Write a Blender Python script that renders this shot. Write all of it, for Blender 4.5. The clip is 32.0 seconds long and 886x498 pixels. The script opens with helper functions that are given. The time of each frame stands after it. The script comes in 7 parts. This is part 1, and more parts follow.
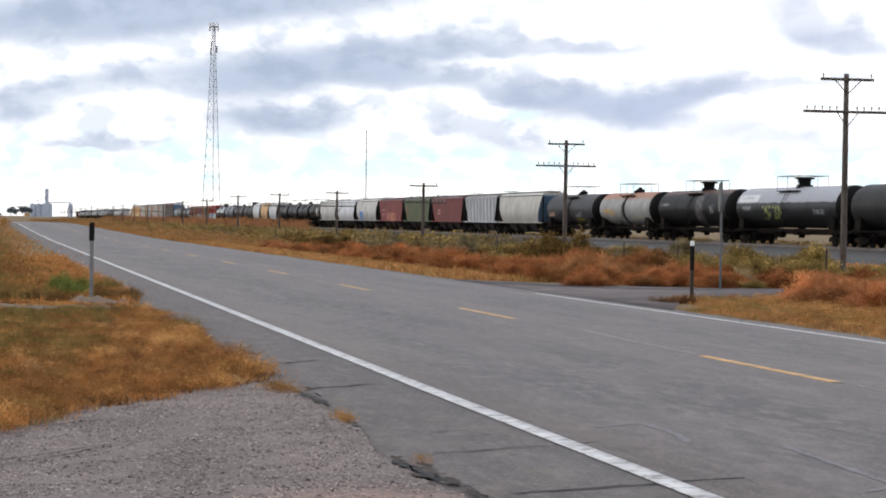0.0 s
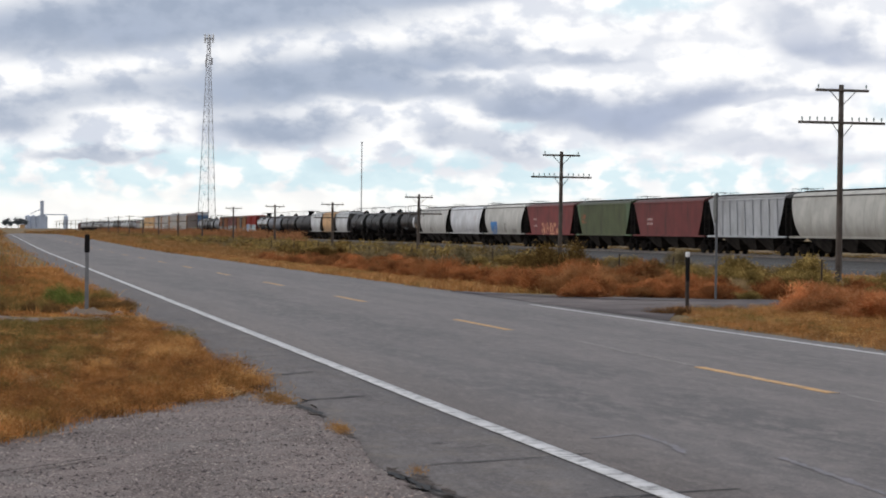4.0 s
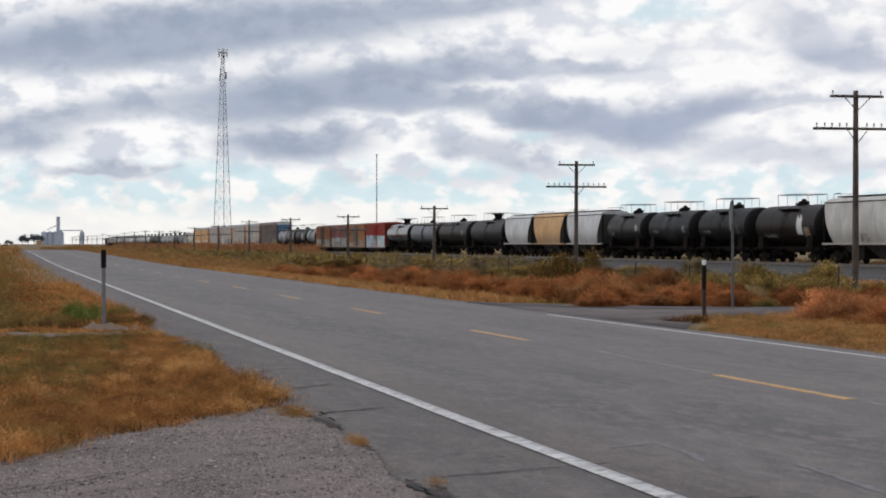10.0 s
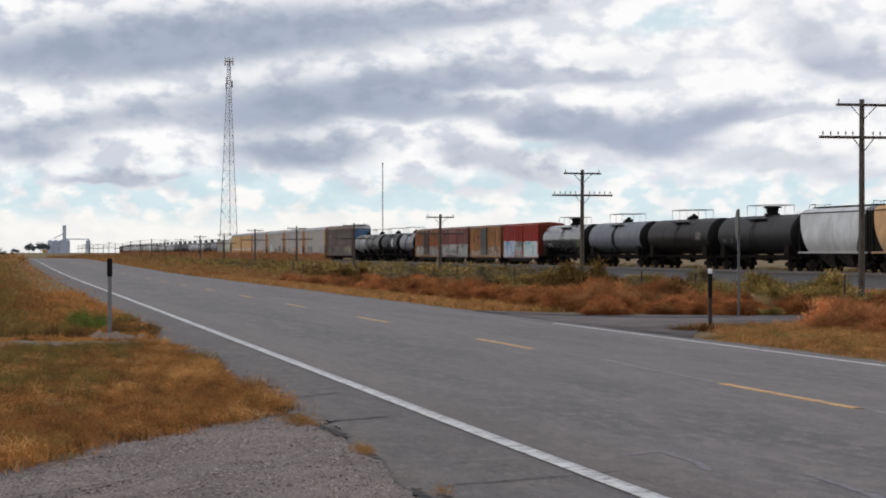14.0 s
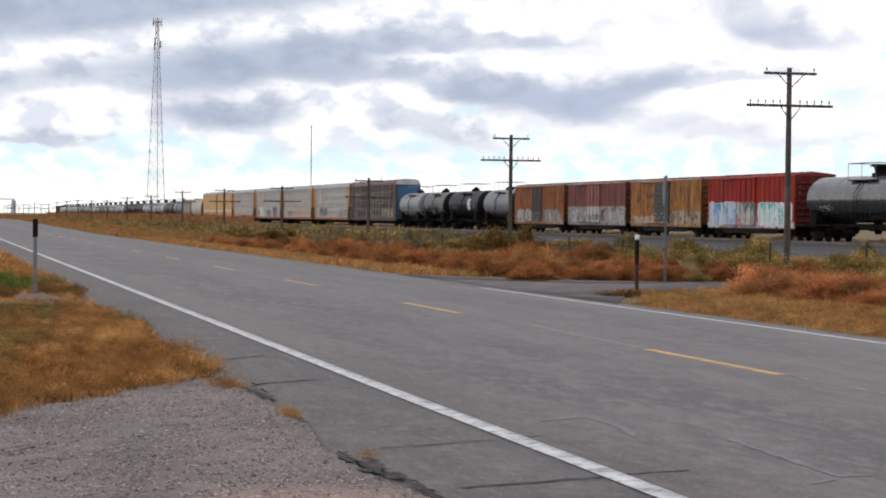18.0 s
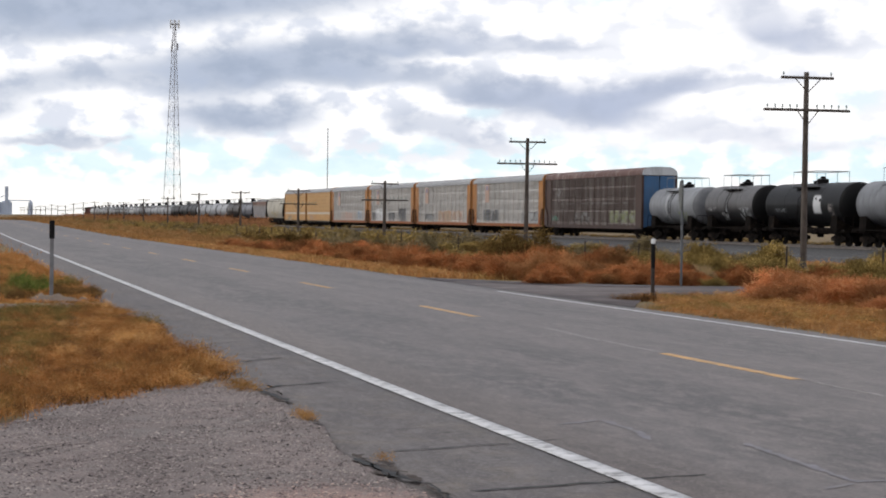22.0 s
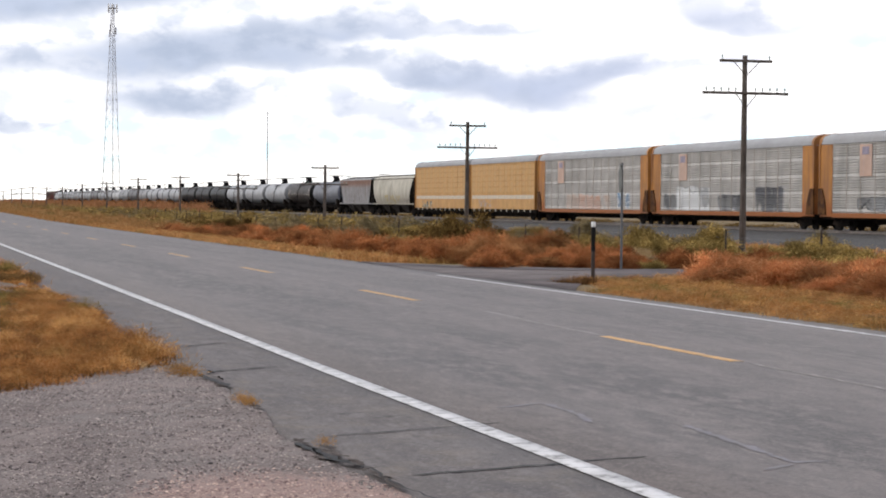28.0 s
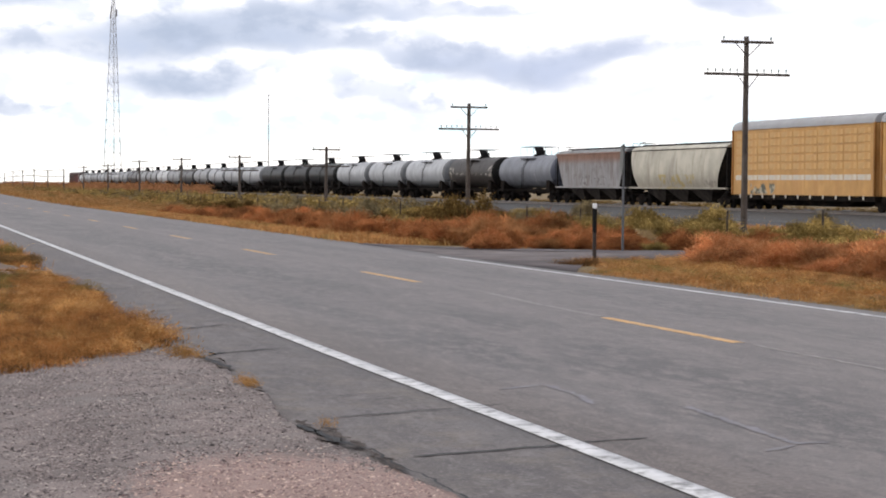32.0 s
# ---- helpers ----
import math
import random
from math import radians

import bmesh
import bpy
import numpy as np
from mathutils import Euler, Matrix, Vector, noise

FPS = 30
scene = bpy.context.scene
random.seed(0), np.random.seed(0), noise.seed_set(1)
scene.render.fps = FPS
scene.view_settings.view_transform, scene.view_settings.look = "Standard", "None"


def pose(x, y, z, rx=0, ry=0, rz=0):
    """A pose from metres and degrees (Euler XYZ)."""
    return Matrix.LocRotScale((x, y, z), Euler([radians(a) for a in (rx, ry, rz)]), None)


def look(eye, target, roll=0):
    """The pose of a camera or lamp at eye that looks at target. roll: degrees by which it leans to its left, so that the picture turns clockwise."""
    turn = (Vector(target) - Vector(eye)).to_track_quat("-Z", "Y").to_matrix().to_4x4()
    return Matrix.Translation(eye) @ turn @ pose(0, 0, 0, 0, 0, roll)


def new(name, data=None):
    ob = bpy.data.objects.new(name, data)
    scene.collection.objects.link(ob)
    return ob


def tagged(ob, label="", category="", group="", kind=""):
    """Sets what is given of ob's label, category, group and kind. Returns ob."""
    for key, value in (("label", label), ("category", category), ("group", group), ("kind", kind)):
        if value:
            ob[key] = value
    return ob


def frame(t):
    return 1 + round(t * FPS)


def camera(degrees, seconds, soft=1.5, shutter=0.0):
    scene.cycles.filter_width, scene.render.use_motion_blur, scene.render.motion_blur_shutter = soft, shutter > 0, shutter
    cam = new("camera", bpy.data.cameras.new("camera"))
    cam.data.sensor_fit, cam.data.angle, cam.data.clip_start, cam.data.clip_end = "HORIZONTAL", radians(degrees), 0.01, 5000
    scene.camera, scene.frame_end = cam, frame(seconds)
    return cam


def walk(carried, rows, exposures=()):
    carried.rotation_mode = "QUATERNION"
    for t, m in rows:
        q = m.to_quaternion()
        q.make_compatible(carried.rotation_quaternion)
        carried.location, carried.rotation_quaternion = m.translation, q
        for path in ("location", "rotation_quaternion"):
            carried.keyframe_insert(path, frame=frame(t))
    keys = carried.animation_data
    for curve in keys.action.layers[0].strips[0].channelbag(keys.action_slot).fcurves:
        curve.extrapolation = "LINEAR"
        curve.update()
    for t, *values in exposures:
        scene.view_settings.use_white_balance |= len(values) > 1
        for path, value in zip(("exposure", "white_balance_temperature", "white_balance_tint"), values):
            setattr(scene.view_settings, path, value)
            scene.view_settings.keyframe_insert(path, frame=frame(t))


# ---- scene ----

EYE = (0.0, 0.0, 1.582)
cam = camera(24.572, 32.0, soft=1.9)


def aim(yaw, pitch, roll):
    # yaw to the right of the road's direction (+Y), degrees
    a, e = radians(yaw), radians(pitch)
    way = (math.sin(a) * math.cos(e), math.cos(a) * math.cos(e), math.sin(e))
    return look(EYE, [b + 10 * w for b, w in zip(EYE, way)], roll)


EXPOSURES = [(0, -0.08, 6450, 10), (1, -0.20, 6450, 10), (2, -0.27, 6450, 10), (3.5, -0.38, 6480, 10), (6, -0.55, 6520, 10.5), (14, -0.55, 6520, 10.5), (15, -0.51, 6500, 10),
             (16.5, -0.35, 6520, 10.5), (18, -0.24, 6560, 11), (21, -0.26, 6560, 11), (24, -0.27, 6560, 11), (25, -0.14, 6600, 12), (32, 0.05, 6600, 12)]
walk(cam, [
    (0, aim(12.632, -0.792, 0.741)), (0.5, aim(13.787, -0.739, 1.009)), (1, aim(13.728, -0.501, 0.948)),
    (1.5, aim(13.424, -0.675, 0.596)), (2, aim(12.969, -0.124, 0.558)), (2.5, aim(12.476, 0.265, 0.653)),
    (3, aim(12.542, -0.111, 0.892)), (3.5, aim(12.801, -0.394, 0.744)), (5.5, aim(12.280, -0.585, 0.141)),
    (6, aim(12.260, -0.460, 0.000)), (6.5, aim(12.292, -0.398, 0.066)), (7, aim(12.264, -0.391, -0.008)),
    (7.5, aim(12.279, -0.338, -0.015)), (8, aim(12.283, -0.257, 0.063)), (8.5, aim(12.356, -0.292, 0.008)),
    (9, aim(12.330, -0.255, 0.054)), (9.5, aim(12.268, -0.164, 0.030)), (10, aim(12.306, -0.160, -0.047)),
    (10.5, aim(12.288, -0.116, -0.120)), (11, aim(12.306, -0.163, -0.159)), (11.5, aim(12.272, -0.219, -0.233)),
    (12, aim(12.234, -0.231, -0.167)), (12.5, aim(12.190, -0.113, -0.136)), (13, aim(12.147, -0.019, -0.187)),
    (13.5, aim(12.132, 0.064, -0.044)), (14, aim(12.139, 0.083, -0.044)), (14.5, aim(12.167, -0.039, 0.038)),
    (15, aim(12.277, -0.477, 0.081)), (15.5, aim(12.876, -0.964, 0.162)), (17.5, aim(13.741, -1.051, 0.511)),
    (18, aim(14.170, -0.923, 0.521)), (18.5, aim(14.633, -0.803, 0.826)), (19, aim(14.859, -0.563, 0.878)),
    (19.5, aim(14.891, -0.354, 0.800)), (20, aim(14.944, -0.363, 0.781)), (20.5, aim(14.395, -0.377, 0.796)),
    (21, aim(14.115, -0.530, 0.774)), (21.5, aim(13.955, -0.632, 0.798)), (22, aim(13.719, -0.839, 0.742)),
    (22.5, aim(13.715, -0.761, 0.752)), (23, aim(14.000, -0.620, 0.817)), (23.5, aim(14.409, -0.878, 0.709)),
    (24, aim(14.678, -1.069, 0.664)), (24.5, aim(14.762, -1.171, 0.588)), (25, aim(14.766, -1.256, 0.415)),
    (25.5, aim(14.873, -1.234, 0.544)), (27.5, aim(15.392, -1.169, 0.583)), (28, aim(15.396, -1.273, 0.517)),
    (28.5, aim(15.485, -1.394, 0.522)), (29, aim(15.304, -1.455, 0.612)), (29.5, aim(15.116, -1.535, 0.627)),
    (30, aim(15.026, -1.695, 0.408)), (30.5, aim(14.972, -1.768, 0.406)), (31, aim(15.110, -1.847, 0.439)),
    (31.5, aim(15.202, -1.853, 0.436)), (32, aim(15.360, -1.790, 0.450)),
], exposures=EXPOSURES)

# ---- light: bright broken overcast, soft sun from behind on the verge's side ----
SUN_FROM = Vector((-0.74, 0.30, 0.60)).normalized()


def math_node(nt, op, a, b=None, clamp=False):
    n = nt.nodes.new("ShaderNodeMath")
    n.operation, n.use_clamp = op, clamp
    for i, v in enumerate((a, b)):
        if v is None:
            continue
        if isinstance(v, (int, float)):
            n.inputs[i].default_value = v
        else:
            nt.links.new(v, n.inputs[i])
    return n.outputs[0]


def mix_node(nt, fac, a, b, blend="MIX"):
    n = nt.nodes.new("ShaderNodeMix")
    n.data_type, n.blend_type = "RGBA", blend
    for sock, v in ((n.inputs[0], fac), (n.inputs[6], a), (n.inputs[7], b)):
        if isinstance(v, (int, float)):
            sock.default_value = v
        elif isinstance(v, tuple):
            sock.default_value = (*v, 1) if len(v) == 3 else v
        else:
            nt.links.new(v, sock)
    return n.outputs[2]


def ramp_node(nt, fac, lo, hi):
    n = nt.nodes.new("ShaderNodeMapRange")
    n.interpolation_type = "SMOOTHSTEP"
    nt.links.new(fac, n.inputs[0])
    n.inputs[1].default_value, n.inputs[2].default_value = lo, hi
    return n.outputs[0]


def noise_node(nt, vec, scale, detail=4.0, rough=0.55):
    n = nt.nodes.new("ShaderNodeTexNoise")
    n.inputs["Scale"].default_value, n.inputs["Detail"].default_value, n.inputs["Roughness"].default_value = scale, detail, rough
    if vec is not None:
        nt.links.new(vec, n.inputs["Vector"])
    return n.outputs["Fac"]


def window(nt, v, lo, hi, soft=0.08):
    return math_node(nt, "MULTIPLY", ramp_node(nt, v, lo - soft, lo + soft), math_node(nt, "SUBTRACT", 1.0, ramp_node(nt, v, hi - soft, hi + soft)))


# the clouds low over the land: bearing and height of the middle, half width, half height (degrees), tilt (degrees), weight
CLOUDS = [
    (5.6, 5.85, 7.8, 1.10, 4.5, 0.88), (1.4, 5.05, 3.0, 0.80, 3.0, 0.62), (13.2, 6.70, 3.4, 0.42, 4.0, 0.55), (9.2, 4.22, 4.0, 0.84, 2.0, 0.88), (11.2, 3.92, 2.4, 0.42, 3.0, 0.55),
    (5.0, 3.75, 3.4, 0.66, 0.0, 0.58), (8.1, 2.75, 2.3, 0.72, 0.0, 0.80), (0.5, 2.95, 1.9, 0.72, 0.0, 0.66), (2.6, 3.55, 2.0, 0.42, 4.0, 0.45), (3.0, 2.02, 1.9, 0.26, 0.0, 0.66),
    (12.6, 4.95, 2.2, 0.52, 2.0, 0.66), (15.4, 4.75, 2.8, 0.32, 0.0, 0.66), (17.4, 3.08, 2.8, 0.86, 0.0, 0.88), (15.0, 3.55, 2.2, 0.58, -8.0, 0.74), (13.8, 2.45, 1.8, 0.48, -16.0, 0.64),
    (19.5, 3.62, 2.2, 0.44, 14.0, 0.72), (21.9, 3.85, 2.5, 0.22, 4.0, 0.52), (21.7, 2.50, 2.4, 0.40, 2.0, 0.50), (24.0, 2.15, 1.8, 0.26, 0.0, 0.42), (22.8, 5.70, 2.1, 0.95, -20.0, 0.54),
    (24.2, 5.05, 2.0, 0.55, 0.0, 0.46), (18.0, 5.4, 2.4, 0.35, 3.0, 0.26), (28.5, 3.1, 2.6, 0.5, 0.0, 0.45), (-5.0, 3.4, 3.0, 0.8, 0.0, 0.7), (-6.5, 5.8, 3.0, 0.9, 3.0, 0.6), (9.7, 1.72, 0.9, 0.18, 0.0, 0.30), (16.0, 1.95, 1.2, 0.18, 0.0, 0.30),
]
# where the cover is broken and pale blue shows
GAPS = [(18.5, 6.35, 1.3, 0.42, 0.55), (26.9, 4.25, 1.0, 0.55, 0.7), (24.6, 3.3, 0.7, 0.5, 0.4), (14.2, 2.9, 0.8, 0.3, 0.5)]


def build_world():
    world = bpy.data.worlds.new("sky")
    scene.world = world
    world.use_nodes = True
    nt = world.node_tree
    nt.nodes.clear()
    out, bg = nt.nodes.new("ShaderNodeOutputWorld"), nt.nodes.new("ShaderNodeBackground")
    bg.inputs[1].default_value = 0.1
    nt.links.new(bg.outputs[0], out.inputs[0])
    sky = nt.nodes.new("ShaderNodeTexSky")
    sky.sky_type, sky.sun_disc = "NISHITA", False
    sky.sun_elevation = math.asin(SUN_FROM.z)
    sky.sun_rotation = math.atan2(SUN_FROM.x, SUN_FROM.y)
    tc = nt.nodes.new("ShaderNodeTexCoord")
    sep = nt.nodes.new("ShaderNodeSeparateXYZ")
    nt.links.new(tc.outputs["Generated"], sep.inputs[0])
    x, y, z = sep.outputs
    deg = 180 / math.pi
    az = math_node(nt, "MULTIPLY", math_node(nt, "ARCTAN2", x, y), deg)
    el = math_node(nt, "MULTIPLY", math_node(nt, "ARCSINE", z), deg)

    def join(a, b):
        c = nt.nodes.new("ShaderNodeCombineXYZ")
        nt.links.new(a, c.inputs[0])
        nt.links.new(b, c.inputs[1])
        return c.outputs[0]

    def blob(vec, a, e, w, h, tilt, edge):
        """1 in the middle of an ellipse and 0 outside, its underside flatter and sharper than its crown."""
        mp = nt.nodes.new("ShaderNodeMapping")
        mp.vector_type = "TEXTURE"
        mp.inputs["Location"].default_value, mp.inputs["Rotation"].default_value, mp.inputs["Scale"].default_value = (a, e, 0), (0, 0, radians(tilt)), (w, h, 1)
        nt.links.new(vec, mp.inputs[0])
        ln, sp = nt.nodes.new("ShaderNodeVectorMath"), nt.nodes.new("ShaderNodeSeparateXYZ")
        ln.operation = "LENGTH"
        nt.links.new(mp.outputs[0], ln.inputs[0])
        nt.links.new(mp.outputs[0], sp.inputs[0])
        under = math_node(nt, "MULTIPLY", math_node(nt, "MAXIMUM", math_node(nt, "MULTIPLY", sp.outputs[1], -1.0), 0.0), 0.45)
        return ramp_node(nt, math_node(nt, "ADD", ln.outputs["Value"], under), 1.55, edge)

    flat = join(math_node(nt, "MULTIPLY", az, 0.62), el)
    n1, n2, n3 = noise_node(nt, flat, 0.46, 4, 0.48), noise_node(nt, flat, 1.35, 5, 0.52), noise_node(nt, flat, 0.16, 4, 0.55)
    c1, c2 = math_node(nt, "SUBTRACT", n1, 0.5), math_node(nt, "SUBTRACT", n2, 0.5)
    warp = join(math_node(nt, "ADD", az, math_node(nt, "ADD", math_node(nt, "MULTIPLY", c1, 3.4), math_node(nt, "MULTIPLY", c2, 1.5))),
                math_node(nt, "ADD", el, math_node(nt, "ADD", math_node(nt, "MULTIPLY", c1, 1.0), math_node(nt, "MULTIPLY", c2, 0.75))))
    clear = None
    for a, e, w, h, tilt, k in CLOUDS:
        g = math_node(nt, "SUBTRACT", 1.0, math_node(nt, "MULTIPLY", blob(warp, a, e, w, h, tilt, 0.35), k))
        clear = g if clear is None else math_node(nt, "MULTIPLY", clear, g)
    total = math_node(nt, "SUBTRACT", 1.0, clear)
    # higher up the same broken cover goes on
    high = math_node(nt, "MULTIPLY", ramp_node(nt, n3, 0.35, 0.65), ramp_node(nt, el, 6.8, 9.0))
    total = math_node(nt, "MAXIMUM", total, math_node(nt, "MULTIPLY", high, 0.95))
    body = math_node(nt, "ADD", total, math_node(nt, "ADD", math_node(nt, "MULTIPLY", c1, 0.42), math_node(nt, "MULTIPLY", c2, 0.40)))
    shade = ramp_node(nt, body, 0.0, 1.05)
    # thin grey veil and sunlit puffs between the clouds
    white = mix_node(nt, ramp_node(nt, n2, 0.37, 0.58), (9.2, 9.8, 11.0), (14.4, 14.4, 14.4))
    # bright milky air low over the land
    white = mix_node(nt, math_node(nt, "MULTIPLY", ramp_node(nt, el, 2.6, 0.6), 0.80), white, (14.0, 13.8, 13.2))
    # the cover is thinner and brighter towards the right of the road
    glow = ramp_node(nt, az, 10.0, 21.0)
    white = mix_node(nt, math_node(nt, "MULTIPLY", glow, 0.40), white, (14.4, 14.3, 14.3))
    grey = mix_node(nt, ramp_node(nt, n2, 0.32, 0.68), (4.4, 5.3, 6.9), (5.7, 6.6, 8.3))
    grey = mix_node(nt, math_node(nt, "MULTIPLY", glow, 0.35), grey, (6.4, 7.0, 9.2))
    cloud = mix_node(nt, shade, white, grey)
    # gaps of pale blue
    blue = None
    for a, e, w, h, k in GAPS:
        g = math_node(nt, "MULTIPLY", blob(warp, a, e, w, h, 0, 0.4), k)
        blue = g if blue is None else math_node(nt, "MAXIMUM", blue, g)
    blue = math_node(nt, "MULTIPLY", blue, math_node(nt, "MULTIPLY", ramp_node(nt, n2, 0.62, 0.42), math_node(nt, "SUBTRACT", 1.0, ramp_node(nt, body, 0.25, 0.6))))
    # clear pale air in a low band, with heaps of small cloud standing in it
    heaps = noise_node(nt, join(math_node(nt, "MULTIPLY", az, 0.8), math_node(nt, "MULTIPLY", el, 1.3)), 1.3, 4, 0.5)
    low = math_node(nt, "MULTIPLY", window(nt, math_node(nt, "ADD", el, math_node(nt, "MULTIPLY", c1, 1.2)), 0.9, 2.25, 0.35), ramp_node(nt, heaps, 0.59, 0.43))
    blue = math_node(nt, "MAXIMUM", blue, math_node(nt, "MULTIPLY", math_node(nt, "MULTIPLY", low, 0.68), math_node(nt, "SUBTRACT", 1.0, ramp_node(nt, body, 0.2, 0.5))))
    pale = mix_node(nt, 0.85, sky.outputs[0], (8.6, 12.2, 13.6))
    nt.links.new(mix_node(nt, blue, cloud, pale), bg.inputs[0])


build_world()
sun = new("sun", bpy.data.lights.new("sun", "SUN"))
sun.data.energy, sun.data.angle, sun.data.color = 1.3, radians(18), (1.0, 0.95, 0.88)
sun.matrix_world = look(SUN_FROM * 50, (0, 0, 0))

# ---- materials ----
def material(name, base, rough=0.8, metal=0.0, vary=0.25, scale=1.5, fine=18.0, bump=0.0, dirt=None, dirt_amount=0.4, dirt_scale=0.6,
             streak=0.0, random_tint=0.0, island_tint=0.0, extra=None, spec=0.4):
    """Painted or raw surface: a base colour with broad and fine variation, dirt of its own colour and a small relief."""
    m = bpy.data.materials.new(name)
    m.use_nodes = True
    nt = m.node_tree
    bsdf = nt.nodes["Principled BSDF"]
    tc = nt.nodes.new("ShaderNodeTexCoord")
    vec = tc.outputs["Object"]
    broad, small = noise_node(nt, vec, scale, 4), noise_node(nt, vec, fine, 3, 0.6)
    dark = tuple(c * (1 - vary) for c in base)
    light = tuple(min(1, c * (1 + vary)) for c in base)
    col = mix_node(nt, ramp_node(nt, broad, 0.3, 0.7), dark, light)
    col = mix_node(nt, math_node(nt, "MULTIPLY", small, vary), col, tuple(c * 0.45 for c in base))
    if dirt:
        if streak:
            mp = nt.nodes.new("ShaderNodeMapping")
            mp.inputs["Scale"].default_value = (streak, streak, 0.12 * streak)
            nt.links.new(vec, mp.inputs[0])
            dn = noise_node(nt, mp.outputs[0], dirt_scale, 5, 0.6)
        else:
            dn = noise_node(nt, vec, dirt_scale, 6, 0.62)
        col = mix_node(nt, math_node(nt, "MULTIPLY", ramp_node(nt, dn, 0.62 - dirt_amount * 0.5, 0.78 - dirt_amount * 0.3), 0.85), col, dirt)
    if random_tint or island_tint:
        n = nt.nodes.new("ShaderNodeObjectInfo") if random_tint else nt.nodes.new("ShaderNodeNewGeometry")
        r = n.outputs["Random"] if random_tint else n.outputs["Random Per Island"]
        hs = nt.nodes.new("ShaderNodeHueSaturation")
        k = random_tint or island_tint
        nt.links.new(math_node(nt, "ADD", 1 - k, math_node(nt, "MULTIPLY", r, 2 * k)), hs.inputs["Value"])
        nt.links.new(math_node(nt, "ADD", 0.5 - 0.04 * k, math_node(nt, "MULTIPLY", r, 0.08 * k)), hs.inputs["Hue"])
        nt.links.new(col, hs.inputs["Color"])
        col = hs.outputs[0]
    if extra:
        col = extra(nt, vec, col)
    nt.links.new(col, bsdf.inputs["Base Color"])
    bsdf.inputs["Metallic"].default_value = metal
    bsdf.inputs["Specular IOR Level"].default_value = spec
    nt.links.new(math_node(nt, "ADD", rough - 0.08, math_node(nt, "MULTIPLY", small, 0.16), True), bsdf.inputs["Roughness"])
    if bump:
        b = nt.nodes.new("ShaderNodeBump")
        b.inputs["Strength"].default_value, b.inputs["Distance"].default_value = 0.6, bump
        nt.links.new(small, b.inputs["Height"])
        nt.links.new(b.outputs[0], bsdf.inputs["Normal"])
    return m


def axes(nt, vec):
    s = nt.nodes.new("ShaderNodeSeparateXYZ")
    nt.links.new(vec, s.inputs[0])
    return s.outputs




def marks(*specs):
    """Painted areas on a car's side, in the car's own metres: (y0, y1, z0, z1, colour, second colour, cover 0..1, grain)."""
    def extra(nt, vec, col):
        x, y, z = axes(nt, vec)
        for k, (y0, y1, z0, z1, c1, c2, cover, grain) in enumerate(specs):
            m = math_node(nt, "MULTIPLY", window(nt, y, y0, y1, 0.12), window(nt, z, z0, z1, 0.10))
            mp = nt.nodes.new("ShaderNodeMapping")
            mp.inputs["Location"].default_value = (0, 3.7 * k, 1.3 * k)
            nt.links.new(vec, mp.inputs[0])
            if cover < 1:
                m = math_node(nt, "MULTIPLY", m, ramp_node(nt, noise_node(nt, mp.outputs[0], grain, 2, 0.5), 0.60 - 0.3 * cover, 0.66 - 0.3 * cover))
            c = mix_node(nt, ramp_node(nt, noise_node(nt, mp.outputs[0], grain * 1.7, 3, 0.6), 0.44, 0.56), c1, c2)
            col = mix_node(nt, m, col, c)
        return col
    return extra


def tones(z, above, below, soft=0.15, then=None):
    """Two colours divided at the height z of a car. Some tanks take it as painted-in shade."""
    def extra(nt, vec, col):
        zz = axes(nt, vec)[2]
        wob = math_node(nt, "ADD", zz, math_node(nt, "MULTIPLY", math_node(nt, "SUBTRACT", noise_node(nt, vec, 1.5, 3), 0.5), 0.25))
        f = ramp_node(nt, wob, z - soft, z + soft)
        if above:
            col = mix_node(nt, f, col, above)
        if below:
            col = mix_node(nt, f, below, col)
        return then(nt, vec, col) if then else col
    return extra

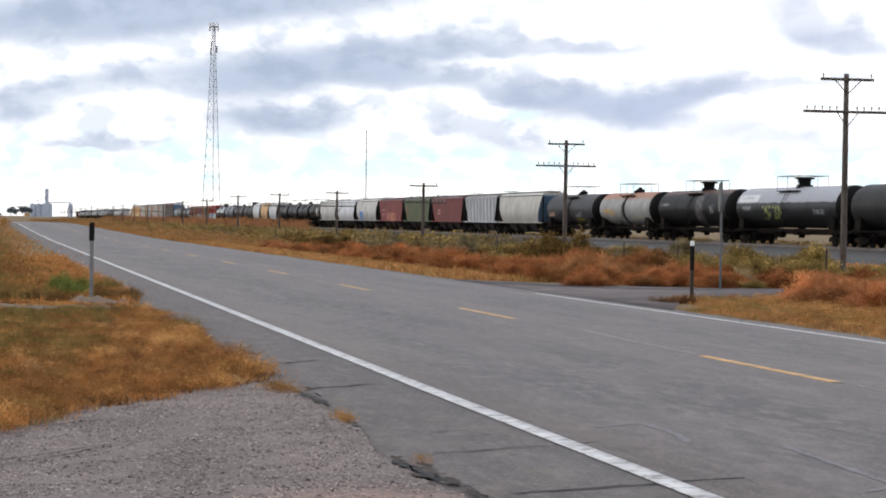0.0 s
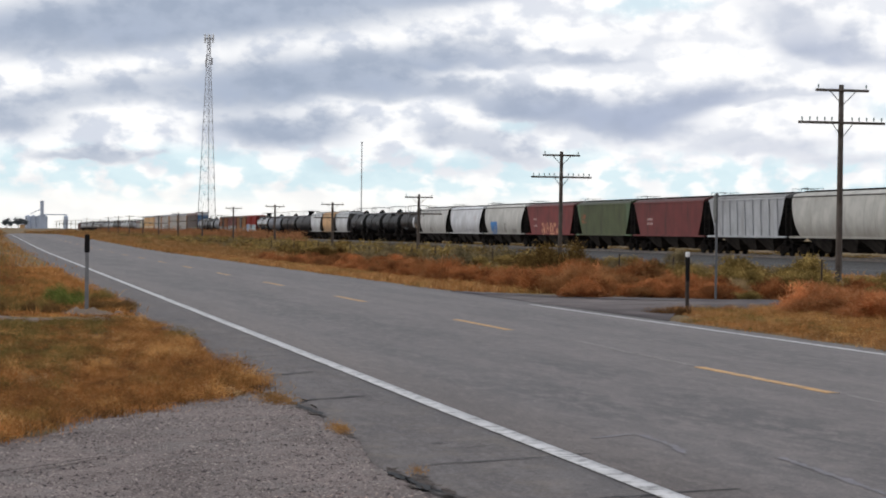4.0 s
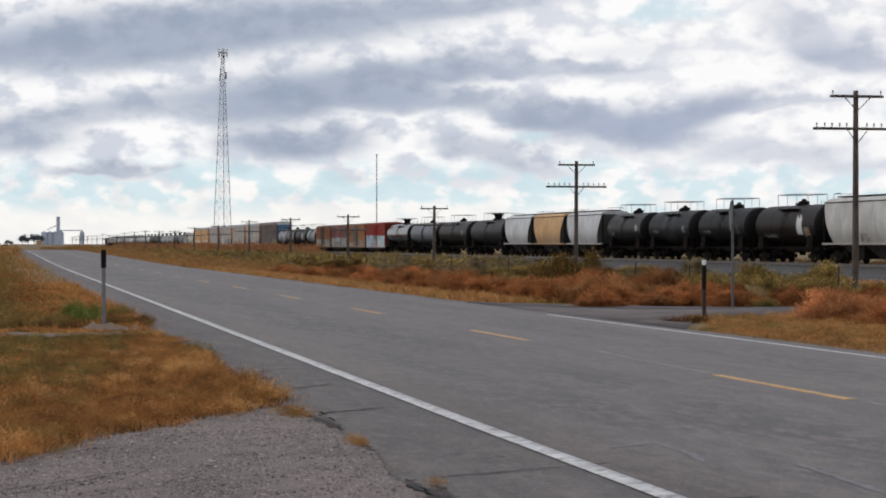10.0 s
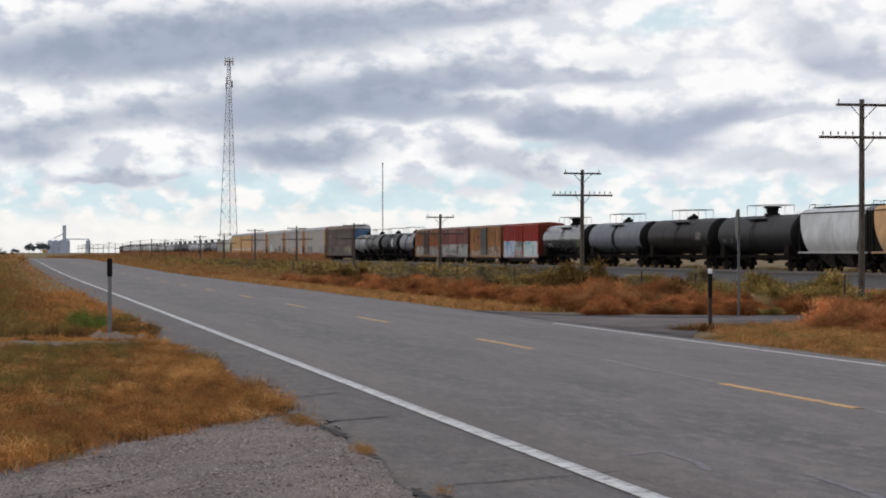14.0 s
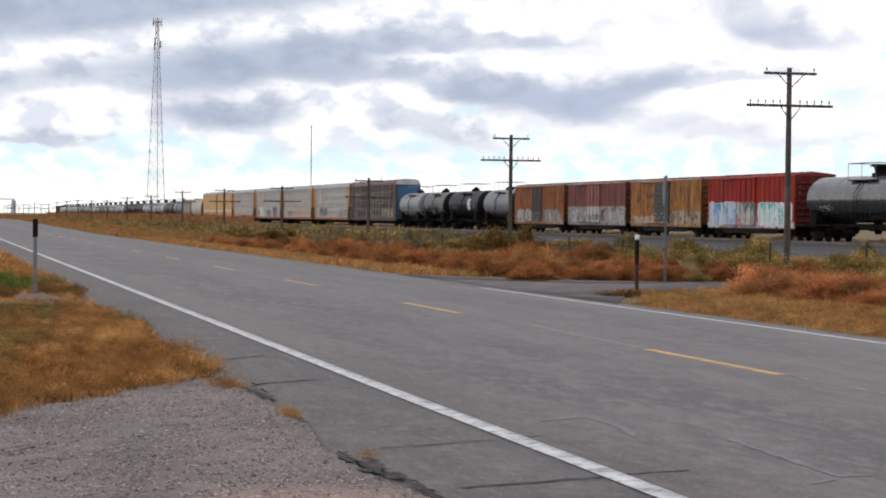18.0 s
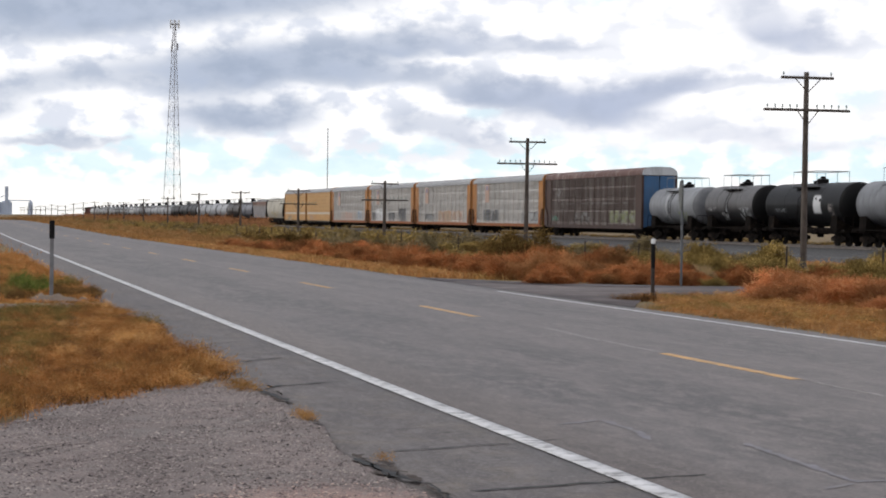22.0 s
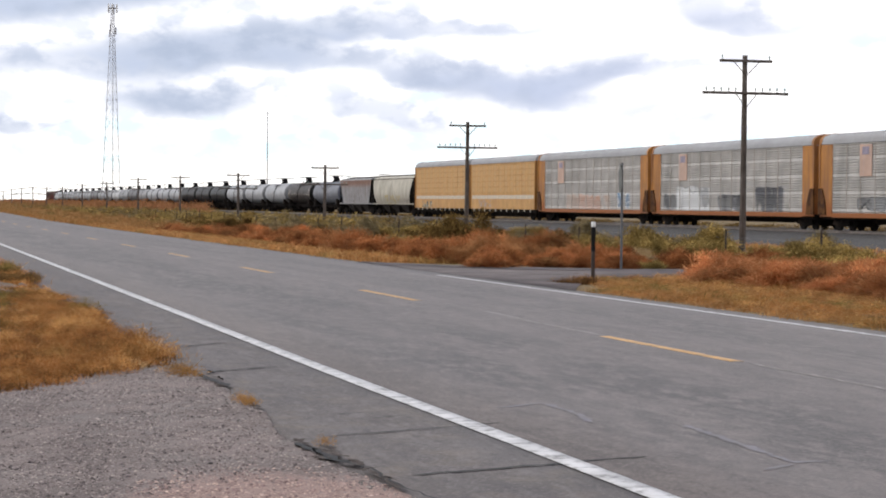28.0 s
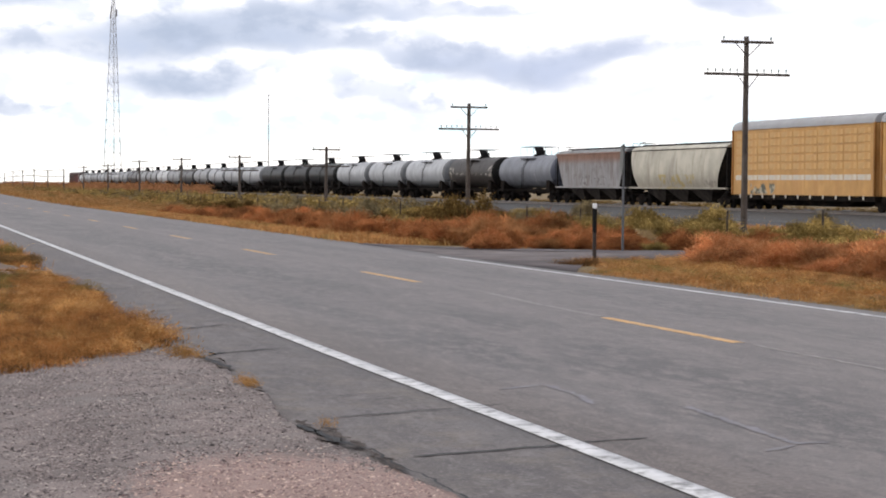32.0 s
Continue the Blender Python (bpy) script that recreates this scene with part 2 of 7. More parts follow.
# ---- mesh tools ----
class Shape:
    """Vertices and faces gathered from simple solids, made into one mesh."""

    def __init__(self):
        self.v, self.f = [], []

    def add(self, verts, faces):
        k = len(self.v)
        self.v += [tuple(p) for p in verts]
        self.f += [tuple(i + k for i in f) for f in faces]
        return self

    def box(self, x0, x1, y0, y1, z0, z1, c=0.0):
        """A box, its vertical and horizontal edges cut by c."""
        if c <= 0:
            v = [(x, y, z) for z in (z0, z1) for y in (y0, y1) for x in (x0, x1)]
            return self.add(v, [(0, 2, 3, 1), (4, 5, 7, 6), (0, 1, 5, 4), (2, 6, 7, 3), (0, 4, 6, 2), (1, 3, 7, 5)])
        ring = lambda i, z: [(x0 + i + c, y0 + i, z), (x1 - i - c, y0 + i, z), (x1 - i, y0 + i + c, z), (x1 - i, y1 - i - c, z),
                             (x1 - i - c, y1 - i, z), (x0 + i + c, y1 - i, z), (x0 + i, y1 - i - c, z), (x0 + i, y0 + i + c, z)]
        v = ring(c, z0) + ring(0, z0 + c) + ring(0, z1 - c) + ring(c, z1)
        f = [tuple(range(7, -1, -1)), tuple(range(24, 32))]
        for r in range(3):
            f += [(r * 8 + i, r * 8 + (i + 1) % 8, r * 8 + 8 + (i + 1) % 8, r * 8 + 8 + i) for i in range(8)]
        return self.add(v, f)

    def tube(self, a, b, r0, r1=None, n=10, caps=True):
        a, b = Vector(a), Vector(b)
        r1 = r0 if r1 is None else r1
        w = (b - a).normalized()
        u = w.orthogonal().normalized()
        t = w.cross(u)
        v = [tuple(c + (u * math.cos(2 * math.pi * i / n) + t * math.sin(2 * math.pi * i / n)) * r) for c, r in ((a, r0), (b, r1)) for i in range(n)]
        f = [(i, (i + 1) % n, n + (i + 1) % n, n + i) for i in range(n)]
        if caps:
            f += [tuple(range(n - 1, -1, -1)), tuple(range(n, 2 * n))]
        return self.add(v, f)

    def lathe_y(self, profile, cx, cz, n=28, caps=True):
        """Rings (y, radius) round an axis along Y."""
        v = [(cx + r * math.cos(2 * math.pi * i / n), y, cz + r * math.sin(2 * math.pi * i / n)) for y, r in profile for i in range(n)]
        f = []
        for k in range(len(profile) - 1):
            f += [(k * n + i, k * n + (i + 1) % n, (k + 1) * n + (i + 1) % n, (k + 1) * n + i) for i in range(n)]
        if caps:
            f += [tuple(range(n)), tuple(range(len(profile) * n - 1, (len(profile) - 1) * n - 1, -1))]
        return self.add(v, f)

    def extrude_y(self, outline, y0, y1, shift=None):
        """An outline of (x, z) points carried along Y; shift gives the outline at y1."""
        n = len(outline)
        end = shift or outline
        v = [(x, y0, z) for x, z in outline] + [(x, y1, z) for x, z in end]
        f = [(i, (i + 1) % n, n + (i + 1) % n, n + i) for i in range(n)]
        return self.add(v, f + [tuple(range(n - 1, -1, -1)), tuple(range(n, 2 * n))])

    def extrude_x(self, outline, x0, x1):
        """An outline of (y, z) points carried along X."""
        n = len(outline)
        v = [(x0, y, z) for y, z in outline] + [(x1, y, z) for y, z in outline]
        f = [(i, n + i, n + (i + 1) % n, (i + 1) % n) for i in range(n)]
        return self.add(v, f + [tuple(range(n)), tuple(range(2 * n - 1, n - 1, -1))])

    def mesh(self, name, mat, smooth=False):
        me = bpy.data.meshes.new(name)
        me.from_pydata(self.v, [], self.f)
        bm = bmesh.new()
        bm.from_mesh(me)
        bmesh.ops.recalc_face_normals(bm, faces=bm.faces)
        bm.to_mesh(me)
        bm.free()
        me.materials.append(mat)
        if smooth:
            for p in me.polygons:
                p.use_smooth = True
            me.set_sharp_from_angle(angle=radians(35))
        return me


def thing(name, m, label, category, group="", kind=""):
    ob = new(name)
    ob.empty_display_size = 0.3
    ob.matrix_basis = m
    return tagged(ob, label, category, group, kind)


MESHES = {}


def part(name, shape, mat, parent, label="", smooth=False, at=None, key=None):
    """One mesh object under a thing or a part; alike parts share their mesh by the key."""
    k = (key, mat.name) if key else None
    if k and k in MESHES:
        me = MESHES[k]
    else:
        me = (shape() if callable(shape) else shape).mesh(name, mat, smooth)
        if k:
            MESHES[k] = me
    ob = new(name, me)
    ob.parent = parent
    if at is not None:
        ob.matrix_basis = at
    if label:
        tagged(ob, label)
    return ob


def sheet(name, mat, verts, faces, smooth=False):
    """A mesh straight from numpy arrays (quads or triangles)."""
    me = bpy.data.meshes.new(name)
    k = faces.shape[1]
    me.vertices.add(len(verts))
    me.vertices.foreach_set("co", np.asarray(verts, np.float32).ravel())
    me.loops.add(faces.size)
    me.loops.foreach_set("vertex_index", np.asarray(faces, np.int32).ravel())
    me.polygons.add(len(faces))
    me.polygons.foreach_set("loop_start", np.arange(0, faces.size, k, dtype=np.int32))
    me.polygons.foreach_set("loop_total", np.full(len(faces), k, np.int32))
    if smooth:
        me.polygons.foreach_set("use_smooth", np.ones(len(faces), bool))
    me.update(calc_edges=True)
    me.materials.append(mat)
    return me

# ---- the land, the highway and the drive ----
ROAD_X, LANE = 7.96, 3.93          # centre line, and from there to each edge line
PAVE_L, PAVE_R = 2.85, 12.45
CROWN = 0.084
TRACK_X, RAIL_Z = 58.8, 0.12


def smooth01(t):
    t = np.clip(t, 0, 1)
    return t * t * (3 - 2 * t)


def rise(y):
    """The highway climbs gently to a crest far off and falls behind it."""
    return 0.52 * smooth01((y - 120) / 200) - 0.9 * smooth01((y - 330) / 200)


def drive_line(x):
    """The y at which the gravel drive ends and the grass begins."""
    return np.interp(x, [-16, -2, 0.0, 0.9, 1.6, 2.2, 2.8], [9.5, 13.2, 15.3, 17.5, 18.4, 19.3, 20.0])


def lip_x(y):
    """Where the pavement's broken lip meets the drive."""
    return np.interp(y, [8, 10, 11.1, 12.2, 13, 13.5, 15.2, 15.6, 17.5, 19, 20.1], [2.86, 2.84, 2.79, 2.66, 2.65, 2.61, 2.79, 2.76, 2.84, 2.74, 2.64])


def land_z(x, y):
    x, y = np.asarray(x, float), np.asarray(y, float)
    near_road = 1 - smooth01((np.abs(x - ROAD_X) - 7) / 12)
    z = np.maximum(rise(y), -0.38) * near_road - 0.02
    z = z + 0.03 * np.sin(x * 0.9 + 0.31 * y) * np.sin(0.23 * y + 1.3) * (np.abs(x - ROAD_X) > 6)
    z = z - 0.16 * (1 - smooth01((np.abs(x - (PAVE_L + PAVE_R) / 2) - 4.35) / 0.5))      # bed under the pavement
    z = z - 0.09 * ((x < 3.2) & (y < drive_line(x) - 0.3))
    z = z - 0.25 * smooth01((x - 13) / 3) * (1 - smooth01((x - 30) / 8)) * smooth01((y - 55) / 15)   # shallow ditch
    z = z - 0.35 * smooth01((x - 35.5) / 2.0)
    far = smooth01((y - 500) / 700)
    return z + far * 0.75


def road_z(x, y):
    return CROWN * (1 - np.minimum(np.abs(x - ROAD_X) / LANE, 1.25)) + rise(y)


def worn_asphalt(dark, light, lanes=()):
    """Mottled, speckled asphalt with long streaks along the lanes and oil-darkened, ravelled strips down their middles."""
    def extra(nt, vec, col):
        def stretched(k):
            mp = nt.nodes.new("ShaderNodeMapping")
            mp.inputs["Scale"].default_value = (1.0, k, 1.0)
            nt.links.new(vec, mp.inputs[0])
            return mp.outputs[0]
        long, wide = stretched(0.035), stretched(0.16)
        band, big, mid = noise_node(nt, long, 1.6, 4, 0.55), noise_node(nt, wide, 0.5, 5, 0.6), noise_node(nt, wide, 2.6, 4, 0.62)
        flake, speck = noise_node(nt, stretched(0.28), 8.0, 5, 0.74), noise_node(nt, vec, 34, 4, 0.8)
        col = mix_node(nt, math_node(nt, "MULTIPLY", ramp_node(nt, band, 0.42, 0.66), 0.35), col, dark)
        col = mix_node(nt, math_node(nt, "MULTIPLY", ramp_node(nt, big, 0.50, 0.66), 0.45), col, dark)
        col = mix_node(nt, math_node(nt, "MULTIPLY", ramp_node(nt, mid, 0.52, 0.70), 0.35), col, light)
        col = mix_node(nt, math_node(nt, "MULTIPLY", ramp_node(nt, mid, 0.46, 0.30), 0.22), col, dark)
        blot = noise_node(nt, stretched(0.14), 1.9, 4, 0.6)
        col = mix_node(nt, math_node(nt, "MULTIPLY", ramp_node(nt, blot, 0.53, 0.66), 0.42), col, dark)
        col = mix_node(nt, math_node(nt, "MULTIPLY", ramp_node(nt, blot, 0.45, 0.34), 0.35), col, light)
        x = axes(nt, vec)[0]
        for lo, hi, k in lanes:
            strip = math_node(nt, "MULTIPLY", window(nt, math_node(nt, "ADD", x, math_node(nt, "MULTIPLY", math_node(nt, "SUBTRACT", big, 0.5), 1.6)), lo, hi, 0.45), ramp_node(nt, noise_node(nt, wide, 0.9, 5, 0.65), 0.40, 0.58))
            rough_ = math_node(nt, "ADD", 0.30, math_node(nt, "MULTIPLY", ramp_node(nt, flake, 0.44, 0.56), 0.70))
            col = mix_node(nt, math_node(nt, "MULTIPLY", math_node(nt, "MULTIPLY", strip, rough_), k), col, tuple(c * 0.66 for c in dark))
        col = mix_node(nt, math_node(nt, "MULTIPLY", ramp_node(nt, flake, 0.52, 0.63), 0.50), col, tuple(c * 0.8 for c in dark))
        col = mix_node(nt, math_node(nt, "MULTIPLY", ramp_node(nt, flake, 0.46, 0.38), 0.45), col, tuple(c * 1.2 for c in light))
        col = mix_node(nt, math_node(nt, "MULTIPLY", ramp_node(nt, speck, 0.54, 0.66), 0.75), col, tuple(c * 1.6 for c in light))
        return mix_node(nt, math_node(nt, "MULTIPLY", ramp_node(nt, speck, 0.46, 0.35), 0.75), col, tuple(c * 0.5 for c in dark))
    return extra


ASPHALT = material("asphalt", (0.114, 0.0925, 0.0850), 0.56, vary=0.08, scale=0.3, fine=50, bump=0.005, spec=0.42, extra=worn_asphalt((0.0525, 0.0415, 0.0385), (0.145, 0.119, 0.108), ((4.9, 7.0, 1.0), (9.2, 10.9, 0.75))))
SHOULDER = material("shoulder_asphalt", (0.095, 0.078, 0.071), 0.72, vary=0.12, scale=0.8, fine=45, bump=0.007, spec=0.5, dirt=(0.155, 0.122, 0.092), dirt_amount=0.3, dirt_scale=2.2, extra=worn_asphalt((0.056, 0.047, 0.049), (0.142, 0.126, 0.122)))
WHITE_LINE = material("white_road_paint", (0.58, 0.57, 0.57), 0.7, vary=0.14, scale=3, fine=40, dirt=(0.13, 0.125, 0.122), dirt_amount=0.34, dirt_scale=7)
YELLOW_LINE = material("yellow_road_paint", (0.56, 0.335, 0.145), 0.7, vary=0.15, scale=3, fine=40, dirt=(0.2, 0.165, 0.12), dirt_amount=0.34, dirt_scale=6)
TAR = material("crack_tar", (0.018, 0.018, 0.019), 0.8, vary=0.2, scale=4)
def drive_grain(nt, vec, col):
    """Chips of stone in old binder, with spilled reddish gravel near the pavement."""
    a, b, c = noise_node(nt, vec, 48, 3, 0.8), noise_node(nt, vec, 16, 4, 0.7), noise_node(nt, vec, 1.3, 4, 0.6)
    col = mix_node(nt, math_node(nt, "MULTIPLY", ramp_node(nt, c, 0.46, 0.64), 0.6), col, (0.18, 0.158, 0.145))
    col = mix_node(nt, math_node(nt, "MULTIPLY", ramp_node(nt, b, 0.54, 0.70), 0.6), col, (0.062, 0.056, 0.055))
    x, y, z = axes(nt, vec)
    dx, dy = math_node(nt, "DIVIDE", math_node(nt, "SUBTRACT", x, 2.1), 0.95), math_node(nt, "DIVIDE", math_node(nt, "SUBTRACT", y, 10.0), 1.95)
    d = math_node(nt, "ADD", math_node(nt, "MULTIPLY", dx, dx), math_node(nt, "MULTIPLY", dy, dy))
    d = math_node(nt, "ADD", d, math_node(nt, "MULTIPLY", math_node(nt, "SUBTRACT", b, 0.5), 1.6))
    col = mix_node(nt, math_node(nt, "MULTIPLY", ramp_node(nt, d, 1.15, 0.55), 0.8), col, (0.31, 0.205, 0.172))
    col = mix_node(nt, math_node(nt, "MULTIPLY", ramp_node(nt, a, 0.57, 0.68), 0.75), col, (0.30, 0.275, 0.26))
    return mix_node(nt, math_node(nt, "MULTIPLY", ramp_node(nt, a, 0.44, 0.34), 0.75), col, (0.04, 0.037, 0.036))


DRIVE = material("driveway_gravel", (0.196, 0.156, 0.142), 0.95, vary=0.28, scale=1.1, fine=38, bump=0.02, extra=drive_grain)
EARTH = material("dry_earth", (0.17, 0.105, 0.05), 0.95, vary=0.3, scale=0.35, fine=9, bump=0.03, dirt=(0.16, 0.12, 0.045), dirt_amount=0.45, dirt_scale=0.08)
BALLAST = material("ballast", (0.045, 0.042, 0.041), 0.95, vary=0.3, scale=0.5, fine=14, bump=0.05, dirt=(0.09, 0.085, 0.082), dirt_amount=0.4, dirt_scale=5)


def build_land():
    xs = np.concatenate([np.array([-2500, -900, -300, -120, -50, -25, -12]), np.arange(-6, 16, 0.5), np.arange(16, 64, 2.0), np.array([70, 90, 140, 250, 500, 1000, 2200, 4200])])
    ys = np.concatenate([np.array([-900, -200, -60, -20]), np.arange(-10, 60, 0.75), np.arange(60, 140, 2.5), np.arange(140, 560, 12), np.array([600, 700, 850, 1000, 1300, 1800, 2600, 3600, 4800])])
    gx, gy = np.meshgrid(xs, ys)
    v = np.stack([gx, gy, land_z(gx, gy)], -1).reshape(-1, 3)
    n = len(xs)
    i, j = np.meshgrid(np.arange(n - 1), np.arange(len(ys) - 1))
    a = (j * n + i).ravel()
    ground = new("ground", sheet("ground", EARTH, v, np.stack([a, a + 1, a + n + 1, a + n], 1), True))
    tagged(ground, "dry brown earth and stubble plain reaching the horizon", "ground", kind="structure")


def ribbon(name, mat, xl, xr, ys, lift, thick=0.12, cols=7):
    """A slab that follows the highway's surface between two edges (functions of y)."""
    rows = []
    for y in ys:
        l, r = xl(y), xr(y)
        h = cols // 2
        if l < ROAD_X < r:
            cut = [l + (ROAD_X - l) * k / h for k in range(h)] + [ROAD_X + (r - ROAD_X) * k / (cols - 1 - h) for k in range(cols - h)]
        else:
            cut = [l + (r - l) * k / (cols - 1) for k in range(cols)]
        rows.append([(x, y) for x in cut])
    p = np.array(rows)
    top = np.concatenate([p, (road_z(p[..., 0], p[..., 1]) + lift)[..., None]], -1)
    skirt_l, skirt_r = top[:, :1].copy(), top[:, -1:].copy()
    skirt_l[..., 2] -= thick
    skirt_r[..., 2] -= thick
    g = np.concatenate([skirt_l, top, skirt_r], 1)
    h, w = g.shape[:2]
    i, j = np.meshgrid(np.arange(w - 1), np.arange(h - 1))
    a = (j * w + i).ravel()
    return sheet(name, mat, g.reshape(-1, 3), np.stack([a, a + 1, a + w + 1, a + w], 1))


def build_highway():
    ys = np.concatenate([np.arange(-12, 60, 0.5), np.arange(60, 160, 3), np.arange(160, 540, 12)])
    edge = {y: 0.16 * (noise.noise(Vector((y * 0.45, 3.1, 0))) + 0.6 * noise.noise(Vector((y * 1.7, 9.1, 0)))) for y in ys}
    road = new("road", ribbon("road", ASPHALT, lambda y: 4.03 + 0.2 * edge[y], lambda y: PAVE_R + 0.6 * edge[y], ys, 0.0, cols=9))
    tagged(road, "two-lane highway of worn grey asphalt, crowned in the middle", "road", kind="structure")
    sh = new("shoulder", ribbon("shoulder", SHOULDER, lambda y: PAVE_L + edge[y] - 0.22 * float(smooth01((22 - y) / 2)), lambda y: 4.12, ys, -0.004, cols=4))
    sh.parent = road
    for name, x, w, mat, label in (("edge_line", ROAD_X - LANE + 0.02, 0.155, WHITE_LINE, "white painted edge line, chipped"), ("edge_line", ROAD_X + LANE, 0.12, WHITE_LINE, "")):
        yy = ys if x < ROAD_X else np.concatenate([ys[ys < 43.6], []])
        ob = new(name, ribbon(name, mat, lambda y: x - w / 2 + (0.03 * float(smooth01((19 - y) / 8)) if x < ROAD_X else 0), lambda y: x + w / 2 + (0.03 * float(smooth01((19 - y) / 8)) if x < ROAD_X else 0), yy, 0.005, 0.004, 3))
        ob.parent = road
        if label:
            tagged(ob, label)
    for i in range(-2, 30):
        y0 = 18.15 + 12.19 * i
        yy = y0 + np.linspace(0, 3.75, 6)
        ob = new("centre_dash", ribbon("centre_dash", YELLOW_LINE, lambda y: ROAD_X - 0.062, lambda y: ROAD_X + 0.062, yy, 0.005, 0.004, 3))
        ob.parent = road
    return road


def crack(points, width, parent, seed, name="crack", mat=None):
    """A tarred crack: a ragged dark strip just proud of the surface."""
    rng = random.Random(seed)
    pts = []
    for (x0, y0), (x1, y1) in zip(points, points[1:]):
        n = max(2, int(math.hypot(x1 - x0, y1 - y0) / 0.09))
        pts += [(x0 + (x1 - x0) * k / n, y0 + (y1 - y0) * k / n) for k in range(n)]
    pts.append(points[-1])
    v, f = [], []
    for k, (x, y) in enumerate(pts):
        a, b = pts[max(k - 1, 0)], pts[min(k + 1, len(pts) - 1)]
        d = Vector((b[0] - a[0], b[1] - a[1])).normalized()
        ox, oy = rng.uniform(-0.02, 0.02), rng.uniform(-0.02, 0.02)
        w = 1.5 * width * rng.uniform(0.35, 1.0) * (0.3 if k in (0, len(pts) - 1) else 1)
        for s in (-1, 1):
            px, py = x + ox - d.y * w * s / 2, y + oy + d.x * w * s / 2
            v.append((px, py, float(road_z(px, py)) + 0.003 if px > 2.95 else 0.007))
        if k:
            f.append((2 * k - 2, 2 * k - 1, 2 * k + 1, 2 * k))
    ob = new(name, sheet(name, mat or TAR, np.array(v), np.array(f)))
    ob.parent = parent
    return ob


def hollow(x, y, w, h, parent, rng, name="crumbled_hollow"):
    """A flat ragged dark patch where the pavement's edge has broken away, the hole's shadow in its colour."""
    n = 22
    w, h = 0.62 * w, 0.7 * h
    pts = [(x, y)] + [(x + w * math.cos(2 * math.pi * i / n) * rng.uniform(0.55, 1.15), y + h * math.sin(2 * math.pi * i / n) * rng.uniform(0.55, 1.15)) for i in range(n)]
    v = np.array([(a, b, 0.004) for a, b in pts])
    ob = new(name, sheet(name, HOLLOW, v, np.array([(0, 1 + i, 1 + (i + 1) % n) for i in range(n)])))
    ob.parent = parent
    return ob


build_land()
road = build_highway()


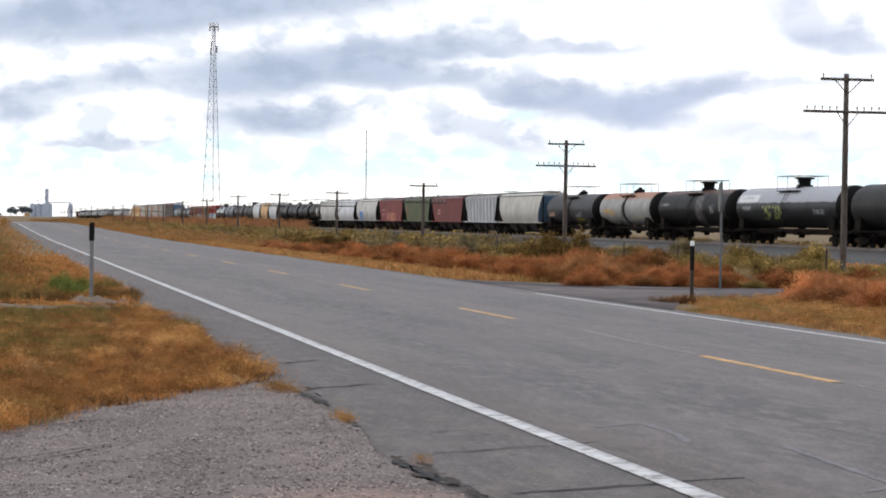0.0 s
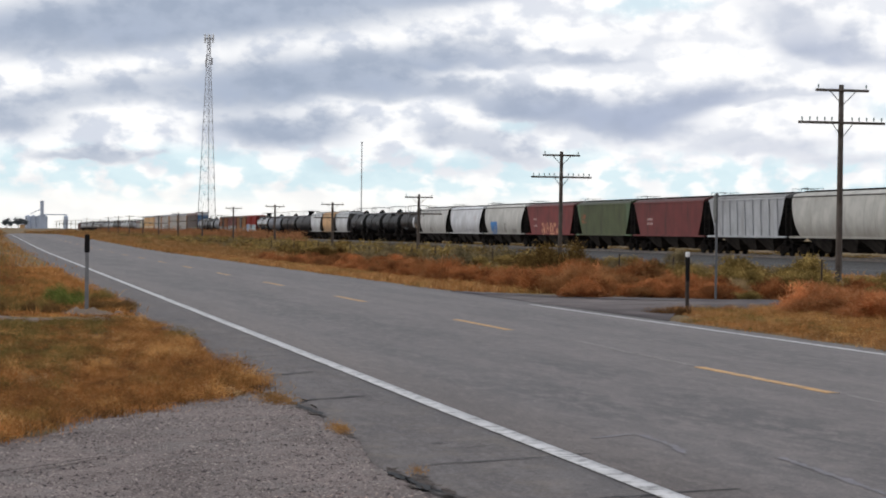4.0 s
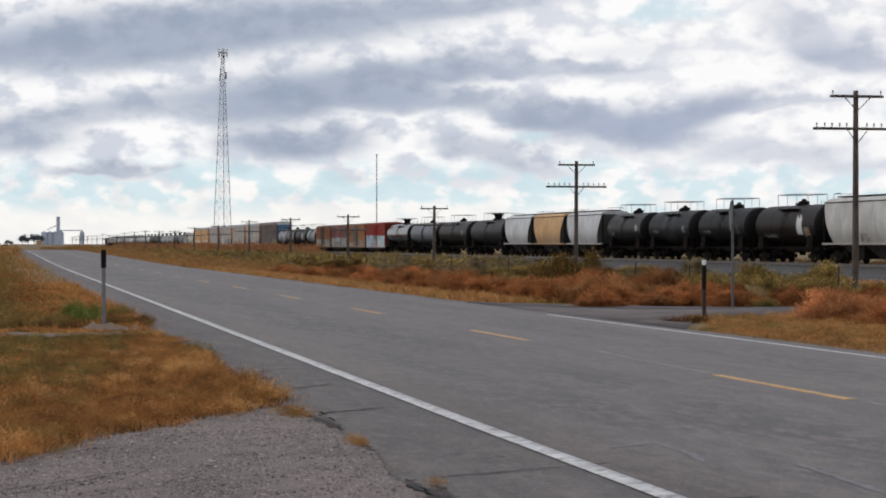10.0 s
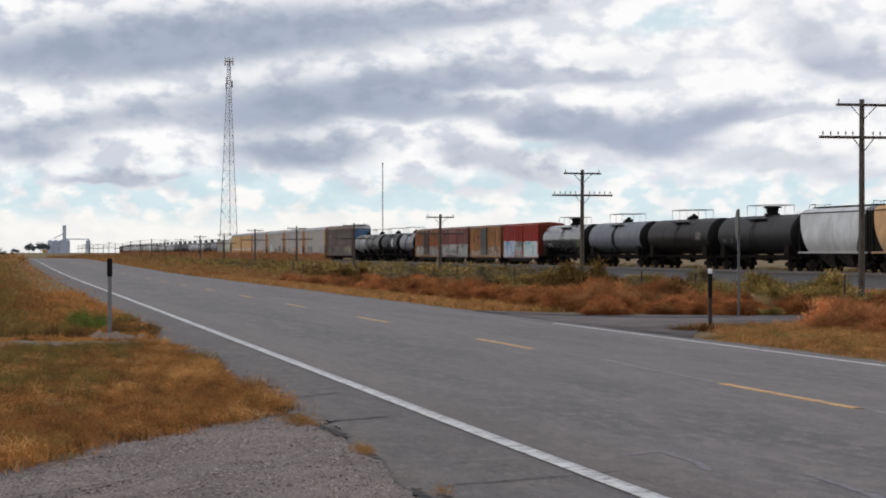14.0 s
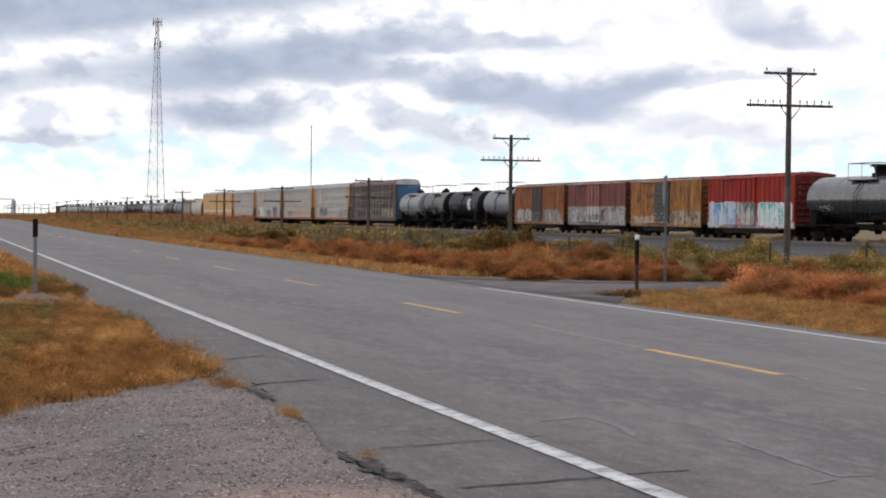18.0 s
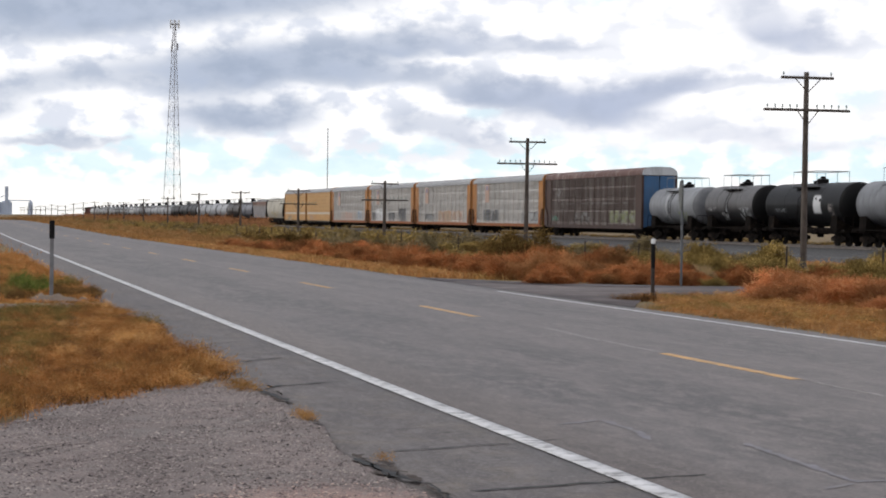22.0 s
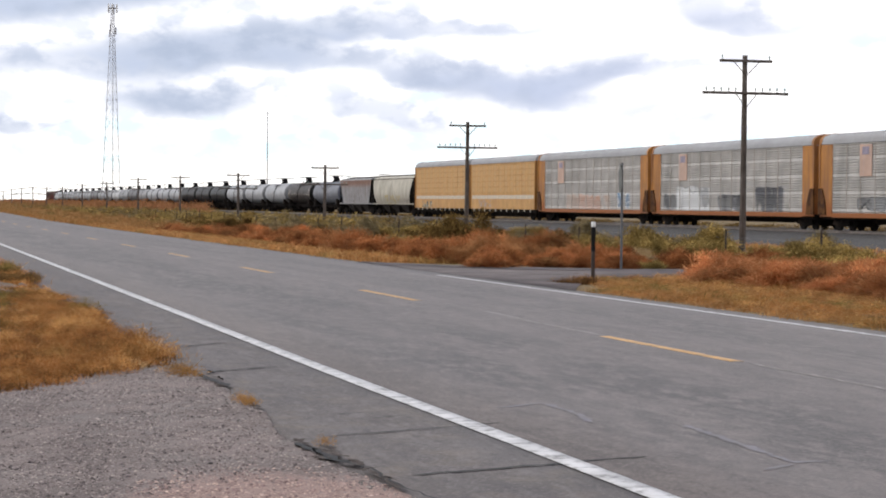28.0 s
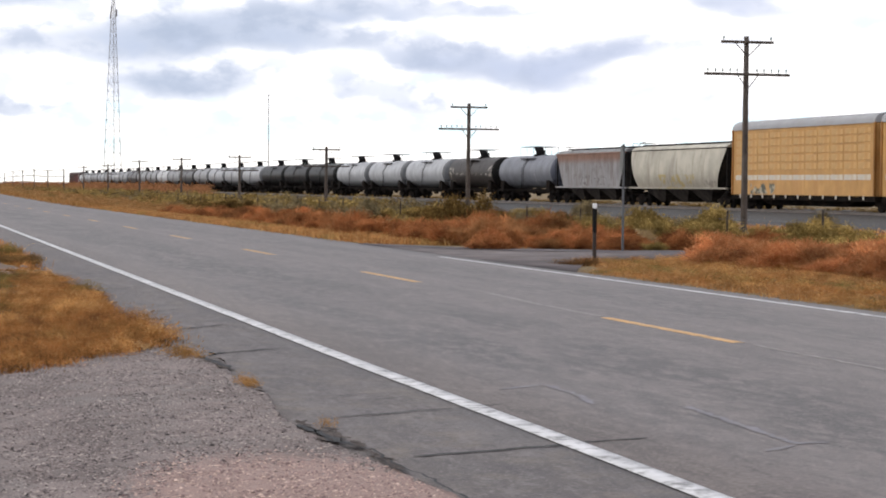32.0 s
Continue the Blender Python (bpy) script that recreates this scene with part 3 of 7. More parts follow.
def build_drive():
    """The gravel drive in front, its reddish patch, the side road and the cracks."""
    rng = np.random.default_rng(4)
    xs, ys = np.concatenate([np.arange(-16, 2.4, 0.12), np.arange(2.4, 3.05, 0.04)]), np.arange(-8, 20.6, 0.12)
    gx, gy = np.meshgrid(xs, ys)
    gz = -0.012 + 0.012 * np.sin(gx * 2.1 + gy) * np.sin(gy * 1.3) + rng.normal(0, 0.004, gx.shape)
    ok = gy < drive_line(gx) + 0.3
    gz = np.where(ok, gz, gz - 0.12)
    gz = np.where(gx > lip_x(gy) + 0.02, gz - 0.09, gz)
    n = len(xs)
    i, j = np.meshgrid(np.arange(n - 1), np.arange(len(ys) - 1))
    a = (j * n + i).ravel()
    d = new("driveway", sheet("driveway", DRIVE, np.stack([gx, gy, gz], -1).reshape(-1, 3), np.stack([a, a + 1, a + n + 1, a + n], 1), True))
    tagged(d, "broken chip-sealed gravel drive beside the highway", "driveway", kind="structure")
    # loose stones, too many to count, and the reddish gravel spilled beside the pavement
    base = np.array([(1, 0, 0), (0, 1, 0), (-1, 0, 0), (0, -1, 0), (0, 0, 0.55)])
    tri = np.array([(0, 1, 4), (1, 2, 4), (2, 3, 4), (3, 0, 4)])
    for name, mat, k, big, label in (("loose_stones", STONE, 78000, 0.0105, "loose pale stone chips strewn over the drive"), ("spilled_gravel", RED_STONE, 62000, 0.0092, "reddish gravel spilled beside the pavement")):
        sx, sy = rng.uniform(-2.5, 2.8, k), 8.5 + 11.0 * rng.uniform(0, 1, k) ** 1.35
        d2 = ((sx - 2.1) / 0.95) ** 2 + ((sy - 10.0) / 1.95) ** 2 + rng.normal(0, 0.22, k)
        keep = (sy < drive_line(sx) - 0.25) & ((d2 < 1) if mat is RED_STONE else (d2 > 0.8)) & (sx < lip_x(sy) - 0.01)
        sx, sy = sx[keep], sy[keep]
        r = rng.gamma(4.0, big / 7.6, len(sx)) + 0.003
        rot = rng.uniform(0, 6.28, len(sx))
        c, s = np.cos(rot), np.sin(rot)
        v = np.stack([np.stack([c * b[0] - s * b[1], s * b[0] + c * b[1], np.full_like(c, b[2])], -1) for b in base], 1) * (r[:, None, None] * rng.uniform(0.6, 1.4, (len(sx), 5, 1)))
        v += np.stack([sx, sy, 0.001 - 0.012 + 0.012 * np.sin(sx * 2.1 + sy) * np.sin(sy * 1.3)], -1)[:, None]
        st = new(name, sheet(name, mat, v.reshape(-1, 3), (np.arange(len(sx))[:, None, None] * 5 + tri).reshape(-1, 3)))
        tagged(st, label, "gravel", kind="stuff")
    # side road
    xs = np.array([PAVE_R - 0.1, 13, 14, 15.5, 17, 20, 24, 30, 37, 45, 57])
    lo = np.array([35.6, 37.4, 39.8, 41.6, 42.2, 42.6, 43.0, 43.6, 44.4, 45, 45.5])
    hi = np.array([53.5, 51.6, 49.8, 48.2, 47.2, 46.8, 46.8, 47.2, 48, 48.6, 49])
    v = [(x, y, float(land_z(x, y)) * 0.4 + 0.02) for x, l, h_ in zip(xs, lo, hi) for y in (l, (l + h_) / 2, h_)]
    v += [(x, y, -0.25) for x, l, h_ in zip(xs, lo, hi) for y in (l, h_)]
    f, nn = [], len(xs)
    for i in range(nn - 1):
        a, b = 3 * i, 3 * i + 3
        f += [(a, b, b + 1, a + 1), (a + 1, b + 1, b + 2, a + 2)]
        c, e = 3 * nn + 2 * i, 3 * nn + 2 * i + 2
        f += [(a, c, e, b), (a + 2, b + 2, e + 1, c + 1)]
    sr = new("side_road", sheet("side_road", SIDE_ASPHALT, np.array(v), np.array(f)))
    tagged(sr, "narrow grey side road leaving the highway towards the railway", "side road", kind="structure")
    # a darker gravel strip along the side road's far edge
    edge_pts = [(x, h_) for x, h_ in zip(xs, hi) if x < 38]
    v = [(x, y + d, float(land_z(x, y)) * 0.4 + 0.03) for x, y in edge_pts for d in (-1.9, 0.1)]
    gravel_strip = new("dark_gravel", sheet("dark_gravel", GRAVEL_STRIP, np.array(v), np.array([(2 * i, 2 * i + 2, 2 * i + 3, 2 * i + 1) for i in range(len(edge_pts) - 1)])))
    gravel_strip.parent = sr
    for k, (pts, w) in enumerate((([(2.8, 18.75), (3.1, 19.1), (3.75, 19.4)], 0.045), ([(2.95, 13.65), (3.5, 13.8), (3.95, 13.9), (4.3, 14.0)], 0.03), ([(3.05, 25.1), (3.7, 25.8)], 0.035), ([(2.95, 22.1), (3.75, 22.8)], 0.035),
                                  ([(2.95, 30.5), (3.9, 31.3)], 0.04), ([(2.98, 35.5), (3.9, 36.2)], 0.05), ([(3.0, 11.6), (3.6, 11.7), (4.6, 11.9)], 0.035), ([(3.3, 15.0), (3.6, 15.05)], 0.03),
                                  ([(2.65, 13.0), (2.66, 12.2), (2.79, 11.8), (2.79, 11.1), (2.83, 10.6), (2.86, 8.6)], 0.016),
                                  ([(2.75, 18.6), (2.82, 17.9), (2.86, 17.3)], 0.06), ([(2.62, 13.1), (2.66, 12.5), (2.72, 12.0)], 0.05), ([(3.51, 14.64), (3.74, 14.71)], 0.025))):
        crack(pts, w, road, k)
    # the broken lip of the pavement: crumbled dark earth with shadow painted in, and short gaps
    rim = random.Random(31)
    for x, y, w, h in ((2.80, 17.95, 0.13, 0.42), (2.83, 17.45, 0.10, 0.30), (2.72, 18.95, 0.07, 0.2), (2.80, 16.0, 0.06, 0.25), (2.80, 15.55, 0.05, 0.2), (2.66, 13.25, 0.05, 0.22), (2.64, 12.9, 0.08, 0.3),
                       (2.72, 12.55, 0.13, 0.34), (2.78, 12.85, 0.08, 0.26), (2.64, 12.35, 0.08, 0.2), (2.79, 12.05, 0.07, 0.3), (2.78, 11.5, 0.04, 0.35), (2.78, 11.1, 0.05, 0.3)):
        hollow(x, y, w, h, road, rim)
    for k, (y0, y1, n) in enumerate(((17.3, 18.5, 3), (12.1, 13.2, 5), (11.0, 11.8, 2))):
        for i in range(n):
            y = rim.uniform(y0, y1)
            x = float(lip_x(y)) + rim.gauss(0.03, 0.04)
            a = rim.uniform(-0.05, 0.2)
            crack([(x, y), (x + a * 0.5, y + rim.uniform(0.04, 0.1)), (x + a, y + rim.uniform(0.1, 0.2))], rim.uniform(0.02, 0.05), road, 100 + 20 * k + i, mat=HOLLOW)
    # faded survey paint, the ghost of an old stripe, and seams
    crack([(4.55, 14.95), (5.0, 15.2), (5.02, 14.3), (4.9, 13.8)], 0.06, road, 61, "survey_mark", SURVEY)
    crack([(5.47, 13.4), (5.40, 12.2), (5.34, 11.3), (5.55, 11.3)], 0.06, road, 62, "survey_mark", SURVEY)
    crack([(5.3, 11.25), (5.05, 11.07)], 0.05, road, 65, "survey_mark", SURVEY)
    crack([(8.16, 27.3), (8.02, 24.6), (7.99, 22.0)], 0.045, road, 63, "old_stripe", OLD_STRIPE)
    crack([(7.99, 17.9), (8.0, 15.5), (8.02, 13.0)], 0.045, road, 64, "old_stripe", OLD_STRIPE)
    crack([(-0.6, 12.7), (0.01, 13.27), (0.36, 13.66), (0.67, 14.06), (1.02, 14.38)], 0.022, d, 90, "drive_crack", RUSTY)
    crack([(0.2, 15.6), (0.7, 16.1), (1.1, 16.2)], 0.018, d, 91, "drive_crack", RUSTY)


HOLLOW = material("crumbled_asphalt_shadow", (0.046, 0.038, 0.035), 0.95, vary=0.4, scale=14, fine=60, bump=0.02, dirt=(0.12, 0.10, 0.09), dirt_amount=0.62, dirt_scale=16, spec=0.1)
SURVEY = material("faded_survey_paint", (0.135, 0.122, 0.138), 0.56, vary=0.2, scale=8, spec=0.5, dirt=(0.11, 0.095, 0.09), dirt_amount=0.45, dirt_scale=6)
OLD_STRIPE = material("ghost_of_old_stripe", (0.22, 0.195, 0.18), 0.56, spec=0.5, vary=0.2, scale=4, dirt=(0.16, 0.14, 0.13), dirt_amount=0.15, dirt_scale=5)
STONE = material("pale_stone", (0.205, 0.165, 0.155), 0.9, vary=0.2, scale=20, island_tint=0.85)
RED_STONE = material("reddish_stone", (0.36, 0.245, 0.215), 0.9, vary=0.2, scale=20, island_tint=0.65)
RUSTY = material("earth_filled_crack", (0.06, 0.043, 0.037), 0.95, vary=0.3, scale=6)
GRAVEL_STRIP = material("dark_edge_gravel", (0.075, 0.062, 0.064), 0.9, vary=0.4, scale=1.2, fine=12, bump=0.01, dirt=(0.12, 0.10, 0.095), dirt_amount=0.45, dirt_scale=0.9)
SIDE_ASPHALT = material("side_road_asphalt", (0.150, 0.122, 0.115), 0.9, vary=0.35, scale=0.8, fine=14, bump=0.012, dirt=(0.090, 0.074, 0.072), dirt_amount=0.45, dirt_scale=0.9)
build_drive()

# ---- posts, sign, pole line, towers ----
OLD_WOOD = material("weathered_wood", (0.075, 0.058, 0.048), 0.9, vary=0.35, scale=2, fine=20, bump=0.01, streak=3.0, dirt=(0.13, 0.11, 0.095), dirt_amount=0.4, dirt_scale=2)
DARK_WOOD = material("dark_weathered_wood", (0.05, 0.036, 0.030), 0.9, vary=0.3, scale=3, fine=20, dirt=(0.08, 0.066, 0.058), dirt_amount=0.25, dirt_scale=3)
SIGN_POST = material("dull_steel_post", (0.13, 0.135, 0.14), 0.55, metal=0.5, vary=0.15, scale=4)
GLASS_INSUL = material("insulator_glass", (0.25, 0.32, 0.30), 0.2, vary=0.1)
GALV = material("galvanised_steel", (0.33, 0.34, 0.35), 0.45, metal=0.7, vary=0.15, scale=4)
BLACK = material("black_paint", (0.011, 0.010, 0.010), 0.8, vary=0.2, scale=3, spec=0.12)
WHITE = material("white_paint", (0.75, 0.75, 0.74), 0.5, vary=0.08, scale=3, dirt=(0.5, 0.48, 0.44), dirt_amount=0.2, dirt_scale=5)
DULL_GALV = material("dull_galvanised_steel", (0.20, 0.20, 0.205), 0.6, metal=0.4, vary=0.2, scale=4)
SIGN_DARK = material("faded_sign_face", (0.06, 0.065, 0.055), 0.5, vary=0.15, scale=4)
TOWER_STEEL = material("tower_steel", (0.27, 0.265, 0.275), 0.7, metal=0.1, vary=0.15, scale=0.5)
# elevator steel paled and blued in its colour to stand for distance haze
HAZED_STEEL = material("hazed_bin_steel", (0.44, 0.49, 0.58), 0.8, vary=0.08, scale=0.1)

POLE_X, POLE_GAP, POLE_Y0 = 31.0, 37.4, 70.4


def telegraph_pole(y, top, rng):
    base = thing("telegraph_pole", pose(POLE_X, y, float(land_z(POLE_X, y)) - 0.05, 0, 0, 0), "weathered wooden telegraph pole with two crossarms", "utility pole", "pole line")
    part("pole_shaft", Shape().tube((0, 0, 0), (rng.uniform(-.04, .04), 0, top), 0.13, 0.092, 12), OLD_WOOD, base, smooth=True)
    for k, (z, half, pins) in enumerate(((top - 0.22, 1.05, (-0.95, 0.95)), (top - 1.42, 1.72, (-1.58, -1.27, -0.98, -0.68, -0.40, 0.40, 0.68, 0.98, 1.27, 1.58)))):
        arm = part("crossarm", Shape().box(-half, half, -0.18, -0.085, z - 0.05, z + 0.05, 0.012), OLD_WOOD, base)
        for p in pins:
            part("insulator", lambda: Shape().tube((0, 0, 0), (0, 0, 0.07), 0.018, 0.018, 6).tube((0, 0, 0.06), (0, 0, 0.13), 0.036, 0.034, 8).tube((0, 0, 0.13), (0, 0, 0.16), 0.034, 0.016, 8),
                 GLASS_INSUL, arm, at=pose(p, -0.135, z + 0.06), key="insulator")
        part("brace", Shape().tube((-0.5 + 0.1 * k, -0.2, z - 0.05), (0, -0.17, z - 0.55), 0.018, n=6), OLD_WOOD, base)
        part("brace", Shape().tube((0.5 - 0.1 * k, -0.2, z - 0.05), (0, -0.17, z - 0.55), 0.018, n=6), OLD_WOOD, base)
    return base


def pole_line():
    rng = random.Random(5)
    for i in range(23):
        top = {0: 7.40, 1: 6.32}.get(i, 4.48 + rng.uniform(-0.08, 0.08) * (1 if i < 5 else 4))
        telegraph_pole(POLE_Y0 + POLE_GAP * i, top + 0.12, rng)


def marker_posts():
    z = float(land_z(1.9, 38.4))
    p = thing("delineator_post", pose(1.9, 38.4, z), "galvanised roadside delineator post with a black sleeve on top", "road marker")
    part("post", Shape().box(-0.036, 0.036, -0.02, 0.02, -0.1, 1.24, 0.006), DULL_GALV, p)
    part("sleeve", Shape().box(-0.048, 0.048, -0.032, 0.032, 1.165, 1.505, 0.012), BLACK, p, "black reflective sleeve")
    z = float(land_z(14.4, 40.4))
    p = thing("marker_post", pose(14.4, 40.4, z), "weathered square wooden marker post with black band and white top", "road marker")
    part("post", Shape().box(-0.034, 0.034, -0.034, 0.034, -0.1, 0.66, 0.008), DARK_WOOD, p)
    part("band", Shape().box(-0.039, 0.039, -0.039, 0.039, 0.64, 1.15, 0.008), BLACK, p, "black painted band")
    part("cap", Shape().box(-0.039, 0.039, -0.039, 0.039, 1.152, 1.26, 0.012), WHITE, p, "white painted top")


def road_sign():
    z = float(land_z(17.3, 46.5))
    p = thing("road_sign", pose(17.3, 46.5, z, 0, 0, -13), "octagonal traffic sign on a steel post, seen nearly edge on", "traffic sign")
    part("post", Shape().box(-0.027, 0.027, -0.027, 0.027, -0.1, 2.62, 0.006), SIGN_POST, p)
    o = [(0.38 * math.cos(math.pi / 8 + k * math.pi / 4), 2.24 + 0.38 * math.sin(math.pi / 8 + k * math.pi / 4)) for k in range(8)]
    part("sign_plate", Shape().extrude_x(o, -0.042, -0.034), SIGN_DARK, p, "thin aluminium plate")
    o = [(y * 0.84, 2.24 + (zz - 2.24) * 0.94) for y, zz in o]
    part("sign_face", Shape().extrude_x(o, -0.047, -0.043), SIGN_DARK, p, "dark faded face inside the border")


def lattice_tower():
    x0, y0, H, wb, wt = 68.8, 640.0, 63.0, 6.0, 1.0
    t = thing("radio_tower", pose(x0, y0, -0.2, 0, 0, 18), "tall three-legged steel lattice radio tower with antennas at the top", "radio tower")
    rad = lambda z: (wb + (wt - wb) * min(1, z / (H * 0.93))) / math.sqrt(3)
    leg = lambda k, z: Vector((rad(z) * math.cos(k * 2.0944 + 0.2), rad(z) * math.sin(k * 2.0944 + 0.2), z))
    for k in range(3):
        part("tower_leg", Shape().tube(leg(k, 0), leg(k, H * 0.93), 0.105, 0.075, 6).tube(leg(k, H * 0.93), leg(k, H), 0.10, 0.08, 6), TOWER_STEEL, t)
    zs, z = [0.0], 0.0
    while z < H - 2:
        z += 1.3 + rad(z) * 0.75
        zs.append(min(z, H - 0.4))
    for k in range(3):
        for a, b in zip(zs, zs[1:]):
            s = Shape()
            s.tube(leg(k, a), leg((k + 1) % 3, b), 0.032, n=4, caps=False).tube(leg((k + 1) % 3, a), leg(k, b), 0.032, n=4, caps=False).tube(leg(k, b), leg((k + 1) % 3, b), 0.032, n=4, caps=False)
            part("brace", s, TOWER_STEEL, t)
    for k in range(6):
        a = k * math.pi / 3
        part("panel_antenna", Shape().box(-0.18, 0.18, -0.12, 0.12, H - 2.6, H + 0.1, 0.04), WHITE, t, at=pose(1.45 * math.cos(a), 1.45 * math.sin(a), 0, 0, 0, math.degrees(a)))
    part("platform", Shape().tube((0, 0, H - 1.3), (0, 0, H - 1.15), 1.55, n=12), TOWER_STEEL, t)
    for k, (dx, dz) in enumerate(((-1.1, -9.0), (0.9, -8.2), (-0.9, -7.2))):
        part("side_antenna", Shape().box(dx - 0.2, dx + 0.2, -0.5, -0.2, H + dz - 1.2, H + dz + 1.0, 0.05), TOWER_STEEL, t)
    m = thing("guyed_mast", pose(129, 700, -0.3), "thin distant guyed radio mast", "radio mast")
    part("mast_shaft", Shape().tube((0, 0, 0), (0, 0, 33), 0.19, 0.15, 6), TOWER_STEEL, m)
    part("mast_tip", Shape().box(-0.3, 0.3, -0.3, 0.3, 32.7, 33.1, 0.1), TOWER_STEEL, m)


def grain_elevator():
    y = 2500
    e = thing("grain_elevator", pose(62, y, -0.3), "small distant grain elevator with bins, headhouse and conveyor", "grain elevator")
    for k in range(4):
        part("bin", Shape().tube((-9 + 6.6 * k, 0, 0), (-9 + 6.6 * k, 0, 15.5), 3.6, n=20).tube((-9 + 6.6 * k, 0, 15.5), (-9 + 6.6 * k, 0, 17.2), 3.6, 0.4, 20), HAZED_STEEL, e, smooth=True)
    part("headhouse", Shape().box(5.5, 9.7, -3, 3, 0, 34.5, 0.2), HAZED_STEEL, e)
    part("leg_spout", Shape().tube((6, 0, 24), (-6, 0, 18.5), 0.5, n=6), HAZED_STEEL, e)
    part("conveyor", Shape().box(9, 37, -1, 1, 17.2, 18.4), HAZED_STEEL, e)
    part("silo", Shape().tube((36, 0, 0), (36, 0, 15.5), 2.8, n=18).tube((36, 0, 15.5), (36, 0, 17.6), 2.8, 0.4, 18), HAZED_STEEL, e, smooth=True)


pole_line()
marker_posts()
road_sign()
lattice_tower()


def far_trees():
    """Trees and a shed beside the elevator, and scrub nearer by."""
    # far foliage greyed in its colour to stand for haze
    leaf = material("hazed_leaf", (0.10, 0.12, 0.13), 0.9, vary=0.3, scale=0.3)
    near_leaf = material("dark_leaf", (0.055, 0.06, 0.04), 0.9, vary=0.3, scale=0.5)
    rng = np.random.default_rng(8)
    for x, y, hgt, w in ((27, 2450, 13, 15), (33, 2440, 10, 9), (41, 2450, 15, 15), (47, 2460, 12, 11), (8, 2450, 7, 10), (14, 2450, 6, 8), (-3.2, 520, 4.2, 5.0), (-7.0, 500, 5.2, 6.0), (-0.6, 545, 2.6, 3.4), (2.2, 700, 2.2, 3.0)):
        t = thing("tree", pose(x, y, -0.5), "small distant broadleaf tree beside the highway's end" if y > 1000 else "dark scrubby tree on the far verge", "tree", "far trees")
        part("trunk", Shape().tube((0, 0, 0), (0, 0, hgt * 0.5), 0.035 * hgt, 0.02 * hgt, 8), OLD_WOOD, t)
        n, c = 1500, 11
        cc = rng.normal(0, 1, (c, 3))
        cc = cc / np.linalg.norm(cc, axis=1)[:, None] * rng.uniform(0.2, 0.75, c)[:, None]
        p = (cc[rng.integers(0, c, n)] + rng.normal(0, 0.20, (n, 3))) * [w / 2, w / 2, hgt * 0.36] + [0, 0, hgt * 0.60]
        p[:, 2] = np.maximum(p[:, 2], hgt * 0.12)
        s1, s2 = rng.normal(0, 0.045 * hgt, (n, 3)), rng.normal(0, 0.045 * hgt, (n, 3))
        v = np.stack([p, p + s1, p + s2], 1).reshape(-1, 3)
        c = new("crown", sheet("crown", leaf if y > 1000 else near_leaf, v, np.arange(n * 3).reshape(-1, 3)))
        c.parent = t
    b = thing("shed", pose(45, 2420, -0.3), "small distant yellow shed beside the trees", "shed")
    part("wall", Shape().box(-3, 3, -3, 3, 0, 5.2), YELLOW_LINE, b)
    part("roof", Shape().extrude_y([(-3.3, 5.2), (3.3, 5.2), (0, 6.6)], -3.3, 3.3), HAZED_STEEL, b)


grain_elevator()
far_trees()

# ---- the railway and the freight train ----
RUST_RAIL = material("rail_steel", (0.20, 0.17, 0.15), 0.5, metal=0.6, vary=0.2, scale=2)
TIE_WOOD = material("sleeper_wood", (0.055, 0.045, 0.04), 0.95, vary=0.3, scale=2)
# near-black base also stands for the shade beneath the cars
UNDER = material("underframe_shade_black", (0.010, 0.008, 0.007), 0.95, vary=0.35, scale=1.2, dirt=(0.028, 0.020, 0.015), dirt_amount=0.3, dirt_scale=1.5, spec=0.05)
WHEEL = material("wheel_steel", (0.013, 0.011, 0.01), 0.85, spec=0.1, vary=0.3, scale=3)
PALE_RAIL = material("handrail_grey", (0.22, 0.225, 0.23), 0.5, vary=0.1)


def build_track():
    t = thing("railway_track", pose(TRACK_X, 0, 0), "single railway track on grey ballast", "railway track", kind="structure")
    o = [(-22.5, -0.45), (-21.5, -0.10), (-5.0, -0.16), (-3.6, -0.14), (-2.2, -0.055), (2.2, -0.055), (4.5, -0.16), (17, -0.14), (19, -0.5), (-22.5, -0.8)]
    part("ballast", Shape().extrude_y(o, -60, 1500), BALLAST, t)
    for k in range(300):
        part("sleeper", lambda: Shape().box(-1.3, 1.3, -0.115, 0.115, -0.12, -0.045, 0.01), TIE_WOOD, t, at=pose(0, 70 + 0.53 * k, 0), key="sleeper")
    for s in (-0.7525, 0.7525):
        part("rail", Shape().extrude_y([(s - 0.07, -0.055), (s + 0.07, -0.055), (s + 0.012, -0.02), (s + 0.012, 0.08), (s + 0.036, 0.085), (s + 0.036, RAIL_Z), (s - 0.036, RAIL_Z), (s - 0.036, 0.085), (s - 0.012, 0.08), (s - 0.012, -0.02)], -60, 1500), RUST_RAIL, t)


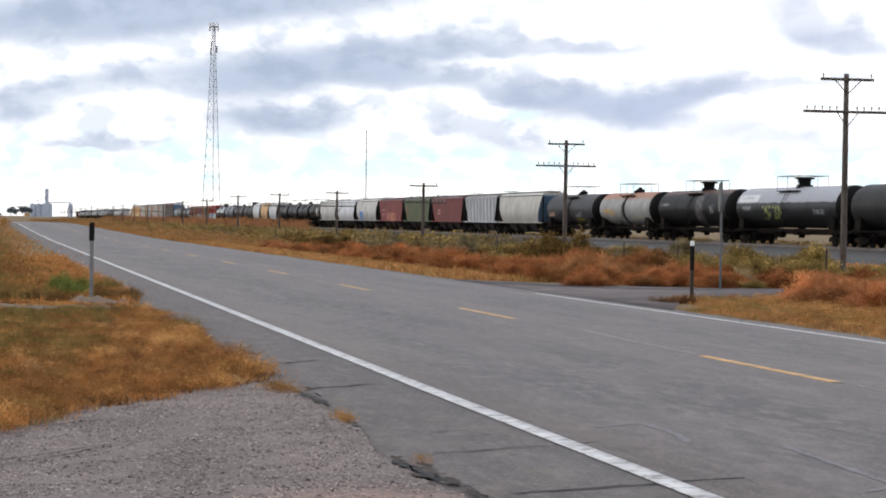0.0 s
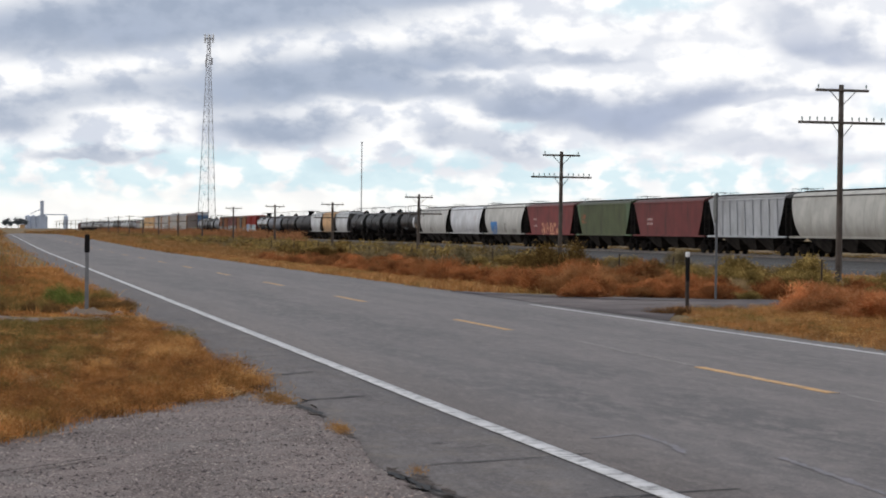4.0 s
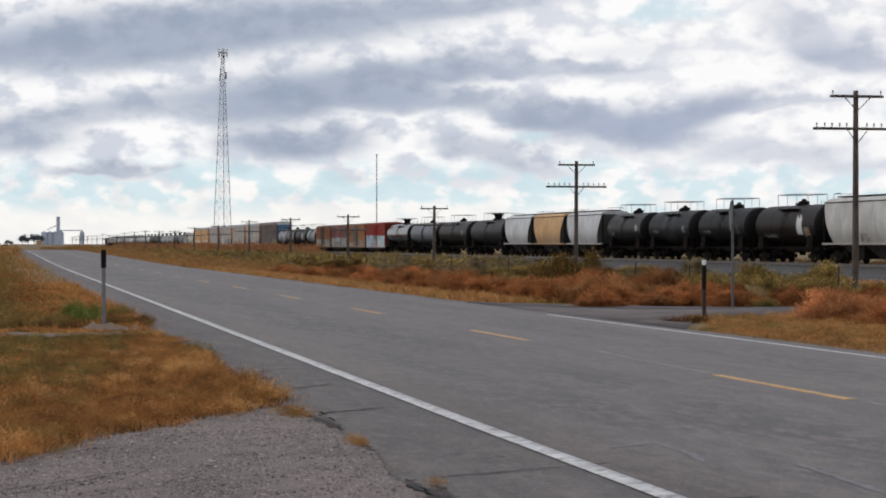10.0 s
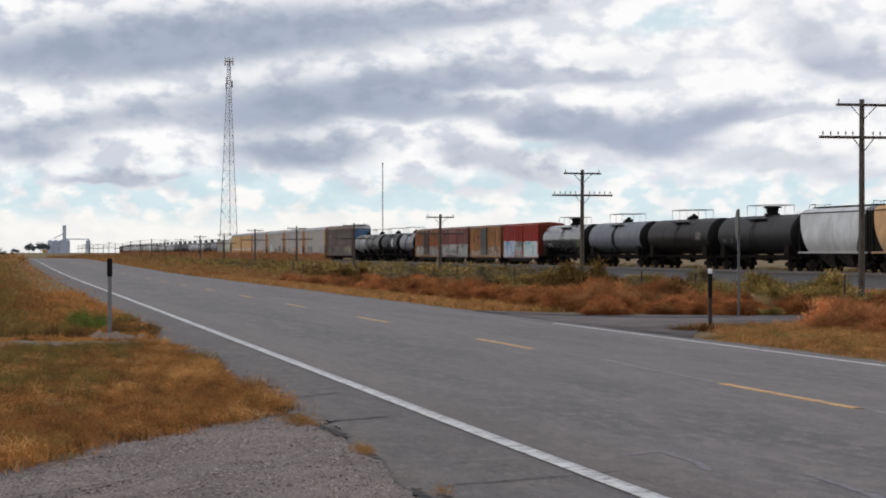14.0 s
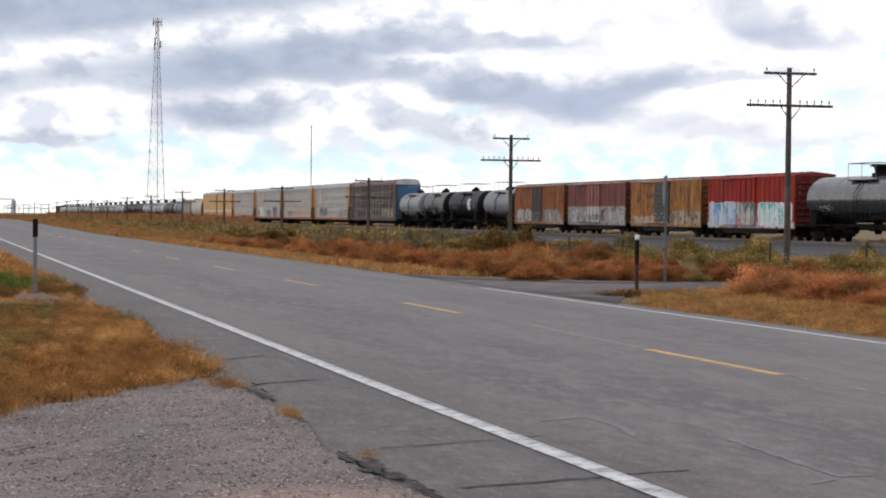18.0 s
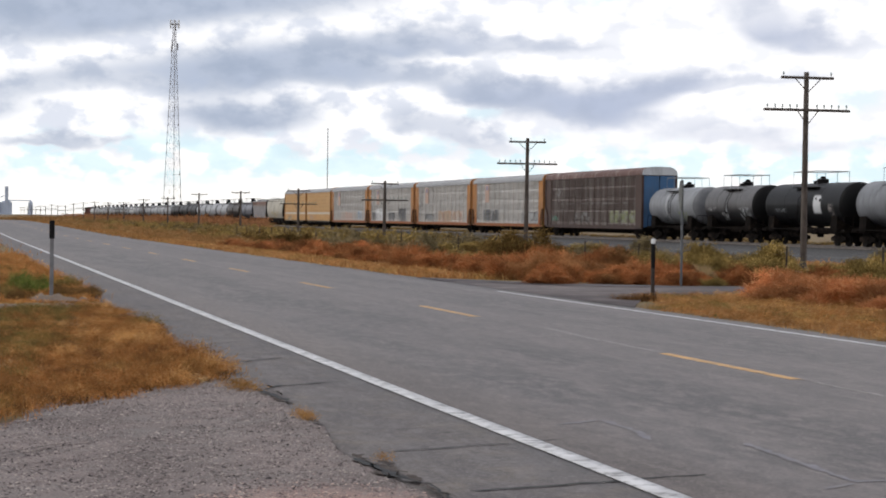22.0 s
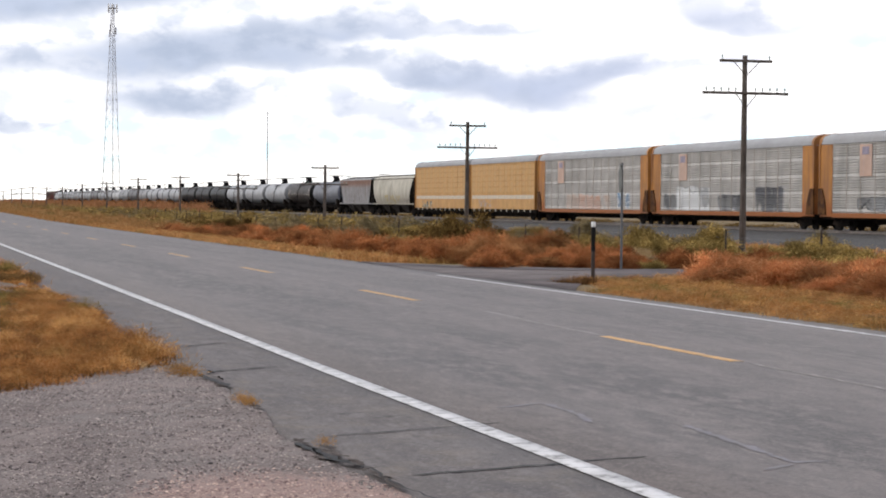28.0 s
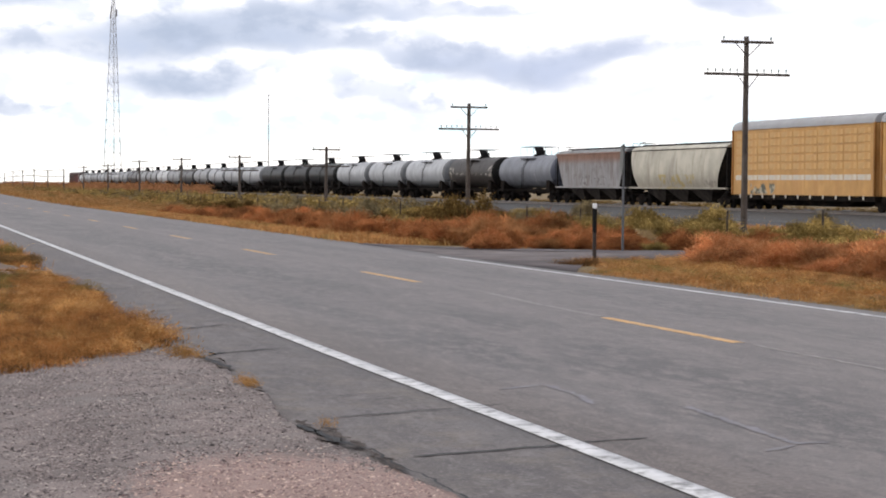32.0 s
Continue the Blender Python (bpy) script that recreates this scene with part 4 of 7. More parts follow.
def truck(car, y):
    tr = part("truck", lambda: Shape().box(-0.16, 0.16, -0.28, 0.28, 0.30, 0.78, 0.03).box(-1.15, 1.15, -0.22, 0.22, 0.38, 0.72, 0.04), UNDER, car, at=pose(0, y, 0), key="truck")
    for s in (-1, 1):
        part("side_frame", lambda: Shape().extrude_x([(-1.15, 0.36), (-0.75, 0.36), (-0.45, 0.22), (0.45, 0.22), (0.75, 0.36), (1.15, 0.36), (1.15, 0.62), (0.6, 0.72), (0.4, 0.9), (-0.4, 0.9), (-0.6, 0.72), (-1.15, 0.62)], -0.07, 0.07), UNDER, tr, at=pose(1.03 * s, 0, 0), key="side_frame")
    # dark block added inside the truck to close the view between the wheels
    part("brake_rigging", lambda: Shape().box(-0.62, 0.62, -1.25, 1.25, 0.24, 0.80, 0.05).box(-0.95, 0.95, -0.42, -0.30, 0.30, 0.62).box(-0.95, 0.95, 0.30, 0.42, 0.30, 0.62), UNDER, tr, key="truck_fill")
    for a in (-0.89, 0.89):
        part("wheelset", lambda: Shape().tube((-0.98, 0, 0), (0.98, 0, 0), 0.09, n=8).tube((-0.83, 0, 0), (-0.70, 0, 0), 0.455, n=24).tube((0.83, 0, 0), (0.70, 0, 0), 0.455, n=24).tube((-0.70, 0, 0), (-0.66, 0, 0), 0.48, n=24).tube((0.70, 0, 0), (0.66, 0, 0), 0.48, n=24), WHEEL, tr, at=pose(0, a, 0.457), key="wheelset", smooth=True)


def running_gear(car, half, inset=2.2):
    for s in (-1, 1):
        truck(car, s * (half - inset))
        part("coupler", lambda: Shape().box(-0.12, 0.12, -0.55, 0.45, 0.72, 0.98, 0.03).box(-0.2, 0.2, 0.25, 0.5, 0.68, 1.02, 0.05), UNDER, car, at=pose(0, s * (half - 0.45), 0, 0, 0, 0 if s > 0 else 180), key="coupler")


def stand(name, s, label, category, group):
    c = thing(name, pose(TRACK_X, s, RAIL_Z), label, category, group)
    CARS.append((c, s))
    return c


CARS = []
SPEED = 21.91


def tank_car(s0, s1, mat, label, r=1.52, band=None, cz=2.80, dome="housing", head=None):
    L = s1 - s0
    half = L / 2
    car = stand("tank_car", (s0 + s1) / 2, label, "tank car", "freight train")
    t = half - 0.70
    curve = [(0.62 * (1 - math.cos(a)), r * math.sin(a)) for a in (0.30, 0.6, 0.9, 1.15, 1.35, 1.5708)]
    part("tank", Shape().lathe_y([(-t + 0.62, r), (t - 0.62, r)], 0, cz, 40, False), mat, car, smooth=True)
    for s in (-1, 1):
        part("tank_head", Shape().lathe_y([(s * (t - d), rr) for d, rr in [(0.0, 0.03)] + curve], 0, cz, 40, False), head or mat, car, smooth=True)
    if band:
        part("band", Shape().lathe_y([(-0.34, r + 0.02), (0.34, r + 0.02)], 0, cz, 40, False), band, car, "dark band round the shell", smooth=True)
    for y in (-t * 0.42, t * 0.42):
        part("weld_seam", Shape().lathe_y([(y - 0.03, r + 0.001), (y - 0.02, r + 0.012), (y + 0.02, r + 0.012), (y + 0.03, r + 0.001)], 0, cz, 40, False), mat, car, smooth=True)
    part("sill", Shape().box(-0.35, 0.35, -half + 0.5, half - 0.5, 0.80, 1.22, 0.03), UNDER, car)
    for s in (-1, 1):
        y = s * (half - 2.2)
        part("saddle", Shape().extrude_y([(-1.48, 0.95), (1.48, 0.95), (1.42, 2.0), (0.85, 1.50), (0, 1.32), (-0.85, 1.50), (-1.42, 2.0)], y - 0.5, y + 0.5), UNDER, car)
        part("end_platform", lambda: Shape().box(-1.45, 1.45, -0.4, 0.4, 0.95, 1.10, 0.01), UNDER, car, at=pose(0, s * (half - 0.95), 0), key="end_platform")
        part("end_rail", lambda: Shape().tube((-1.4, 0, 1.1), (-1.4, 0, 2.0), 0.025, n=6).tube((1.4, 0, 1.1), (1.4, 0, 2.0), 0.025, n=6).tube((-1.4, 0, 2.0), (1.4, 0, 2.0), 0.025, n=6), UNDER, car, at=pose(0, s * (half - 0.7), 0), key="end_rail")
    top = cz + r
    if dome == "funnel":
        hatch = part("valve_housing", lambda: Shape().tube((0, 0, -0.12), (0, 0, 0.14), 0.62, n=18).tube((0, 0, 0.14), (0, 0, 0.56), 0.44, 0.50, 18), BLACK, car, smooth=True, at=pose(0, -0.4, top), key="funnel")
        part("lid", lambda: Shape().tube((0, 0, 0.56), (0, 0, 0.66), 0.74, n=18).tube((0, 0, 0.66), (0, 0, 0.72), 0.70, 0.5, 18), BLACK, hatch, smooth=True, key="funnel_lid")
    elif dome == "drum":
        hatch = part("valve_housing", lambda: Shape().tube((0, 0, -0.12), (0, 0, 0.10), 0.60, n=16).tube((0, 0, 0.10), (0, 0, 0.46), 0.44, n=16), BLACK, car, smooth=True, at=pose(0, -0.4, top), key="drum")
        part("lid", lambda: Shape().box(-0.42, 0.42, -0.05, 0.05, 0.0, 0.46, 0.02), BLACK, hatch, at=pose(0, 0.32, 0.44, -38, 0, 0), key="drum_lid")
    else:
        hatch = part("valve_housing", lambda: Shape().tube((0, 0, -0.12), (0, 0, 0.22), 0.40, n=16).tube((0, 0, 0.22), (0, 0, 0.30), 0.46, 0.34, 16), BLACK, car, smooth=True, at=pose(0, -0.3, top), key="housing")
        part("lid", lambda: Shape().tube((0, 0, 0.30), (0, 0, 0.46), 0.20, 0.16, 10), BLACK, hatch, smooth=True, key="housing_lid")
        part("manway", lambda: Shape().tube((0, 0, -0.1), (0, 0, 0.12), 0.3, n=12).tube((0, 0, 0.12), (0, 0, 0.17), 0.34, n=12), BLACK, car, smooth=True, at=pose(0, 0.55, top), key="manway")
    w = min(1.95, half * 0.26)
    for x in (-1, 1):
        part("walkway", Shape().box(min(0.5 * x, 1.25 * x), max(0.5 * x, 1.25 * x), -w, w, top - 0.34, top - 0.29), UNDER, car)
        rail = Shape()
        for y in (-w, 0, w):
            rail.tube((x * 1.2, y, top - 0.30), (x * 1.2, y, top + 0.78), 0.020, n=5)
        rail.tube((x * 1.2, -w, top + 0.78), (x * 1.2, w, top + 0.78), 0.032, n=5)
        part("platform_rail", rail, PALE_RAIL, car, "thin grey handrail")
    for y in (-w, w):
        part("platform_rail", Shape().tube((-1.2, y, top + 0.78), (1.2, y, top + 0.78), 0.032, n=5), PALE_RAIL, car)
    lad = Shape()
    for y in (-0.25, 0.25):
        lad.tube((-r - 0.12, y, 1.2), (-r - 0.1, y, cz + 0.3), 0.02, n=5).tube((-r - 0.1, y, cz + 0.3), (-1.0, y, top - 0.22), 0.02, n=5)
    for k in range(6):
        lad.tube((-r - 0.11, -0.25, 1.3 + 0.32 * k), (-r - 0.11, 0.25, 1.3 + 0.32 * k), 0.016, n=5)
    part("ladder", lad, UNDER, car)
    for x in (-1, 1):
        part("running_board", Shape().box(1.35 * x - 0.2, 1.35 * x + 0.2, -half + 1.2, half - 1.2, 1.06, 1.14), UNDER, car)
    part("bottom_outlet", lambda: Shape().tube((0, 0, 0.55), (0, 0, 1.4), 0.22, 0.3, 10).box(-0.5, 0.5, -0.4, 0.4, 0.75, 0.95, 0.03), UNDER, car, key="outlet")
    part("air_reservoir", lambda: Shape().tube((-0.9, -0.7, 0.78), (-0.9, 0.7, 0.78), 0.24, n=12), UNDER, car, at=pose(0, 2.0, 0), key="reservoir", smooth=True)
    running_gear(car, half)
    return car


def hopper_car(s0, s1, mat, label, roof, curved=False, height=4.62, bays=3, end=None, ribs=0):
    L = s1 - s0
    half = L / 2
    car = stand("covered_hopper", (s0 + s1) / 2, label, "hopper car", "freight train")
    b = half - 0.55          # body ends at the top
    z0, z1 = 1.45, height - 0.34
    w = 1.58
    n = 8
    prof = []
    for k in range(n + 1):
        f = k / n
        bulge = 0.22 * math.sin(math.pi * f ** 0.85) if curved else 0.0
        prof.append((w - 0.12 + (0.10 if not curved else 0.0) * f + bulge, z0 + (z1 - z0) * f))
    def ends(f):
        return b - 0.10 - 1.55 * (1 - f) ** 1.25
    ring = [(x, ends(k / n), z) for k, (x, z) in enumerate(prof)]
    for s in (-1, 1):
        v = [(s * x, y * e, z) for x, y, z in ring for e in (-1, 1)]
        part("side_wall", Shape().add(v, [(2 * k, 2 * k + 1, 2 * k + 3, 2 * k + 2) for k in range(n)]), mat, car, smooth=curved)
        v = [(x * e, s * y, z) for x, y, z in ring for e in (-1, 1)]
        part("slope_sheet", Shape().add(v, [(2 * k, 2 * k + 1, 2 * k + 3, 2 * k + 2) for k in range(n)]), end or ENDS, car)
        part("side_sill", Shape().box(s * (w - 0.06) - 0.08, s * (w - 0.06) + 0.08, -half + 0.4, half - 0.4, 1.33, 1.47, 0.01), mat, car)
        part("top_chord", Shape().box(s * (ring[-1][0] + 0.0) - 0.05, s * ring[-1][0] + 0.05, -b + 0.02, b - 0.02, z1 - (0.05 if curved else 0.10), z1 + 0.02, 0.01), ENDS if curved else mat, car)
        for e in (-1, 1):
            y = s * (half - 0.5)
            part("end_post", lambda: Shape().box(-0.06, 0.06, -0.07, 0.07, 1.1, 4.2, 0.01), ENDS, car, at=pose(e * 1.44, y, 0), key="end_post")
        part("end_deck", lambda: Shape().box(-1.5, 1.5, -0.5, 0.1, 0.95, 1.1, 0.01), UNDER, car, at=pose(0, s * (half - 0.5), 0, 0, 0, 0 if s > 0 else 180), key="end_deck")
    for k in range(ribs):
        y = -b + 1.45 + k * (2 * b - 2.9) / (ribs - 1)
        part("side_rib", lambda: Shape().extrude_y([(-0.06, z0), (0.02, z0), (-0.08, z1), (-0.16, z1)], -0.06, 0.06), mat, car, at=pose(-w + 0.10, y, 0), key="side_rib%.2f" % height)
    xt = prof[-1][0]
    part("roof", Shape().extrude_y([(-xt, z1), (xt, z1), (xt * 0.93, z1 + 0.13), (xt * 0.76, height - 0.08), (0.5, height), (-0.5, height), (-xt * 0.76, height - 0.08), (-xt * 0.93, z1 + 0.13)], -b + 0.1, b - 0.1), roof, car)
    part("running_walk", Shape().box(-0.62, 0.62, -b + 0.3, b - 0.3, height + 0.03, height + 0.12, 0.01), ENDS, car)
    for k in range(10 if L > 16 else 6):
        m_ = 10 if L > 16 else 6
        part("hatch", lambda: Shape().box(-0.45, 0.45, -0.42, 0.42, 0.0, 0.13, 0.03), roof, car, at=pose(0, -b + 1.2 + k * (2 * b - 2.4) / (m_ - 1), height), key="hatch")
    for k in range(bays):
        y = (k - (bays - 1) / 2) * (L - 6.6) / bays
        h2 = (L - 6.0) / bays / 2
        part("discharge_bay", Shape().add([(-1.4, y - h2, 1.38), (1.4, y - h2, 1.38), (1.4, y + h2, 1.38), (-1.4, y + h2, 1.38), (-0.7, y - 0.45, 0.35), (0.7, y - 0.45, 0.35), (0.7, y + 0.45, 0.35), (-0.7, y + 0.45, 0.35)],
             [(3, 2, 1, 0), (4, 5, 6, 7), (0, 1, 5, 4), (1, 2, 6, 5), (2, 3, 7, 6), (3, 0, 4, 7)]), BAYS, car)
    def ladder():
        sh = Shape()
        for x in (-0.22, 0.22):
            sh.tube((0, x, 1.15), (0, x, height - 0.15), 0.018, n=5)
        for k in range(9):
            sh.tube((0, -0.22, 1.3 + 0.36 * k), (0, 0.22, 1.3 + 0.36 * k), 0.014, n=5)
        return sh
    def hoop():
        sh = Shape()
        for x in (-0.6, 0.6):
            sh.tube((x, -0.75, 0.10), (x, -0.75, 0.34), 0.02, n=5).tube((x, -0.75, 0.34), (x, 0.35, 0.30), 0.02, n=5).tube((x, 0.35, 0.30), (x, 0.62, -0.25), 0.02, n=5)
        return sh.tube((-0.6, 0.35, 0.30), (0.6, 0.35, 0.30), 0.02, n=5)
    for e in (-1, 1):
        part("end_ladder", ladder, ENDS, car, at=pose(-1.47, e * (half - 0.24), 0), key="hladder%.2f" % height)
        part("roof_grab_rail", hoop, ENDS, car, at=pose(0, e * (b - 0.1), height, 0, 0, 0 if e > 0 else 180), key="hoop")
    part("centre_sill", Shape().box(-0.3, 0.3, -half + 0.5, half - 0.5, 0.75, 1.0), UNDER, car)
    running_gear(car, half, 1.9)
    return car


def box_car(s0, s1, mat, door_mat, roof, label, height=4.72, slats=False, end=None):
    L = s1 - s0
    half = L / 2
    car = stand("box_car", (s0 + s1) / 2, label, "boxcar", "freight train")
    b = half - 0.7
    zt = height - 0.26
    for s in (-1, 1):
        part("side_wall", Shape().box(1.46 * s - 0.04, 1.46 * s + 0.04, -b, b, 0.80, zt, 0.01), mat, car)
        en = part("end_wall", Shape().box(-1.42, 1.42, s * (b - 0.04) - 0.04, s * (b - 0.04) + 0.04, 1.0, zt), end or mat, car)
        for k in range(7):
            part("end_rib", lambda: Shape().extrude_x([(0, -0.11), (-0.07, -0.03), (-0.07, 0.03), (0, 0.11)], -1.3, 1.3), end or mat, en, at=pose(0, s * b, 1.3 + 0.44 * k, 0, 0, 0 if s < 0 else 180), key="end_rib")
    y = -b + 0.06
    while y < b:
        if abs(y - 0.4) > 1.85:
            part("side_post", Shape().box(-1.528, -1.5, y - 0.11, y + 0.11, 1.04, zt - 0.04, 0.02), mat, car)
        y += 0.86
    door = part("door", Shape().box(-1.60, -1.505, -1.25, 2.05, 1.12, zt - 0.12, 0.015), door_mat, car, "sliding side door")
    if slats:
        for k in range(9):
            part("door_slat", lambda: Shape().box(-0.05, 0.0, -1.6, 1.6, -0.07, 0.07, 0.012), door_mat, door, at=pose(-1.60, 0.4, 1.35 + 0.34 * k), key="door_slat")
    else:
        for yy in (-0.6, 0.4, 1.4):
            part("door_post", lambda: Shape().box(-0.06, 0.0, -0.07, 0.07, 1.14, zt - 0.16, 0.012), door_mat, door, at=pose(-1.60, yy, 0), key="door_post%.2f" % height)
    for z in (1.08, zt - 0.06):
        part("door_track", Shape().box(-1.66, -1.50, -1.4, 5.0, z - 0.05, z + 0.05, 0.01), mat, car)
    part("roof", Shape().extrude_y([(-1.57, zt - 0.02), (1.57, zt - 0.02), (1.5, height - 0.15), (0, height), (-1.5, height - 0.15)], -b - 0.05, b + 0.05), roof, car)
    for k in range(11):
        part("roof_seam", lambda: Shape().add([(-1.5, -0.05, -0.15), (-1.5, 0.05, -0.15), (0, 0.05, 0.0), (0, -0.05, 0.0), (1.5, -0.05, -0.15), (1.5, 0.05, -0.15), (-1.5, 0, -0.09), (0, 0, 0.06), (1.5, 0, -0.09)],
             [(0, 3, 7, 6), (1, 6, 7, 2), (3, 4, 8, 7), (2, 7, 8, 5)]), roof, car, at=pose(0, -b + 0.6 + k * (2 * b - 1.2) / 10, height), key="roof_seam")
    for s in (-1, 1):
        part("side_sill", Shape().extrude_x([(-b, 0.95), (-b, 0.70), (-b + 2.8, 0.70), (-b + 3.6, 0.42), (b - 3.6, 0.42), (b - 2.8, 0.70), (b, 0.70), (b, 0.95)], 1.40 * s - 0.05, 1.40 * s + 0.05), ENDS, car)
    part("centre_sill", Shape().box(-0.3, 0.3, -half + 0.5, half - 0.5, 0.75, 1.0), UNDER, car)
    lad = Shape()
    for k in range(8):
        lad.tube((-1.66, b - 0.55, 1.1 + 0.4 * k), (-1.66, b - 0.1, 1.1 + 0.4 * k), 0.018, n=5)
    part("ladder", lad, mat, car)
    running_gear(car, half, 2.3)
    return car


def rack_arc(height, drop=0.72):
    return [(float(1.56 * math.copysign(abs(math.cos(a)) ** 0.55, math.cos(a))), float(height - drop + drop * math.sin(a) ** 0.8)) for a in np.linspace(0, math.pi, 17)]


def louvre_outline(z0, z1, tiers=4, n=5):
    """Cross-section of a screen panel, (x, z): tiers of close ridges with a plain band below each."""
    pts = []
    for t in range(tiers):
        a0, a1 = z0 + (z1 - z0) * t / tiers, z0 + (z1 - z0) * (t + 1) / tiers
        b0 = a0 + 0.26 * (a1 - a0)
        pts += [(0.06, a0 + 0.005), (0.06, a0 + 0.07), (-0.012, a0 + 0.085), (-0.012, b0 - 0.02), (-0.005, b0)]
        for k in range(n):
            a, b = b0 + (a1 - b0) * k / n, b0 + (a1 - b0) * (k + 1) / n
            pts += [(0.055, a + (b - a) * 0.04), (0.055, a + (b - a) * 0.36), (-0.030, a + (b - a) * 0.50), (-0.038, a + (b - a) * 0.94)]
    return pts + [(-0.005, z1), (0.09, z1), (0.09, z0)]


def auto_rack(s0, s1, mat, post_mat, frame_mat, roof, label, height=6.14, end_doors=None, cap=None, panels=13, logo=None):
    L = s1 - s0
    car = stand("auto_rack", (s0 + s1) / 2, label, "autorack car", "freight train")
    y0, y1 = -L / 2 + 0.45, L / 2 - 0.45
    zt = height - 0.74
    e = 1.7
    step = (y1 - y0 - 2 * e) / panels
    for s in (-1, 1):
        for k in range(panels):
            y = y0 + e + step * (k + 0.5)
            part("screen_panel", Shape().extrude_y([(s * (1.47 - x), z) for x, z in louvre_outline(1.10, zt)], y - step / 2 + 0.001, y + step / 2 - 0.001), mat, car)
        for k in range(panels + 1):
            part("screen_post", lambda: Shape().box(-0.036, 0.03, -0.03, 0.03, 1.08, zt, 0.01), post_mat, car, at=pose(1.47 * s, y0 + e + step * k, 0, 0, 0, 0 if s < 0 else 180), key="screen_post")
        part("bottom_rail", Shape().box(1.48 * s - 0.06, 1.48 * s + 0.06, y0 + e, y1 - e, 0.82, 1.11, 0.01), frame_mat, car)
        for y, d in ((y0, 1), (y1, -1)):
            part("end_panel", Shape().box(1.49 * s - 0.05, 1.49 * s + 0.05, min(y, y + d * e), max(y, y + d * e), 0.86, zt, 0.02), frame_mat, car)
            part("corner_post", Shape().box(1.50 * s - 0.10, 1.50 * s + 0.10, y - 0.09, y + 0.09, 1.0, zt + 0.05, 0.02), frame_mat, car)
            part("corner_gusset", Shape().extrude_x([(y - 0.12 * d, 0.98), (y + 0.95 * d, 0.98), (y + 0.85 * d, 1.75), (y + 0.40 * d, 2.65), (y - 0.12 * d, 2.65)], 1.58 * s - 0.045, 1.58 * s + 0.045), frame_mat if cap else GUSSET, car, "rust-stained gusset plate")
    for y, d in ((y0, -1), (y1, 1)):
        for s in (-1, 1):
            part("end_door", Shape().box(min(0.03 * s, 1.42 * s), max(0.03 * s, 1.42 * s), y - 0.06, y + 0.06, 1.0, zt, 0.02), end_doors or frame_mat, car, "hinged end door")
    part("roof", Shape().extrude_y(rack_arc(height), y0 - 0.05, y1 + 0.05), roof, car, smooth=True)
    if cap:
        part("roof_cap", Shape().extrude_y([(x * 1.01, z + 0.015) for x, z in rack_arc(height)], y0 - 0.16, y0 + 0.35), cap, car, "white painted roof end", smooth=True)
    for y in (y0 + 0.1, y1 - 0.1):
        part("roof_bow", Shape().extrude_y([(x * 1.02, z + 0.02) for x, z in rack_arc(height)], y - 0.16, y + 0.16), frame_mat if not cap else roof, car, smooth=True)
    for k in range(1, 12):
        part("roof_seam", lambda: Shape().extrude_y([(x * 1.003, z + 0.005) for x, z in rack_arc(height)], -0.02, 0.02), roof, car, at=pose(0, y0 + (y1 - y0) * k / 12, 0), key="rack_seam", smooth=True)
    if logo:
        part("emblem_panel", Shape().box(-1.545, -1.50, y1 - e - 5.3, y1 - e - 3.7, zt - 2.05, zt - 0.10, 0.01), logo, car, "faded peach emblem panel")
        part("emblem", Shape().box(-1.555, -1.547, y1 - e - 4.95, y1 - e - 4.05, zt - 0.72, zt - 0.25), EMBLEM, car, "small faded shield emblem")
    part("deck", Shape().box(-1.40, 1.40, y0, y1, 0.70, 1.0, 0.02), UNDER, car)
    part("centre_sill", Shape().extrude_x([(y0 + 4.5, 0.72), (y0 + 6, 0.42), (y1 - 6, 0.42), (y1 - 4.5, 0.72)], -0.5, 0.5), UNDER, car)
    running_gear(car, L / 2, 2.6)
    return car


